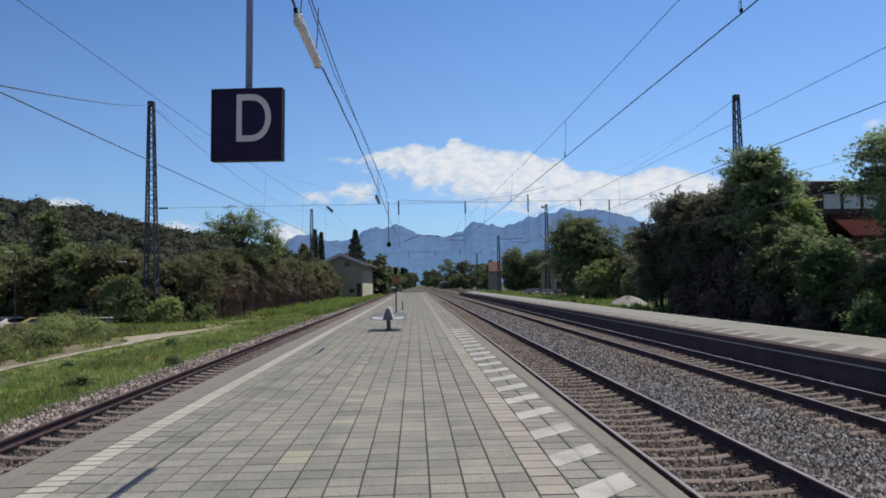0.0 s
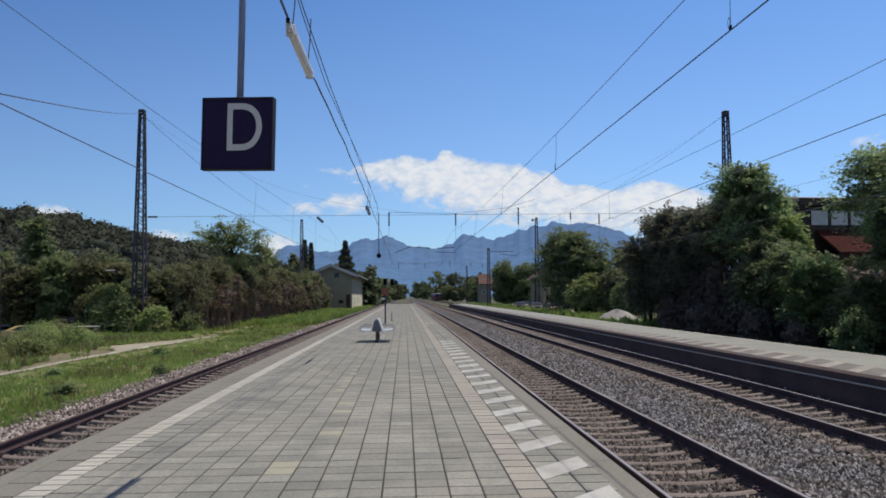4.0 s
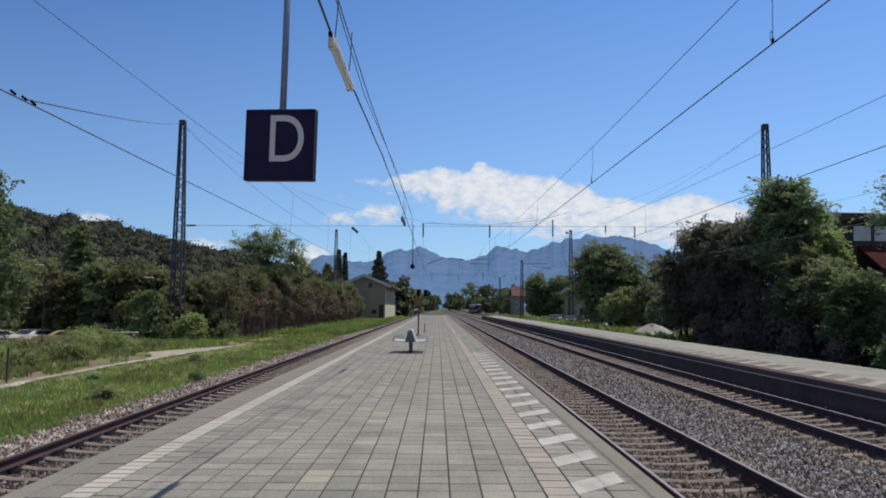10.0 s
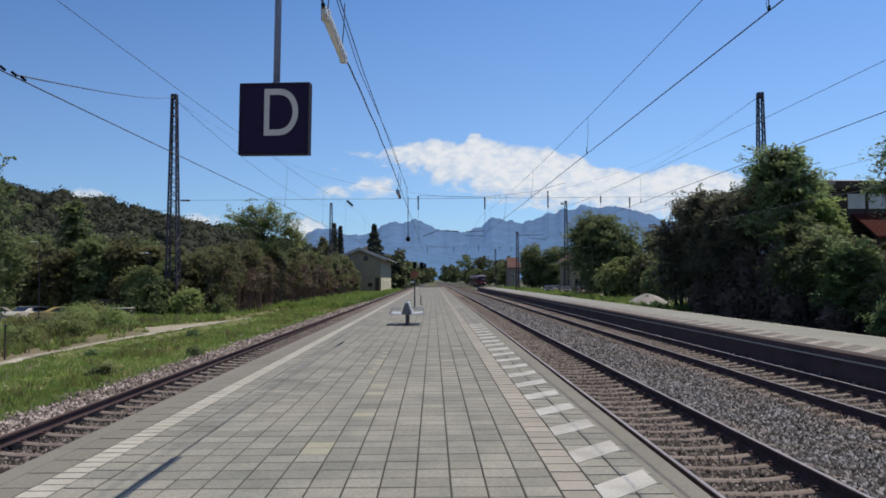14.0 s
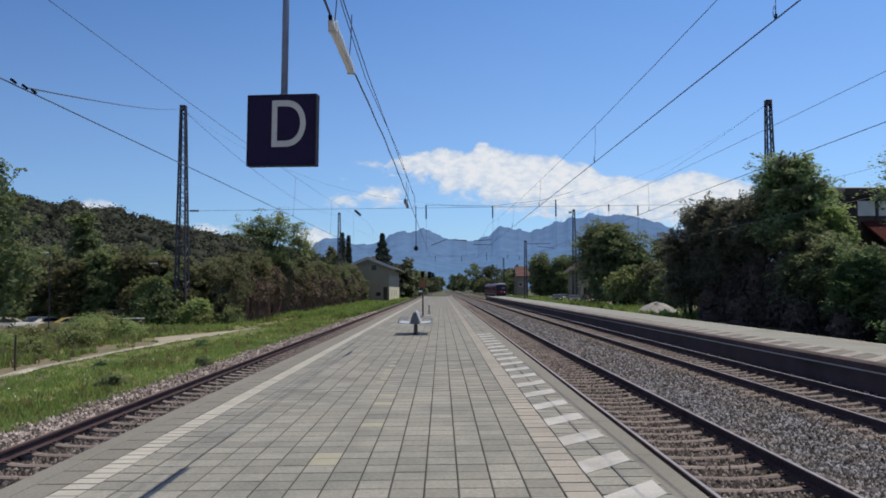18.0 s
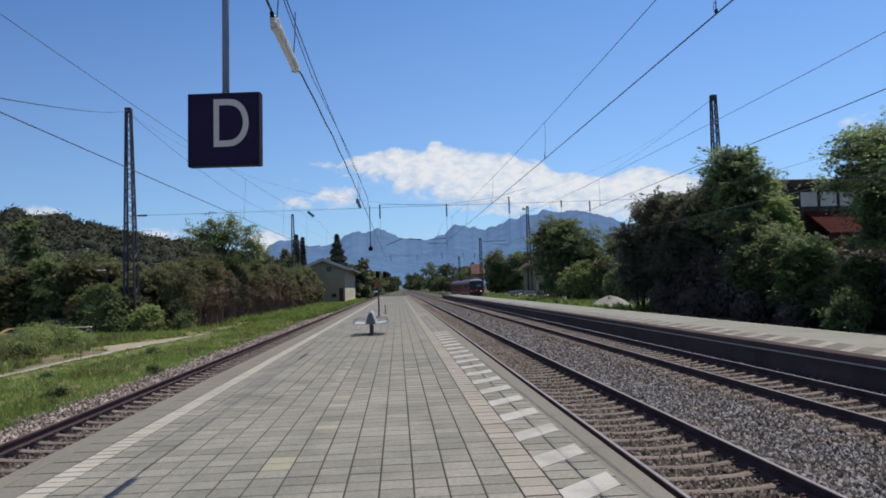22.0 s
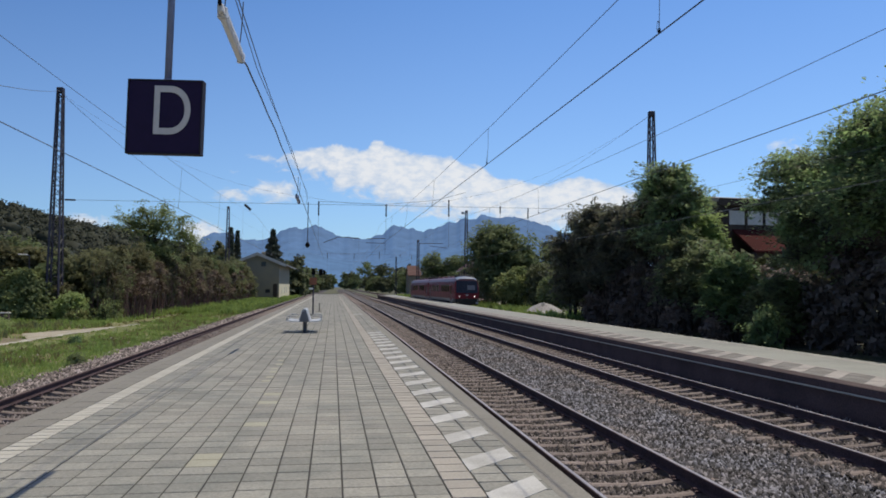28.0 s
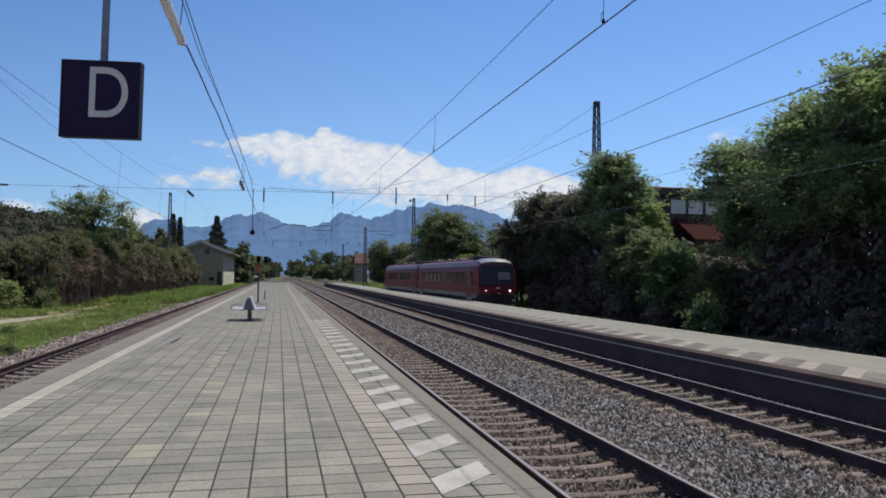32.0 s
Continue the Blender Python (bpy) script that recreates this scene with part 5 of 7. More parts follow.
def blades(name, x0, x1, ya, yb, n, h, mat, label, seed, wide=0.02, keep=None, patch=0.35, z=GROUND_Z + 0.03):
    """Grass blades in tufts, thicker on the ground nearest by."""
    r = np.random.default_rng(seed)
    k = n // 7
    y = ya * (yb / ya) ** r.uniform(0, 1, k)
    x = r.uniform(x0, x1, k)
    ok = np.array([noise.noise((a * 0.3, b * 0.16, seed)) > -patch and (keep is None or keep(a, b)) for a, b in zip(x, y)])
    x, y = x[ok], y[ok]
    k = len(x)
    i = np.repeat(np.arange(k), 7)
    hh = h * r.uniform(0.45, 1.3, k)[i] * r.uniform(0.7, 1.2, len(i))
    px, py = x[i] + r.normal(size=len(i)) * 0.07, y[i] + r.normal(size=len(i)) * 0.07
    a = r.uniform(0, 2 * np.pi, len(i))
    w = wide * (1 + 0.03 * py)
    lean = r.uniform(0.1, 0.6, len(i)) * hh
    dx, dy = np.cos(a), np.sin(a)
    base = np.stack([px, py, np.full(len(i), z - 0.04)], 1)
    side = np.stack([-dy * w, dx * w, 0 * w], 1)
    mid = base + np.stack([dx * lean * 0.35, dy * lean * 0.35, hh * 0.6], 1)
    tip = base + np.stack([dx * lean, dy * lean, hh], 1)
    return tagged(part(name, cloud_mesh(name, np.stack([base - side, base + side, mid + side * 0.8, tip], 1)), mat), label, "grass", kind="stuff")


PATHLINE = [(-15.6, 13.5), (-16.6, 19.0), (-17.2, 25.0), (-17.45, 31.0), (-17.2, 38.0), (-16.5, 46.0), (-16.2, 51.0)]


def off_path(x, y):
    px = float(np.interp(y, [p[1] for p in PATHLINE], [p[0] for p in PATHLINE]))
    if y < 40 and -2.6 < x - px < -0.3 and noise.noise((x * 1.7, y * 0.9, 4)) < 0.12:
        return False
    return y > 53 or not (-0.4 - (2.0 if 39 < y < 47 else 0) < x - px < 1.9)


def ribbon(name, mat, label, inner, outer, lift, ya, yb):
    """A strip along the path's line, between two offsets from it."""
    g = Geo()
    n = 110
    for i in range(n + 1):
        y = ya + (yb - ya) * i / n
        px = float(np.interp(y, [p[1] for p in PATHLINE], [p[0] for p in PATHLINE]))
        a, b = inner(y), outer(y)
        for k in range(4):
            x = px + a + (b - a) * k / 3
            g.v.append((x, y, meadow_z(x, y) + lift + 0.01 * noise.noise((x * 3, y * 3, 1))))
    for i in range(n):
        for k in range(3):
            q = i * 4 + k
            g.f.append((q, q + 1, q + 5, q + 4))
    return tagged(part(name, g, mat, smooth=True), label, "path", kind="structure")


def widen(y):
    return -0.32 - (2.2 * math.sin((y - 38) / 10 * math.pi) if 38 < y < 48 else 0) + 0.2 * noise.noise((y * 0.7, 0, 5))


ribbon("bare_soil", M_DIRT, "dry brown bare soil beside the dirt path", lambda y: -2.0 + 0.7 * noise.noise((y * 0.4, 1, 7)), lambda y: -0.3, 0.012, 12, 40)
ribbon("footpath", M_SAND, "pale trodden dirt path through the meadow", widen, lambda y: -0.1, 0.02, 12, 53)
ribbon("path_edging", M_PATH, "pale worn strip along the dirt path", lambda y: -0.14 + 0.05 * noise.noise((y * 0.9, 3, 5)), lambda y: 0.2 + 0.07 * noise.noise((y * 0.8, 0, 9)), 0.03, 12, 53)
blades("meadow_grass", -16.4, -11.6, 9, 120, 62000, 0.15, M_GRASS, "bright green meadow grass", 11, 0.014, off_path, 0.55)
blades("meadow_grass", -26, -17.6, 14, 90, 36000, 0.28, M_GRASS, "tall green meadow grass", 12, 0.018, off_path, 0.25)
blades("dry_grass", -24, -12, 9, 90, 26000, 0.20, M_DRYGRASS, "dry yellowish grass", 13, 0.014, off_path, 0.1)
blades("trodden_grass", -18.6, -14.6, 11, 56, 26000, 0.12, M_GRASS, "short trodden grass beside the path", 17, 0.012, lambda x, y: abs(x - float(np.interp(y, [p[1] for p in PATHLINE], [p[0] for p in PATHLINE]))) > 0.22 and x > float(np.interp(y, [p[1] for p in PATHLINE], [p[0] for p in PATHLINE])), 0.9)
blades("verge_grass", -20, -11.6, 70, 200, 22000, 0.45, M_GRASS, "green verge grass along the track", 14, 0.03, None, 0.5)
blades("verge_weeds", 13.2, 19.0, 60, 210, 17000, 0.6, M_GRASS, "tall green weeds along the track", 15, 0.03, lambda x, y: not (65.5 < y < 74.5 and 13.4 < x < 17.5), 0.25)
blades("verge_weeds", 13.2, 14.5, 61, 72, 1800, 0.45, M_GRASS, "weeds at the foot of the shrubs", 16, 0.02, None, 0.1)

blades("tall_weeds", -28, -18.2, 27, 50, 8000, 0.4, M_LEAF_WEED, "tall olive weeds among the bushes", 18, 0.016, off_path, 0.2)
blades("dry_weeds", -26, -17.9, 24, 46, 5000, 0.32, M_DRYGRASS, "dry brown weeds beside the path", 19, 0.016, off_path, 0.0)

fr = np.random.default_rng(77)
fx, fy = fr.uniform(-18.5, -12.5, 260), 11 * (60 / 11) ** fr.uniform(0, 1, 260)
fz = np.array([meadow_z(a, b) for a, b in zip(fx, fy)]) + fr.uniform(0.12, 0.3, 260)
tagged(part("meadow_flowers", cloud_mesh("meadow_flowers", leaf_quads(np.stack([fx, fy, fz], 1), 0.035, fr, 1.5, 1.0)), M_WHITE), "tiny white flowers scattered in the meadow", "flowers", kind="stuff")

# ---- shrubs and trees beside the meadow ----
r = np.random.default_rng(21)
for i, (x, y, h, w) in enumerate([(-22.0, 61, 5.0, 2.4), (-22.5, 68, 5.6, 2.6), (-22.2, 82, 5.8, 2.8), (-22.0, 92, 6.0, 2.8), (-21.8, 103, 6.2, 3.0), (-21.6, 116, 6.4, 3.2), (-21.2, 130, 6.8, 3.4), (-22.6, 148, 8.5, 3.6), (-19.9, 147, 6.0, 2.0)]):
    tree("willow_shrub", x, y, blobs_round(h, w, 0.4, r), 5500, 0.12 + 0.001 * y, M_LEAF_GREY, "dense grey-green willow shrub", 100 + i, 0.09, "shrub", 8, "shrubs by the track", 0.4, 3)
y, i = 58.5, 0
while y < 146:
    h = 4.3 + r.uniform(0, 2.2) + 0.008 * (y - 58)
    x = -20.3 + r.uniform(-0.7, 0.7)
    stalks = [(r.uniform(-0.9, 0.9), r.uniform(-0.9, 0.9), h * q, 0.6 + 0.25 * (1 - q), 0.6 + 0.25 * (1 - q), h * 0.17) for q in (0.42, 0.55, 0.68, 0.84) for _ in range(2)]
    tree("sapling", x, y, stalks, 2800, 0.07 + 0.001 * y, (M_LEAF_GREY, M_LEAF_OLIVE, M_LEAF, M_LEAF_OLIVE)[i % 4], "slender upright willow sapling with thin stems", 500 + i, 0.05, "shrub", 5, "saplings by the track", 0.3, 7, core=0.15, bark=M_BARK_RED, fan=0.75)
    y, i = y + r.uniform(1.9, 2.9) * (1 + (y - 58) * 0.006), i + 1
y, i = 58.0, 0
while y < 147:
    h = 3.4 + r.uniform(0, 1.6)
    tree("twig_thicket", -18.9 + r.uniform(-0.5, 0.5), y, [(r.uniform(-0.8, 0.8), r.uniform(-0.8, 0.8), h * q, 0.5, 0.6, h * 0.14) for q in (0.5, 0.68, 0.85)], 900, 0.06 + 0.0009 * y, M_HEDGE_RED if i % 3 else M_LEAF_OLIVE, "thicket of upright reddish-brown twigs beside the track", 600 + i, 0.03, "shrub", 3, "twig thickets", 0.25, 11, core=0.05, bark=M_BARK_RED, fan=1.0)
    y, i = y + r.uniform(2.0, 3.2) * (1 + (y - 58) * 0.006), i + 1
tree("tall_willow", -20.4, 76, [(0, 0, 8.1, 2.5, 2.2, 1.3), (-2.2, 0, 8.4, 1.3, 1.4, 0.9), (2.3, 0.4, 7.4, 1.6, 1.6, 1.0), (0.7, 0, 9.6, 1.2, 1.2, 0.6), (-1.2, 0, 9.5, 1.0, 1.0, 0.5), (3.2, 0, 6.6, 1.0, 1.1, 0.6), (-3.0, 0, 9.0, 0.7, 0.9, 0.4), (2.2, 0, 8.8, 0.9, 0.9, 0.35), (0, 0, 6.0, 2.6, 2.4, 1.2)], 10000, 0.13, M_LEAF_LIGHT, "tall airy willow with feathery top", 171, 0.2, twig=0.6, limbs=24, core=0.1, frond=1.0)
for i, (x, y, h, w, mt) in enumerate([(-25.3, 58.6, 3.4, 1.4, M_LEAF_LIGHT), (-27.3, 64, 5.6, 2.2, M_LEAF), (-30.2, 66, 6.6, 2.4, M_LEAF_GREY), (-33, 66, 5.8, 2.2, M_LEAF), (-38.5, 68, 6.8, 3.2, M_LEAF_GREY), (-36.4, 56, 13.4, 4.0, M_LEAF), (-33.9, 65, 9.9, 1.5, M_LEAF), (-43, 72, 7.6, 4.0, M_LEAF), (-27, 69, 6.0, 3.2, M_LEAF_GREY),
                                      (-30, 78, 6.4, 3.8, M_LEAF), (-26.5, 90, 6.6, 3.8, M_LEAF_GREY), (-46, 84, 8, 4.5, M_LEAF), (-38, 92, 7.5, 4.5, M_LEAF), (-32, 108, 7.5, 4.5, M_LEAF_GREY), (-28, 125, 7.5, 4.5, M_LEAF), (-52, 110, 8.5, 5, M_LEAF), (-40.5, 50, 6.4, 2.6, M_LEAF_LIGHT), (-26, 61.5, 5.4, 1.4, M_LEAF_OLIVE), (-29.2, 64.5, 5.2, 1.4, M_LEAF_LIGHT), (-36, 64.5, 6.0, 2.0, M_LEAF_OLIVE), (-31.6, 64, 7.4, 1.5, M_NEEDLE_SOFT), (-28.6, 64, 7.0, 1.5, M_NEEDLE_SOFT), (-27.9, 61, 6.2, 1.7, M_LEAF_OLIVE), (-30.6, 61.5, 7.0, 2.0, M_LEAF), (-33.4, 62.5, 6.2, 1.9, M_LEAF_OLIVE), (-24.4, 60.5, 4.6, 1.3, M_LEAF)]):
    tree("broadleaf_tree", x, y, blobs_round(h, w, 0.7, r, 11), 7000, 0.14 + 0.0009 * y, mt, "dense green broadleaf tree behind the meadow", 200 + i, 0.16, "tree", 12, "trees behind the meadow", 0.34, z=ground_height(x, y))
for i, (x, y, h, w) in enumerate([(-20.4, 35.5, 1.2, 1.2), (-21.5, 38.5, 1.55, 1.3), (-24, 34, 1.05, 1.2), (-23.0, 44, 1.3, 1.2), (-20.8, 42.5, 0.9, 0.9), (-25.5, 40, 0.95, 1.3), (-20.2, 31, 0.8, 0.8), (-21.8, 29, 0.9, 1.0), (-21.3, 55.5, 1.2, 1.0), (-19.3, 57, 1.8, 1.1), (-22.5, 33, 1.0, 1.0), (-26.5, 37, 1.0, 1.3), (-24.6, 30, 0.9, 1.0), (-20.6, 40.5, 1.3, 0.9), (-22.3, 42, 1.4, 1.0)]):
    tree("meadow_bush", x, y, blobs_round(h, w, 0.05, r, 5), 3400, 0.055, (M_LEAF_LIGHT, M_LEAF_LIT, M_LEAF_WEED)[i % 3], "low green bush in the tall grass", 230 + i, 0.03, "bush", 6, "meadow bushes", 0.2, 3, core=0.05)
for i, (x, y, h, w, mt) in enumerate([(-21.5, 56, 2.1, 1.1, M_LEAF_LIT), (-24.0, 57, 3.0, 1.2, M_LEAF), (-25.6, 57.3, 3.6, 1.2, M_LEAF_LIGHT), (-22.6, 58, 2.6, 1.1, M_LEAF_OLIVE), (-26.8, 58, 3.0, 1.0, M_LEAF_OLIVE), (-30.4, 63, 3.6, 1.3, M_LEAF), (-32.4, 63, 3.2, 1.3, M_LEAF_OLIVE), (-34.6, 63, 3.6, 1.3, M_LEAF_LIGHT), (-36.8, 63.4, 3.4, 1.4, M_LEAF), (-39.4, 62.5, 3.6, 1.5, M_LEAF_LIGHT), (-28.4, 63, 3.8, 1.2, M_LEAF_LIGHT), (-42, 60, 3.4, 1.5, M_LEAF)]):
    tree("garden_shrub", x, y, blobs_round(h, w, 0.1, r, 8), 5200, 0.13, mt, "rounded green shrub before the trees", 270 + i, 0.05, "shrub", 7, "garden shrubs", 0.3, 3, z=ground_height(x, y), core=0.3)
for i, (x, y, s) in enumerate([(-12.4, 12.7, 0.45), (-12.6, 20.8, 0.42), (-11.9, 26.3, 0.4), (-13.6, 15.2, 0.28), (-15.2, 26.0, 0.3), (-14.6, 35.0, 0.4)]):
    tree("roadside_weed", x, y, [(0, 0, s * 0.5, s * 0.7, s * 0.7, s * 0.5)], 420, 0.06, M_LEAF if i < 3 else M_LEAF_FRESH, "clump of green weeds at the ballast's edge", 250 + i, 0.012, "weed", 4, "weeds", 0.1, 3)

# house trees, far end of the line
conifer("spruce", -18.45, 192, 16.2, 6.4, M_NEEDLE, "dark spruce behind the old house", 300, 6500, 0.5)
conifer("cypress", -27.6, 185, 16.2, 0.9, M_NEEDLE, "slim dark columnar cypress", 301, 1500, 0.4, True)
conifer("cypress", -26.3, 187, 15.6, 0.8, M_NEEDLE, "slim dark columnar cypress", 302, 1500, 0.4, True)
for i, (x, y, h, w, mt) in enumerate([(-27.5, 168, 11.5, 4.6, M_LEAF_GREY), (-13.8, 200, 9.5, 4, M_LEAF_DARK), (-13.5, 225, 9, 4.5, M_LEAF), (-13.2, 255, 9, 5, M_LEAF_DARK), (-13.5, 290, 9.5, 5, M_LEAF), (-13.5, 330, 10, 6, M_LEAF_DARK), (-14, 380, 11, 7, M_LEAF_DARK), (-12, 440, 11, 7, M_LEAF_DARK), (-9, 520, 11, 7, M_LEAF_DARK), (-7.5, 600, 12, 7, M_LEAF), (-9, 690, 13, 8, M_LEAF_DARK), (-24, 230, 11, 6, M_LEAF_DARK), (-36, 200, 12, 6, M_LEAF_DARK)]):
    tree("line_side_tree", x, y, blobs_round(h, w, 0.5, r, 10), 3000, 0.42 + 0.0007 * y, mt, "dark green tree along the line", 320 + i, 0.25, "tree", 6, "trees along the line", 0.6)
for i, (x, y, h, w, mt) in enumerate([(17.2, 475, 19, 8, M_LEAF), (10.5, 620, 15, 8, M_LEAF_DARK), (9.0, 760, 17, 8, M_LEAF), (12, 560, 12, 6, M_LEAF), (16.5, 430, 10, 5, M_LEAF_DARK), (17.2, 385, 8, 5, M_LEAF), (18, 340, 7, 4.5, M_LEAF_DARK), (21, 400, 15, 8, M_LEAF_DARK), (26, 330, 12, 7, M_LEAF_DARK), (21.5, 270, 9, 5, M_LEAF), (22.0, 300, 9, 4.5, M_LEAF_DARK), (19.5, 320, 8, 4, M_LEAF_DARK), (27, 240, 10, 5, M_LEAF_DARK), (20.3, 180, 11.2, 4.2, M_LEAF), (24.6, 177, 10, 4.4, M_LEAF), (33, 200, 11, 6, M_LEAF_DARK),
                                      (25, 112, 8, 4, M_LEAF_DARK), (17.9, 90, 4.8, 1.9, M_LEAF_LIGHT), (20.6, 87, 5.0, 2.2, M_LEAF_DARK), (20.2, 80, 4.2, 2.0, M_LEAF), (25, 97, 6.5, 3, M_LEAF_DARK), (31, 118, 11, 6, M_LEAF_DARK), (40, 130, 12, 7, M_LEAF_DARK)]):
    tree("line_side_tree", x, y, blobs_round(h, w, 0.6, r, 11), 9500 if y < 190 else 2600, (0.13 if y < 190 else 0.2) + 0.0009 * y, mt, "leafy green tree beyond the far platform", 350 + i, 0.25, "tree", 8, "trees beyond the platform", 0.5)

tree("dome_tree", 18.9, 101, blobs_round(11.5, 5.7, 0.8, r, 26) + [(0, 0, 5.5, 4.4, 4.4, 3.6), (0, 0, 8.6, 3.9, 3.9, 2.3)], 22000, 0.24, M_LEAF, "large rounded leafy tree beyond the far platform", 349, 0.3, "tree", 24, "trees beyond the platform", 0.5, loose=0.4)

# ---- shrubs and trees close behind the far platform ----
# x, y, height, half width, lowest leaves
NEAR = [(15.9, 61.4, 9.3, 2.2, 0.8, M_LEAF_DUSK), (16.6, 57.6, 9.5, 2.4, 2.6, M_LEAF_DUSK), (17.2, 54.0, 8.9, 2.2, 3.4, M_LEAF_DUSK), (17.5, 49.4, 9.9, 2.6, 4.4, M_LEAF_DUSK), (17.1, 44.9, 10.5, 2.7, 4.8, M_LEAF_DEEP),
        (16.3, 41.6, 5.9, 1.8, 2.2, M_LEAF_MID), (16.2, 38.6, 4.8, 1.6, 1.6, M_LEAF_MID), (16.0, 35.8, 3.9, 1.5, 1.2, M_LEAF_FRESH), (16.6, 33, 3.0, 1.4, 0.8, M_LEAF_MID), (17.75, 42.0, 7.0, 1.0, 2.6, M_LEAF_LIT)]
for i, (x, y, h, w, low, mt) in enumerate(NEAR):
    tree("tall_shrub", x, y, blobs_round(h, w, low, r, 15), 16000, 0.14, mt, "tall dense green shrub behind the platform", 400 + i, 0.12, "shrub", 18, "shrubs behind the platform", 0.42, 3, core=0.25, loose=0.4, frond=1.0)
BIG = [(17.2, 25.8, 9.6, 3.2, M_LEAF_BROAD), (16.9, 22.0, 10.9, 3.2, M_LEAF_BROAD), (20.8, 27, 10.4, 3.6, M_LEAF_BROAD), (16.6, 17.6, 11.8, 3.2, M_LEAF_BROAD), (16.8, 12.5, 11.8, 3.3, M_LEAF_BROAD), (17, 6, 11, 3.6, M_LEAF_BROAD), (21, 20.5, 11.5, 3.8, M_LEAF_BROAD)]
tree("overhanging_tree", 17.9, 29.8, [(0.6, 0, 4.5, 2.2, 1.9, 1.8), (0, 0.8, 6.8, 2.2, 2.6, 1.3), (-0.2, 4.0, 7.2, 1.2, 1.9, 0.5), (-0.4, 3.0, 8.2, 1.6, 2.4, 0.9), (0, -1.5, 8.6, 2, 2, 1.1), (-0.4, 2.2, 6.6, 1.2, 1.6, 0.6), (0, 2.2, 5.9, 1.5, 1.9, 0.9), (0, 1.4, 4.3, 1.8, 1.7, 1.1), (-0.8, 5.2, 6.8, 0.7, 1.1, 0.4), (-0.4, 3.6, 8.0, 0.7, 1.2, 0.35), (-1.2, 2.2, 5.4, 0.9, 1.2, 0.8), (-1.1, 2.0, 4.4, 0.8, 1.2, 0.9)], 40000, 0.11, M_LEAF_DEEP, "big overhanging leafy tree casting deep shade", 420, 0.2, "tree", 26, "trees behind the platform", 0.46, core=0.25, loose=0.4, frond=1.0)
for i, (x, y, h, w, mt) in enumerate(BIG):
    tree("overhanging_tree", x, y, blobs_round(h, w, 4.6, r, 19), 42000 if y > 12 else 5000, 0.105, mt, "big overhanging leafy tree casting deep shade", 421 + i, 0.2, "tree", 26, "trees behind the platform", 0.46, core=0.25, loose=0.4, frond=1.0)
# all but the first bush take the leaves coloured for shade
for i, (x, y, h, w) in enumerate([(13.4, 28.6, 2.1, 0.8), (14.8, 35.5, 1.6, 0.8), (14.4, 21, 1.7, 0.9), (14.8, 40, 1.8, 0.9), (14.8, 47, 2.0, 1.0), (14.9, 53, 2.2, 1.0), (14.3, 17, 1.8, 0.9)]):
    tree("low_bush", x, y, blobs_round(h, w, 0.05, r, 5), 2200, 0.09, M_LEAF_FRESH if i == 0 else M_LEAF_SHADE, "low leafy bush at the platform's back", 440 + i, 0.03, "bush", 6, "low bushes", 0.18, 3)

# hedge added behind the trees so the gaps between them stay dark
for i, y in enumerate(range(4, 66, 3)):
    tree("backing_hedge", 21.0 + 0.5 * math.sin(i * 1.7), y, [(q, 0, z, 1.0, 1.9, 1.1) for q in (-0.5, 0.5) for z in (0.9, 2.3, 3.6 + 0.3 * math.sin(i * 2.1))], 1000, 0.22, M_LEAF_DARK, "added dark hedge that backs the gaps under the trees", 470 + i, 0.08, "hedge", 5, "hedge behind the trees", 0.3, 2, core=0.3)

# bushes added to fill the dark below the crowns, their colour set for shade
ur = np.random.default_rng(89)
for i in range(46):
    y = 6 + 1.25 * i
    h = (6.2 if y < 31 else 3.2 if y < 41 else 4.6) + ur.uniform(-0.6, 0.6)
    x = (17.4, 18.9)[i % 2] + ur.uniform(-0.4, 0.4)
    tree("shade_fill_bush", x, y, [(0, 0, h * q, 1.0, 1.5, h * 0.22) for q in (0.16, 0.4, 0.62, 0.8)], 1700, 0.15, M_LEAF_SHADE, "added filler bush, coloured to stand for the dark under the trees", 700 + i, 0.05, "bush", 5, "undergrowth behind the platform", 0.3, 3, core=0.3)

mound = Geo()
n, mrows = 28, 9
for k in range(mrows):
    s = k / (mrows - 1)
    for i in range(n):
        a = 2 * math.pi * i / n
        q = 1 + 0.12 * noise.noise((math.cos(a) * 2, math.sin(a) * 2, s * 3))
        rad = s * q
        mound.v.append((math.cos(a) * 2.3 * rad, math.sin(a) * 4.2 * rad, 1.3 * (1 - s ** 1.4) + 0.1 * noise.noise((math.cos(a) * s * 5, math.sin(a) * s * 5, 7)) - 0.05))
for k in range(mrows - 1):
    for i in range(n):
        q, w = k * n + i, k * n + (i + 1) % n
        mound.f.append((q, w, w + n, q + n))
heap = part("gravel_heap", mound, M_GRAVEL, smooth=True, at=pose(15.9, 70, GROUND_Z))
tagged(heap, "grey heap of gravel beyond the platform", "gravel heap")

# ---- wooded hill ----
hr = np.random.default_rng(31)
pts = []
while len(pts) < 2700:
    a, d = hr.uniform(-46, -6), hr.uniform(200, 520)
    x, y = -3.7 + math.sin(radians(a)) * d, math.cos(radians(a)) * d
    if x < -46:
        pts.append((x, y, ground_height(x, y)))
pts = np.array(pts)
scale = hr.uniform(0.75, 1.15, (len(pts), 1)) * np.where(hr.uniform(size=(len(pts), 1)) < 0.08, 1.25, 1.0)
ball = bmesh.new()
bmesh.ops.create_icosphere(ball, subdivisions=2, radius=1.0)
bv = np.array([v.co[:] for v in ball.verts])
bf = np.array([[v.index for v in f.verts] for f in ball.faces])
ball.free()
n = len(pts)
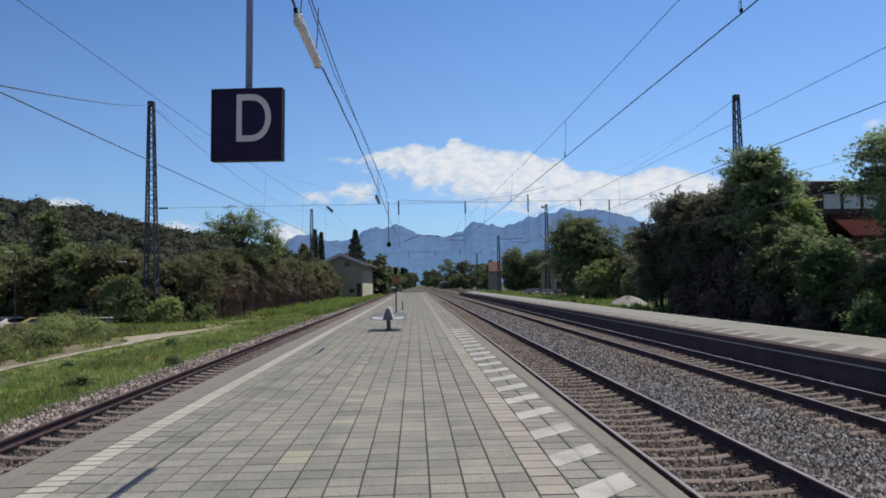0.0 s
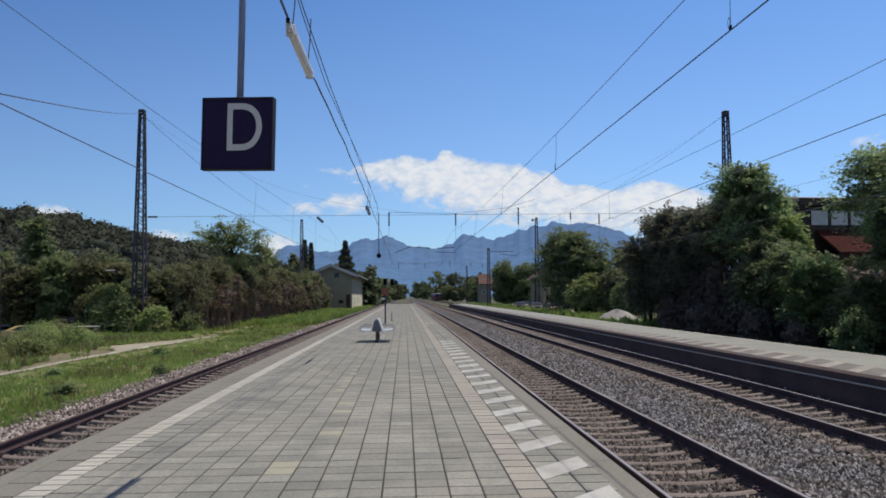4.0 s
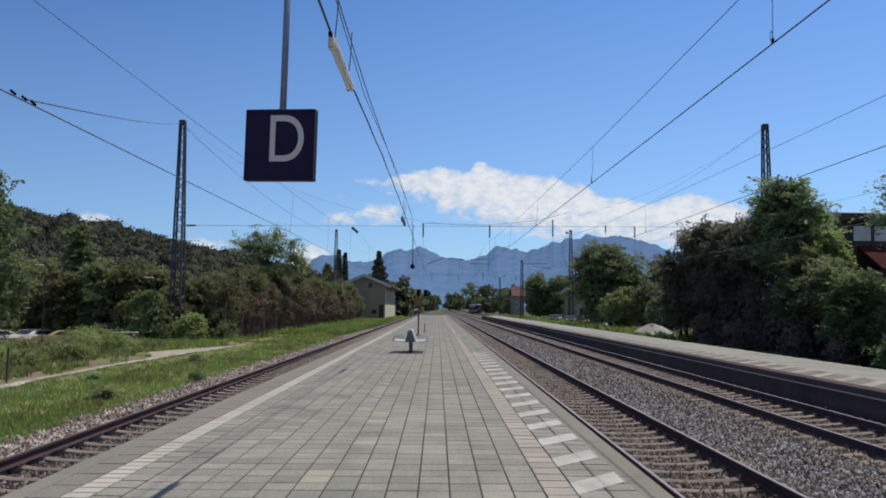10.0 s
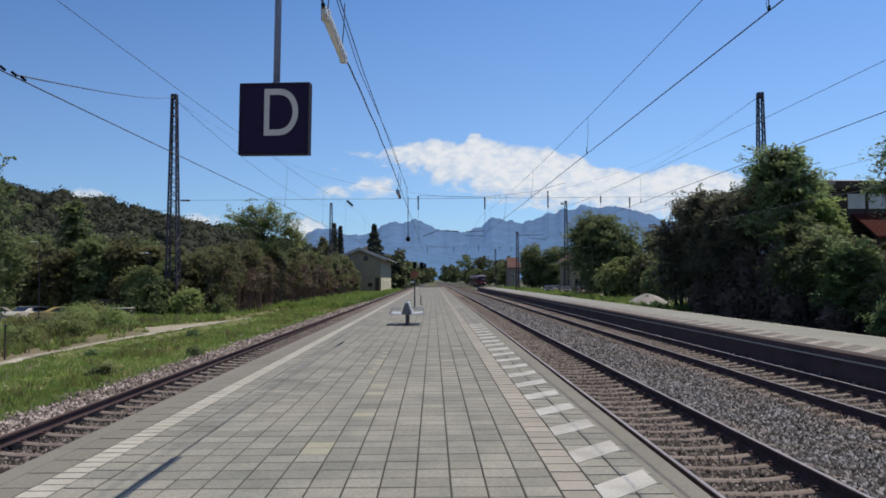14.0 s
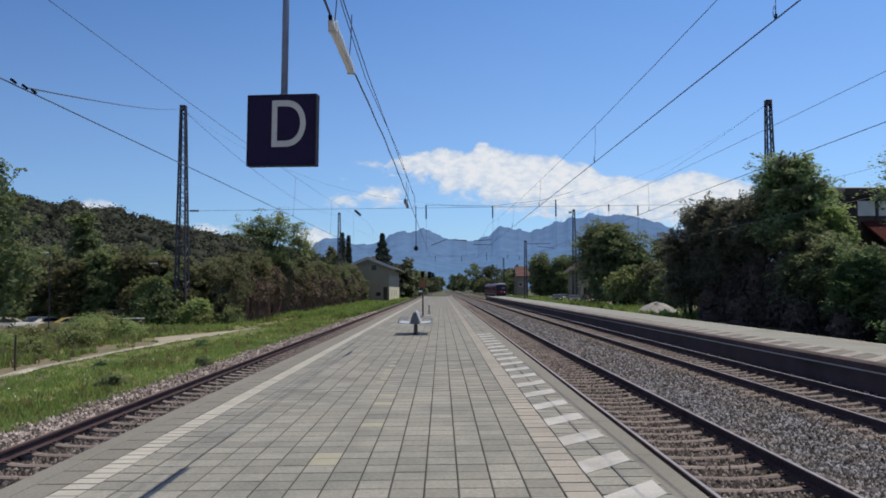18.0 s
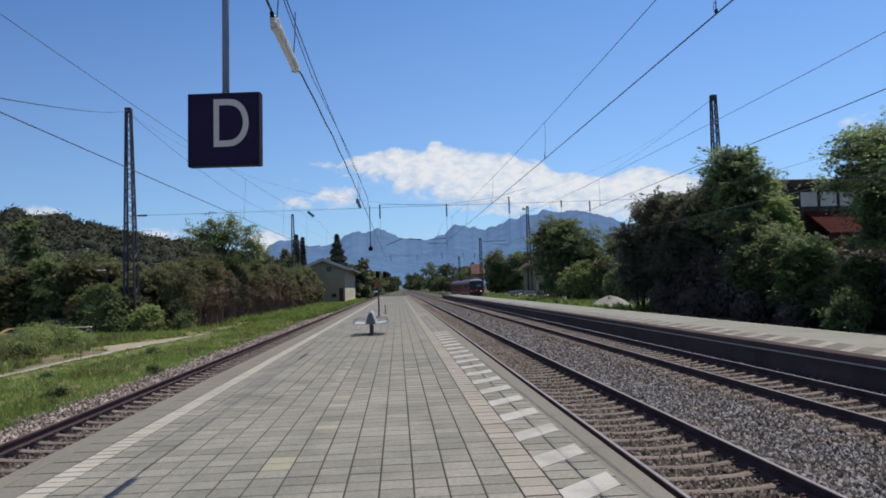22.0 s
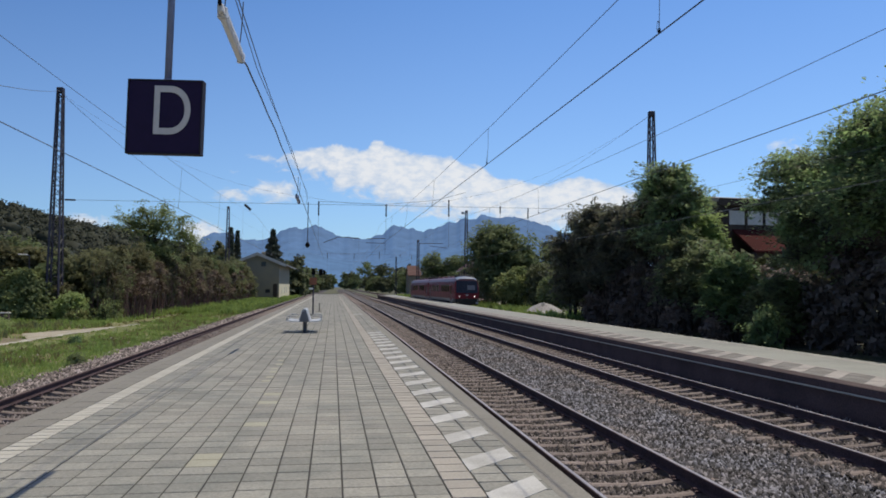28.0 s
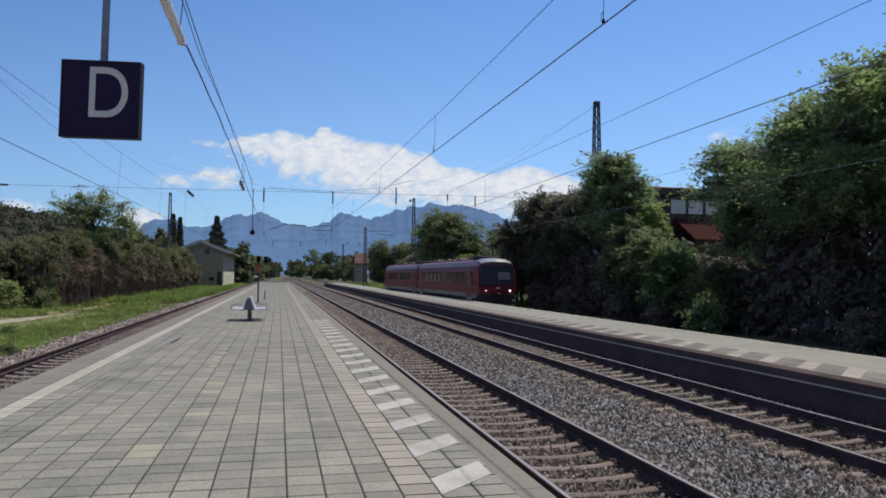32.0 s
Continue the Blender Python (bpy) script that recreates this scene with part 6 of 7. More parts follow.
wave = unit(n * 5, hr).reshape(n, 5, 3)
lump = 1 + 0.13 * np.cos(4.2 * np.einsum("vk,nwk->nvw", bv, wave) + hr.uniform(0, 6, (n, 1, 5))).sum(2)
crowns = pts[:, None] + (bv[None] * lump[:, :, None] * np.array((3.0, 3.0, 2.9)) + np.array((0, 0, 5.2))) * scale[:, None]
hill_me = bpy.data.meshes.new("forest_crowns")
hill_me.from_pydata(crowns.reshape(-1, 3).tolist(), [], (bf[None] + np.arange(n)[:, None, None] * len(bv)).reshape(-1, 3).tolist())
hill_me.shade_smooth()
forest = tagged(part("forest", hill_me, M_HILL), "dense dark green forest on the hillside", "forest", kind="stuff")
k, q = hr.integers(0, n, 250000), hr.choice(np.flatnonzero(bv[:, 2] > -0.35), 250000)
way = bv[q] + hr.normal(size=(len(k), 3)) * 0.22
way /= np.linalg.norm(way, axis=1, keepdims=True)
centres = pts[k] + (way * lump[k, q][:, None] * hr.uniform(0.95, 1.1, (len(k), 1)) * np.array((3.5, 3.5, 3.3)) + np.array((0, 0, 5.2))) * scale[k]
tagged(part("foliage", cloud_mesh("foliage", leaf_quads(centres, 0.85, hr, 0.2, 1.2, way * 0.9, 0.9)), M_HILL, forest), kind="stuff")

# ---- houses ----
def window(parent, x, y, z, w, h, axis, frame_mat=None, out=-1):
    """A framed pane set on a wall that faces along axis ("y" or "x"), out to the given side."""
    fm = frame_mat or M_WHITE
    g, p = Geo(), Geo()
    t = 0.07
    bars = [(-w / 2, w / 2, -h / 2, -h / 2 + t), (-w / 2, w / 2, h / 2 - t, h / 2), (-w / 2, -w / 2 + t, -h / 2 + t, h / 2 - t), (w / 2 - t, w / 2, -h / 2 + t, h / 2 - t), (-t / 2, t / 2, -h / 2 + t, h / 2 - t)]
    for a, b, c, d in bars:
        if axis == "y":
            g.box(x + a, x + b, min(y, y + out * 0.06), max(y, y + out * 0.06), z + c, z + d)
        else:
            g.box(min(x, x + out * 0.06), max(x, x + out * 0.06), y + a, y + b, z + c, z + d)
    if axis == "y":
        p.box(x - w / 2 + t, x + w / 2 - t, min(y, y + out * 0.02), max(y, y + out * 0.02), z - h / 2 + t, z + h / 2 - t)
    else:
        p.box(min(x, x + out * 0.02), max(x, x + out * 0.02), y - w / 2 + t, y + w / 2 - t, z - h / 2 + t, z + h / 2 - t)
    f = part("window", g, fm, parent)
    part("pane", p, M_PANE, f)
    return f


def gable_house(name, x0, x1, y0, y1, eave, ridge, wall, roof, label, over=0.6, z=GROUND_Z):
    """A house with its ridge along y; the gable faces the near side."""
    h = thing(name, pose(0, 0, z), label, "house")
    xm = (x0 + x1) / 2
    sec = [(x0, -0.2), (x1, -0.2), (x1, eave), (xm, ridge), (x0, eave)]
    part("wall", Geo().sweep(sec, y0, y1), wall, h)
    k = (ridge - eave) / (xm - x0)
    for s, xe in ((-1, x0), (1, x1)):
        xo = xe + s * over
        zo = eave - k * over
        sec = [(xm, ridge + 0.02), (xo, zo + 0.02), (xo, zo + 0.2), (xm, ridge + 0.22)]
        part("roof", Geo().sweep(sec, y0 - 0.7, y1 + 0.7), roof, h)
        part("gutter", Geo().tube([(xo + s * 0.05, y0 - 0.7, zo + 0.05), (xo + s * 0.05, y1 + 0.7, zo + 0.05)], 0.07, 6), M_GALV, h)
    return h


old = gable_house("railway_house", -22.3, -14.1, 152, 188, 7.15, 8.81, M_PLASTER, M_ROOFTILE, "old beige railway house with a wide-eaved grey roof", 1.3)
window(old, -17.06, 152, 6.8, 0.9, 0.9, "y", M_WOOD)
window(old, -16.2, 152, 1.6, 0.9, 0.7, "y", M_WOOD)
for y in (160, 168, 176):
    window(old, -14.04, y, 1.7, 1.0, 1.4, "x", M_WHITE, 1)
# bands added along the gable edge to stand for the sunlit roof slope
for sx in (-1, 1):
    tip = -18.2 + sx * 5.4
    part("verge_board", Geo().add([(x, y, z) for y in (151.2, 151.28) for x, z in ((-18.2, 8.45), (tip, 6.26), (tip, 6.85), (-18.2, 9.05))], [(0, 1, 2, 3), (7, 6, 5, 4), (0, 4, 5, 1), (1, 5, 6, 2), (2, 6, 7, 3), (3, 7, 4, 0)]), M_VERGE, old, "added pale band standing for the sunlit roof slope")
part("door", Geo().box(-15.2, -14.4, 151.93, 152.0, -0.1, 3.0), M_WOOD, old, "dark timber door")
# cream strip painted where sunlight reaches the lower wall
part("boarding", Geo().box(-14.1, -14.04, 152.1, 187.9, -0.1, 3.0), M_CREAM, old, "lower side wall, coloured cream for sunlight")
part("chimney", Geo().slab(-18.4, -17.7, 162, 162.8, 8.0, 9.6, 0.05), M_PLASTER, old)
red = thing("red_roofed_house", pose(19.0, 232, GROUND_Z), "small plastered house with a red tiled roof", "house")
part("wall", Geo().box(0, 3.4, 0, 8, -0.2, 6.2), M_PLASTER_DIM, red)
for s in (-1, 1):
    g = Geo()
    sec = [(4 + s * 4.6, 5.9), (4, 9.0), (4, 9.2), (4 + s * 4.6, 6.1)]
    g.add([(x, y, z) for x in (-0.3, 3.7) for y, z in sec], [(0, 1, 2, 3), (7, 6, 5, 4), (0, 4, 5, 1), (1, 5, 6, 2), (2, 6, 7, 3), (3, 7, 4, 0)])
    part("roof", g, M_ROOFRED, red)
for x in (0, 3.2):
    part("gable", Geo().add([(x + q, y, z) for q in (0, 0.2) for y, z in ((0.2, 6.1), (7.8, 6.1), (4, 8.85))], [(0, 1, 2), (5, 4, 3), (0, 3, 4, 1), (1, 4, 5, 2), (2, 5, 3, 0)]), M_PLASTER, red)
window(red, 1.2, 0, 3.6, 1.0, 1.2, "y")
white = gable_house("white_house", 22.0, 28.6, 142, 156, 6.2, 8.6, M_PLASTER, M_ROOFRED, "white plastered house half hidden by trees", 0.6)
for x in (23.0, 24.8):
    for z in (2.0, 4.7):
        window(white, x, 142, z, 1.0, 1.3, "y", M_WOOD)


def chalet():
    """The big house behind the trees: a dark upper storey with pale panels above a long red roof."""
    h = thing("timber_house", pose(31.3, 62, GROUND_Z, 0, 0, 4), "timbered house with pale wall panels and a red lower roof", "house")
    part("wall", Geo().box(-1.4, 10, 0, 10, -0.2, 9.9), M_WOOD, h)
    for i in range(5):
        part("panel", Geo().box(-1.3 + i * 1.75, 0.15 + i * 1.75, -0.05, 0.0, 8.2, 9.4), M_PLASTER_W, h, "pale plaster panel")
        part("post", Geo().box(0.2 + i * 1.75, 0.4 + i * 1.75, -0.10, 0.0, 7.6, 9.9), M_WOOD, h)
    sec = [(-3.2, 5.6), (0.0, 7.6), (0.0, 7.8), (-3.2, 5.8)]
    g = Geo()
    g.add([(x, y, z) for x in (-1.0, 11) for y, z in sec], [(0, 1, 2, 3), (7, 6, 5, 4), (0, 4, 5, 1), (1, 5, 6, 2), (2, 6, 7, 3), (3, 7, 4, 0)])
    part("lower_roof", g, M_ROOFDULL, h, "dull red metal roof")
    part("porch_wall", Geo().box(-0.6, 10.4, -2.8, -0.2, -0.2, 5.7), M_WOOD, h)
    g = Geo()
    sec = [(-0.5, 10.1), (5.0, 10.9), (11.6, 10.0), (11.6, 10.25), (5.0, 11.2), (-0.5, 10.4)]
    g.add([(x, y, z) for x in (-2.6, 11.0) for y, z in sec], [(0, 1, 2, 3, 4, 5), (11, 10, 9, 8, 7, 6)] + [(i, i + 6, (i + 1) % 6 + 6, (i + 1) % 6) for i in range(6)])
    part("roof", g, M_ROOFTILE, h, "dark grey overhanging roof")
    part("fascia", Geo().box(-2.6, 11, -0.54, -0.5, 9.8, 10.4), M_WOOD, h)
    return h


chalet()
br = thing("line_bracket", pose(13.6, 158, 11.3), "dark steel cantilever bracket at a mast top", "bracket")
part("arm", Geo().tube([(0.1, 0, 0), (5.2, 0, 0.05)], 0.07, 6), M_STEEL, br)
part("strut", Geo().tube([(2.4, 0, 0), (2.4, 0, -0.5), (6.0, 0, -0.9)], 0.05, 6), M_STEEL, br)
gable_house("village_house", -59, -51.6, 92, 104, 3.2, 5.2, M_PLASTER_W, M_ROOFRED, "pale village house behind the trees")
gable_house("village_house", -50, -42, 126, 138, 4.0, 6.4, M_PLASTER_W, M_ROOFTILE, "low pale house with a light grey roof behind the trees")

garden_wall = thing("low_wall", pose(-25.2, 52, GROUND_Z), "low dark garden wall with a pale coping", "wall")
part("body", Geo().slab(-1.2, 1.3, -0.12, 0.12, -0.3, 0.73, 0.02), M_KERB_DARK, garden_wall)
part("coping", Geo().slab(-1.25, 1.35, -0.17, 0.17, 0.73, 0.79, 0.015), M_PLASTER_W, garden_wall)


def street_lamp(x, y, top):
    z = ground_height(x, y)
    s = thing("street_lamp", pose(x, y, z), "grey street lamp with a flat white head", "street lamp", "street lamps")
    part("pole", Geo().tube([(0, 0, -0.1), (0, 0, 1.2), (0, 0, top - z)], [0.05, 0.04, 0.028], 8), M_STEEL, s)
    part("arm", Geo().tube([(0, 0, top - z - 0.04), (-0.25, 0, top - z)], 0.03, 6), M_POLE, s)
    part("lamp_head", Geo().slab(-0.75, -0.15, -0.1, 0.1, top - z - 0.01, top - z + 0.05, 0.02), M_WHITE, s, "flat white lamp head")


street_lamp(-32.75, 57, 5.15)
street_lamp(-25.2, 58.5, 4.35)


# ---- parked cars ----
def parked_car(x, y, turn, color, label, tall=1.45):
    c = thing("parked_car", pose(x, y, ground_height(x, y), 0, 0, turn), label, "car", "parked cars")
    paint = material("car_paint", color, 0.3, vary=0.03, scale=1, fine=10, bump=0, spec=0.6, pick="local")
    W = 1.75
    prof = [(-2.1, 0.35), (-2.12, 0.75), (-1.95, 0.92), (-1.0, 1.0), (-0.35, tall - 0.06), (0.2, tall), (1.2, tall - 0.05), (1.9, 1.02), (2.1, 0.9), (2.14, 0.45), (2.0, 0.28), (-1.9, 0.28)]
    g = Geo()
    n = len(prof)
    v = []
    for yy in (-W / 2, W / 2):
        for px, pz in prof:
            k = 0.16 if pz > 1.05 else 0.0
            v.append((px, yy + (k if yy < 0 else -k), pz))
    f = [tuple(range(n)), tuple(range(2 * n - 1, n - 1, -1))] + [(i, n + i, n + (i + 1) % n, (i + 1) % n) for i in range(n)]
    g.add(v, f)
    part("body", g, paint, c)
    for s in (-1, 1):
        yy = s * (W / 2 - 0.06)
        q = [(-0.8, yy + s * 0.02, 1.02), (1.55, yy + s * 0.02, 1.02), (1.15, yy - s * 0.07, tall - 0.12), (-0.3, yy - s * 0.07, tall - 0.12)]
        part("side_window", Geo().add(q + [(a, b + s * 0.015, d) for a, b, d in q], [(0, 1, 2, 3), (7, 6, 5, 4), (0, 4, 5, 1), (1, 5, 6, 2), (2, 6, 7, 3), (3, 7, 4, 0)]), M_PANE, c)
        for px in (-1.3, 1.35):
            w = part("wheel", Geo().tube([(px, s * (W / 2 - 0.2), 0.32), (px, s * (W / 2 + 0.01), 0.32)], 0.32, 16), M_BLACK, c)
            part("rim", Geo().tube([(px, s * (W / 2), 0.32), (px, s * (W / 2 + 0.03), 0.32)], 0.2, 12), M_GALV, w)
    part("windscreen", Geo().add([(-0.95, -0.66, 1.03), (-0.95, 0.66, 1.03), (-0.4, 0.6, tall - 0.08), (-0.4, -0.6, tall - 0.08), (-0.97, -0.66, 1.05), (-0.97, 0.66, 1.05), (-0.42, 0.6, tall - 0.06), (-0.42, -0.6, tall - 0.06)],
         [(0, 1, 2, 3), (7, 6, 5, 4), (0, 4, 5, 1), (1, 5, 6, 2), (2, 6, 7, 3), (3, 7, 4, 0)]), M_PANE, c)
    for s in (-1, 1):
        part("headlight", Geo().soft(-2.15, -2.05, s * 0.62 - 0.16, s * 0.62 + 0.16, 0.66, 0.8, 0.02), M_WHITE, c)
    return c


parked_car(-32.6, 60, 12, (0.7, 0.52, 0.2), "yellow parked car behind the bushes", 1.4)
parked_car(-35.6, 61, 70, (0.7, 0.7, 0.7), "white parked car behind the bushes", 1.4)
parked_car(-28.6, 59.6, 75, (0.03, 0.045, 0.09), "dark blue parked van behind a low wall", 1.85)
parked_car(-38.6, 60.0, 60, (0.5, 0.5, 0.52), "silver parked car behind the bushes", 1.4)
for i, (x, y) in enumerate([(16.4, 134), (17.6, 124), (18.6, 114.5), (19.4, 145)]):
    parked_car(x, y, 80 + 4 * i, [(0.02, 0.02, 0.025), (0.03, 0.03, 0.04), (0.10, 0.015, 0.02), (0.04, 0.04, 0.045)][i], ["black", "dark grey", "dark red", "dark"][i] + " parked car on the gravel yard")
yard = Geo().box(14.2, 24, 108, 150, GROUND_Z - 0.02, GROUND_Z + 0.03)
tagged(part("yard", yard, M_PATH), "pale gravel car yard", "yard", kind="structure")

# ---- the railcar ----
TX = TRACKS["three"]


def railcar():
    t = thing("red_railcar", pose(TX, 376, 0), "red two-car diesel railcar with dark cab windows, headlights lit", "train")
    L = 23.3
    for i in range(2):
        y0 = i * (L + 0.55)
        y1 = y0 + L
        a, b = (1.0, 0.0) if i == 0 else (0.0, 1.0)
        body = Geo()
        low = [(-1.40, 0.98), (-1.435, 1.6), (-1.40, 2.55), (-1.33, 2.95), (1.33, 2.95), (1.40, 2.55), (1.435, 1.6), (1.40, 0.98)]
        cab0, cab1 = y0 + 1.0 * a, y1 - 1.0 * b
        body.sweep(low, cab0, cab1)
        car = part("car_body", body, M_RED, t, "traffic-red car body")
        # tapered cab end
        def cab(yb, yf, nm):
            g = Geo()
            rows = [(yb, 1.0, 0.0), ((yb + yf) / 2, 0.995, 0.0), (yf, 0.965, 0.0)]
            for yy, k, _ in rows:
                g.v += [(x * k, yy + (0.34 if yf < yb else -0.34) * max(0, z - 1.7) / 1.3 * (yy == yf), z) for x, z in low]
            n = len(low)
            for q in range(2):
                for m in range(n):
                    g.f.append((q * n + m, q * n + (m + 1) % n, (q + 1) * n + (m + 1) % n, (q + 1) * n + m))
            g.f += [tuple(range(n)), tuple(2 * n + m for m in range(n))[::-1]]
            return part(nm, g, M_RED, car, "red cab front")
        front = cab(cab0, y0, "cab_front") if a else cab(cab1, y1, "cab_front")
        roof = [(-1.33, 2.955), (-1.17, 3.28), (-0.8, 3.46), (0, 3.53), (0.8, 3.46), (1.17, 3.28), (1.33, 2.955)]
        part("roof", Geo().sweep(roof, cab0 + 0.75 * a, cab1 - 0.75 * b), M_ROOFGREY, car, "dull grey-red roof")
        for u in range(4):
            yy = y0 + 4 + u * 4.6
            part("roof_unit", Geo().soft(-0.6, 0.6, yy, yy + 1.9, 3.5, 3.66, 0.04), M_ROOFGREY, car)
        band = [(-1.37, 0.62), (-1.445, 0.72), (-1.45, 0.985), (1.45, 0.985), (1.445, 0.72), (1.37, 0.62)]
        part("lower_band", Geo().sweep(band, cab0 - 0.3 * a, cab1 + 0.3 * b), M_GREYBAND, car, "light grey lower band")
        # windows along both sides
        ys = [y0 + 4.1 + 1.72 * q for q in range(9)]
        for s in (-1, 1):
            for q, yy in enumerate(ys):
                if q == 4:
                    continue
                g = Geo().add([(s * 1.425, yy, 1.75), (s * 1.425, yy + 1.3, 1.75), (s * 1.402, yy + 1.3, 2.55), (s * 1.402, yy, 2.55), (s * 1.446, yy, 1.75), (s * 1.446, yy + 1.3, 1.75), (s * 1.418, yy + 1.3, 2.55), (s * 1.418, yy, 2.55)],
                              [(0, 1, 2, 3), (7, 6, 5, 4), (0, 4, 5, 1), (1, 5, 6, 2), (2, 6, 7, 3), (3, 7, 4, 0)])
                w = part("window", g, M_SIDEGLASS, car, "dark tinted window")
                if s < 0 and i == 0 and q > 4:
                    blind = Geo().box(-1.449, -1.444, yy + 0.2, yy + 0.6, 1.78, 2.4)
                    part("blind", blind, M_BLIND, car, "cream window blind")
            for yy in (y0 + 2.0 * a + 1.2 * b, y1 - 2.6):
                d = part("door", Geo().box(min(s * 1.425, s * 1.455), max(s * 1.425, s * 1.455), yy, yy + 1.2, 0.75, 2.6), M_RED, car, "red folding door")
                part("door_window", Geo().box(min(s * 1.45, s * 1.46), max(s * 1.45, s * 1.46), yy + 0.2, yy + 1.0, 1.5, 2.45), M_SIDEGLASS, car)
                part("handrail", Geo().box(min(s * 1.455, s * 1.475), max(s * 1.455, s * 1.475), yy - 0.16, yy - 0.04, 0.75, 2.3), M_GREYBAND, car)
        for s in (-1, 1):
            for yy in (y0 + 1.7 * a + 0.9 * b, y1 - 2.9):
                part("step_panel", Geo().soft(min(s * 1.2, s * 1.452), max(s * 1.2, s * 1.452), yy, yy + 1.8, 0.36, 0.72, 0.03), M_GREYBAND, car, "grey step panel under the door")
        part("exhaust_box", Geo().soft(-0.9, 0.9, y0 + 2.2, y0 + 3.5, 3.42, 3.72, 0.05), M_UNDER, car, "dark roof exhaust box")
        for px, py, pz in ((-0.5, 2.5, 4.0), (-0.1, 3.1, 3.92), (0.4, 2.7, 4.05)):
            part("exhaust_pipe", Geo().tube([(px, y0 + py, 3.68), (px, y0 + py, pz - 0.08), (px, y0 + py + 0.08, pz)], 0.07, 8), M_UNDER, car)
        part("underframe", Geo().soft(-1.15, 1.15, y0 + 1.2, y1 - 1.2, 0.35, 0.62, 0.04), M_UNDER, car, "black underframe")
        for u in range(3):
            part("equipment_box", Geo().soft(-1.25, 1.25, y0 + 6.5 + u * 3.3, y0 + 8.9 + u * 3.3, 0.22, 0.6, 0.05), M_UNDER, car)
        for yb in (y0 + 3.4, y1 - 3.4):
            part("bogie", Geo().soft(-1.05, 1.05, yb - 1.6, yb + 1.6, 0.25, 0.55, 0.05), M_UNDER, car)
            for w in (-0.95, 0.95):
                for s in (-0.75, 0.75):
                    part("wheel", Geo().tube([(s - 0.06, yb + w, 0.40), (s + 0.06, yb + w, 0.40)], 0.40, 20), M_UNDER, car)
        yf = y0 if a else y1
        o = -1 if a else 1
        # cab glass, roof cap, lights, buffers
        g = Geo()
        base = [(-1.27, 1.62), (1.27, 1.62), (1.21, 3.02), (-1.21, 3.02)]
        for dy in (0.012, 0.04):
            g.v += [(x, yf + o * dy - o * 0.34 * max(0, z - 1.7) / 1.3, z) for x, z in base]
        g.f += [(0, 1, 2, 3), (7, 6, 5, 4), (0, 4, 5, 1), (1, 5, 6, 2), (2, 6, 7, 3), (3, 7, 4, 0)]
        part("windscreen", g, M_SCREEN, car, "dark wraparound windscreen")
        if a:
            part("sun_blind", Geo().add([(0.05, yf - 0.045 + 0.34 * 0.25, 2.0), (0.95, yf - 0.045 + 0.34 * 0.25, 2.0), (0.92, yf - 0.045 + 0.34 * 0.62, 2.52), (0.05, yf - 0.045 + 0.34 * 0.62, 2.52), (0.05, yf - 0.04 + 0.34 * 0.25, 1.99), (0.95, yf - 0.04 + 0.34 * 0.25, 1.99), (0.92, yf - 0.04 + 0.34 * 0.62, 2.51), (0.05, yf - 0.04 + 0.34 * 0.62, 2.51)],
                 [(0, 1, 2, 3), (7, 6, 5, 4), (0, 4, 5, 1), (1, 5, 6, 2), (2, 6, 7, 3), (3, 7, 4, 0)]), M_BLINDGREY, car, "grey blind behind the glass")
        for s in (-1, 1):
            sw = [(s * 1.39, yf - o * 0.35, 1.66), (s * 1.42, yf - o * 1.15, 1.66), (s * 1.36, yf - o * 1.2, 2.75), (s * 1.30, yf - o * 0.72, 2.75)]
            part("cab_side_window", Geo().add(sw + [(x + s * 0.03, y, z) for x, y, z in sw], [(0, 1, 2, 3), (7, 6, 5, 4), (0, 4, 5, 1), (1, 5, 6, 2), (2, 6, 7, 3), (3, 7, 4, 0)]), M_GLASS, car)
        cap = Geo()
        rows = [(yf - o * 1.75, 1.0, 3.535), (yf - o * 1.2, 1.0, 3.54), (yf - o * 0.7, 0.99, 3.47), (yf - o * 0.4, 0.96, 3.25)]
        for yy, k, zt in rows:
            cap.v += [(x * k * 1.005, yy, 2.93 + (z - 2.93) * (zt - 2.93) / 0.6) for x, z in roof]
        n = len(roof)
        for q in range(3):
            for m in range(n):
                cap.f.append((q * n + m, q * n + (m + 1) % n, (q + 1) * n + (m + 1) % n, (q + 1) * n + m))
        cap.f += [tuple(range(n)), tuple(3 * n + m for m in range(n))[::-1]]
        part("roof_cap", cap, M_ROOFGREY, car, "rounded roof end over the cab", smooth=False)
        fairing = Geo()
        for yy, k, zt in rows:
            for dz in (0.0, 0.03):
                fairing.v += [(x * k * 1.005, yy + o * dz * 0.5, 2.93 + dz + (z - 2.93) * (zt - 2.93) / 0.6) for x, z in roof[1:-1]]
        for q in range(3):
            for m in range(4):
                u, v = q * 10 + m, (q + 1) * 10 + m
                fairing.f += [(u + 5, u + 6, v + 6, v + 5), (v, v + 1, u + 1, u)]
            u, v = q * 10, (q + 1) * 10
            fairing.f += [(u, u + 5, v + 5, v), (u + 4, v + 4, v + 9, u + 9)]
        for m in range(4):
            fairing.f += [(m, m + 1, m + 6, m + 5), (30 + m, 35 + m, 36 + m, 31 + m)]
        part("roof_fairing", fairing, M_WHITECAP if a else M_ROOFGREY, car, "pale roof fairing over the cab")
        for s in (-1, 1):
            lm = M_HEAD if s > 0 else M_TAILDIM
            part("headlight", Geo().tube([(s * 0.88, yf + o * 0.02, 1.22), (s * 0.88, yf + o * 0.08, 1.22)], 0.06 if s > 0 else 0.045, 12), lm if a else M_BLACK, car, "lit round headlight")
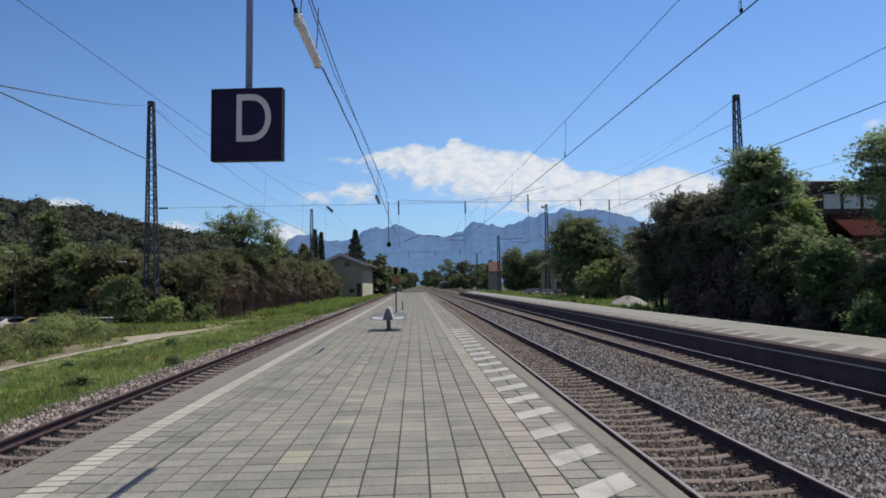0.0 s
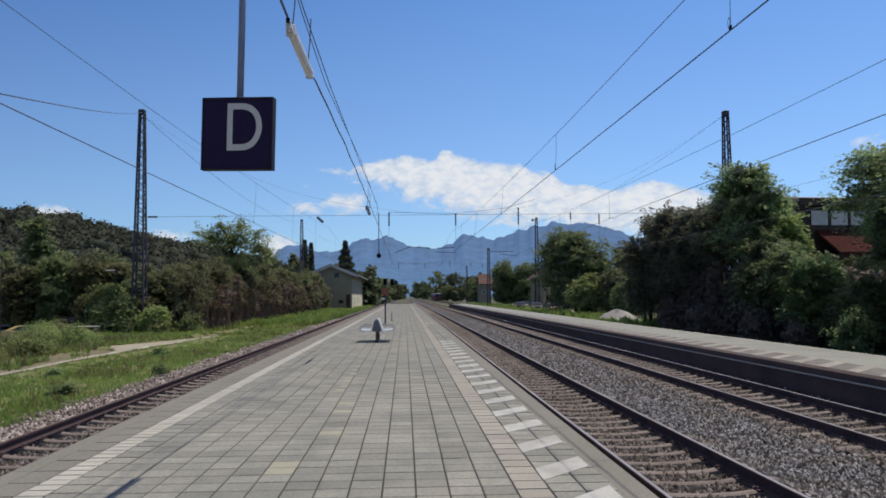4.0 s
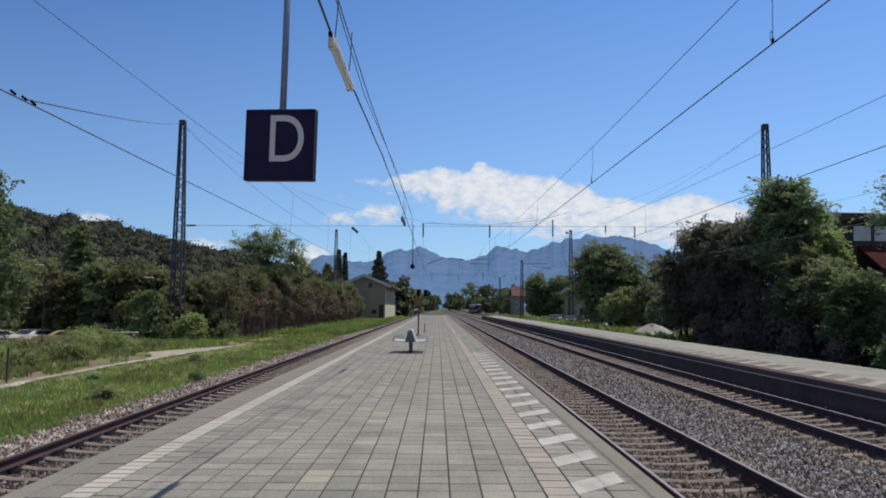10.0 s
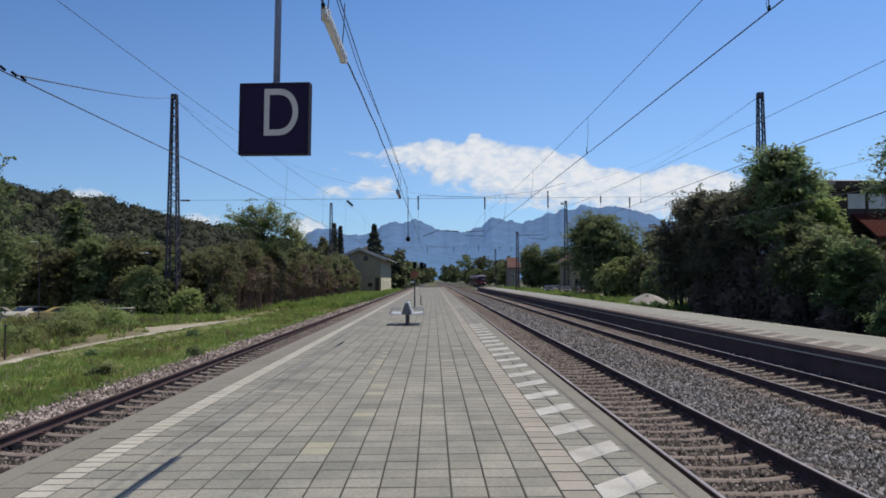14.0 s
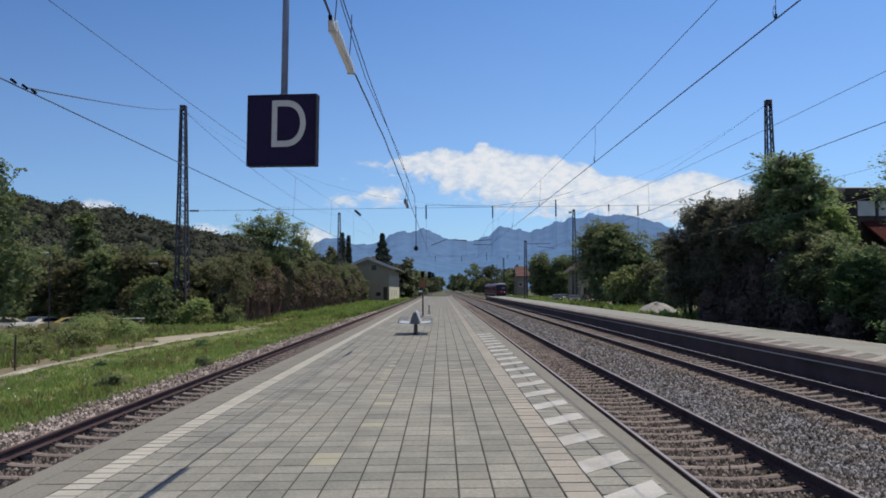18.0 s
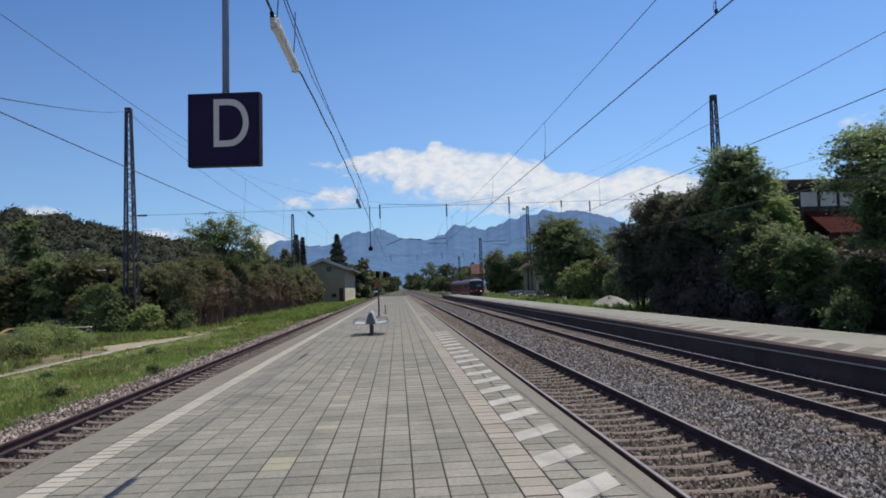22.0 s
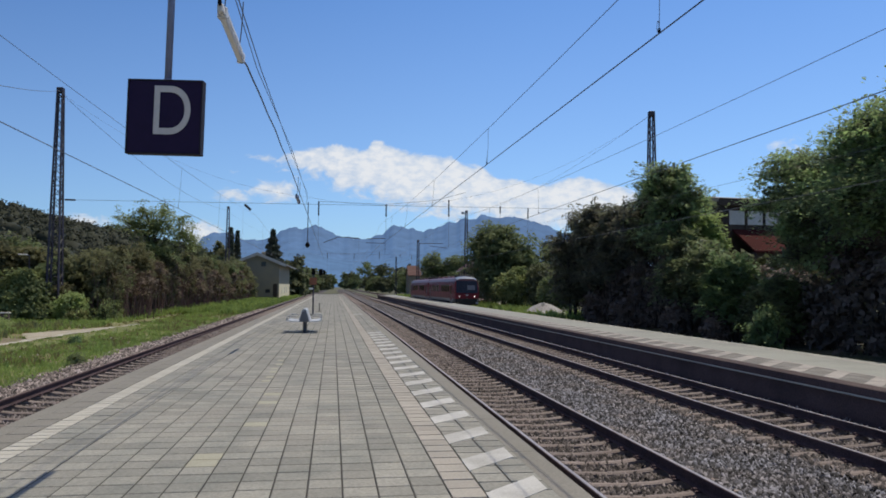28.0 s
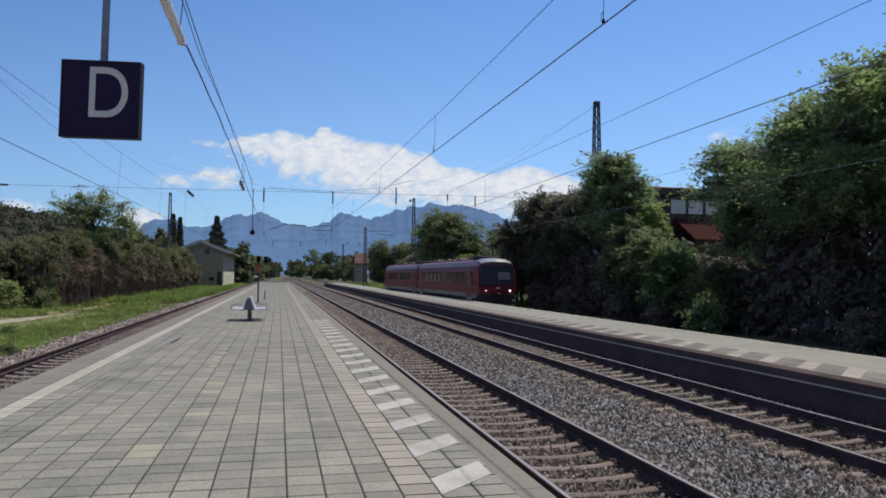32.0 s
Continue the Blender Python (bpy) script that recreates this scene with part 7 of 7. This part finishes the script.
            part("buffer", Geo().tube([(s * 0.88, yf + o * 0.0, 0.82), (s * 0.88, yf + o * 0.38, 0.82), (s * 0.88, yf + o * 0.40, 0.82), (s * 0.88, yf + o * 0.44, 0.82)], [0.1, 0.1, 0.22, 0.2], 12), M_UNDER, car)
        part("hose_cover", Geo().soft(1.0, 1.3, min(yf, yf + o * 0.16), max(yf, yf + o * 0.16), 0.42, 0.62, 0.03), M_WHITECAP if a else M_UNDER, car, "pale corner fitting")
        part("lamp_bracket", Geo().soft(1.1, 1.32, min(yf, yf + o * 0.12), max(yf, yf + o * 0.12), 0.74, 0.9, 0.03), M_GREYBAND if a else M_UNDER, car)
        part("front_skirt", Geo().soft(-1.28, 1.28, min(yf + o * 0.02, yf - o * 0.9), max(yf + o * 0.02, yf - o * 0.9), 0.28, 1.0, 0.06), M_UNDER, car, "black front skirt")
        part("coupler", Geo().soft(-0.12, 0.12, min(yf, yf + o * 0.4), max(yf, yf + o * 0.4), 0.85, 1.05, 0.03), M_UNDER, car)
        part("front_badge", Geo().soft(-0.14, 0.14, min(yf + o * 0.02, yf + o * 0.05), max(yf + o * 0.02, yf + o * 0.05), 1.34, 1.46, 0.005), M_LETTER, car, "small pale emblem")
    part("gangway", Geo().soft(-0.75, 0.75, L - 0.02, L + 0.57, 0.7, 3.0, 0.08), M_UNDER, t, "black folding gangway")
    return t


train = railcar()

# ---- paving, piece by piece ----
TP, TL = 0.2958, 0.303
X_TACT = -2.7195
cols = [X_TACT - TP * (i + 1) for i in range(13)]


def tile_mesh(name, w, l, mat):
    me = Geo().slab(0.007, w - 0.007, 0.012, l - 0.012, -0.03, 0.0, 0.005).mesh(name)
    me.materials.append(mat)
    return me


TILE = tile_mesh("paving_tile", TP, TL, M_TILE)
PALE = tile_mesh("paving_tile", TP, TL, M_PALE)
tr = random.Random(5)
for j in range(25):
    for x in cols:
        pale = (cols.index(x), j) in ((7, 7), (7, 8), (6, 14), (6, 20), (6, 23))
        part("paving_tile", PALE if pale else TILE, M_TILE, platform_one, at=pose(x, 5.525 + j * TL, P_Z - tr.random() * 0.003))
HALF = tile_mesh("paving_tile", TP * 0.52, TL, M_PALE)
for y in (14.2, 14.8, 15.7, 16.3, 17.2, 18.1, 20.5):
    part("paving_tile", HALF, M_PALE, platform_one, "half-width pale replacement paver", at=pose(cols[7] + TP * 0.46 + 0.02 * math.sin(y * 3), y, P_Z + 0.003))
LINE_X0 = -7.10
lw = 0.265


def joined(name, x0, w, ya, yb, l, mat, label, seed):
    q = Geo()
    rr = random.Random(seed)
    y = ya
    while y < yb:
        for xx in (x0 if isinstance(x0, list) else [x0]):
            dz = P_Z - rr.random() * 0.003
            n = len(q.v)
            q.v += [(xx + 0.007, y + 0.011, dz - 0.02), (xx + w - 0.007, y + 0.011, dz - 0.02), (xx + w - 0.007, y + l - 0.011, dz - 0.02), (xx + 0.007, y + l - 0.011, dz - 0.02),
                    (xx + 0.009, y + 0.013, dz), (xx + w - 0.009, y + 0.013, dz), (xx + w - 0.009, y + l - 0.013, dz), (xx + 0.009, y + l - 0.013, dz)]
            q.f += [(n + 4, n + 5, n + 6, n + 7)] + [(n + a, n + b, n + 4 + b, n + 4 + a) for a, b in ((0, 1), (1, 2), (2, 3), (3, 0))]
        y += l
    return tagged(part(name, q, mat, platform_one, label), kind="stuff")


joined("paving_rows", cols, TP, 5.525 + 25 * TL, 170, TL, M_TILE, "grey concrete paving further along", 1)
joined("paving_rows", cols, TP, 5.525 - 58 * TL, 5.52, TL, M_TILE, "grey concrete paving", 2)
left_gap = cols[-1] - (LINE_X0 + lw)
joined("paving_rows", [LINE_X0 + lw], left_gap, -12, 170, TL, M_TILE, "narrow grey paving beside the white line", 3)
joined("white_line_paving", [LINE_X0], lw, -12, 170, 0.2, M_LINE, "pale line of paving along the edge", 4)
joined("paving_rows", [P1_L + 0.225], LINE_X0 - P1_L - 0.225, -12, 170, 0.5, M_KERB, "edge paving", 5)
joined("guide_paving", [X_TACT], 0.30, -12, 170, 0.30, M_TACT, "beige ribbed guide paving", 6)
joined("paving_rows", [X_TACT + 0.30, X_TACT + 0.60], 0.30, -12, 170, TL, M_TILE, "grey paving beside the edge", 7)
BAR = Geo().add([(x, y, z) for z in (-0.004, 0.004) for x, y in ((0, 0), (0.55, 0.55), (0.55, 1.01), (0, 0.47))], [(3, 2, 1, 0), (4, 5, 6, 7), (0, 1, 5, 4), (1, 2, 6, 5), (2, 3, 7, 6), (3, 0, 4, 7)]).mesh("safety_bar")
for y in [4.69 + i * 1.25 for i in range(-12, 20)] + [48.1]:
    part("safety_bar", BAR, M_BAR, platform_one, at=pose(-2.42, y, P_Z + 0.002))


# ---- what moves ----
RUN = [(0, 387.8), (2, 366.7), (5, 334.9), (8, 304.7), (11, 273.9), (13, 251.3), (16, 217.5), (19, 182.8), (21, 159.0), (23, 136.9), (25, 115.2), (27.5, 91.2), (28.5, 82.1), (29.5, 72.9), (30.5, 64.5), (31.5, 56.3), (32, 52.4)]


def motions():
    walk(train, [(t, pose(TX, y, 0, 0, 0, 0.4)) for t, y in RUN])


motions()
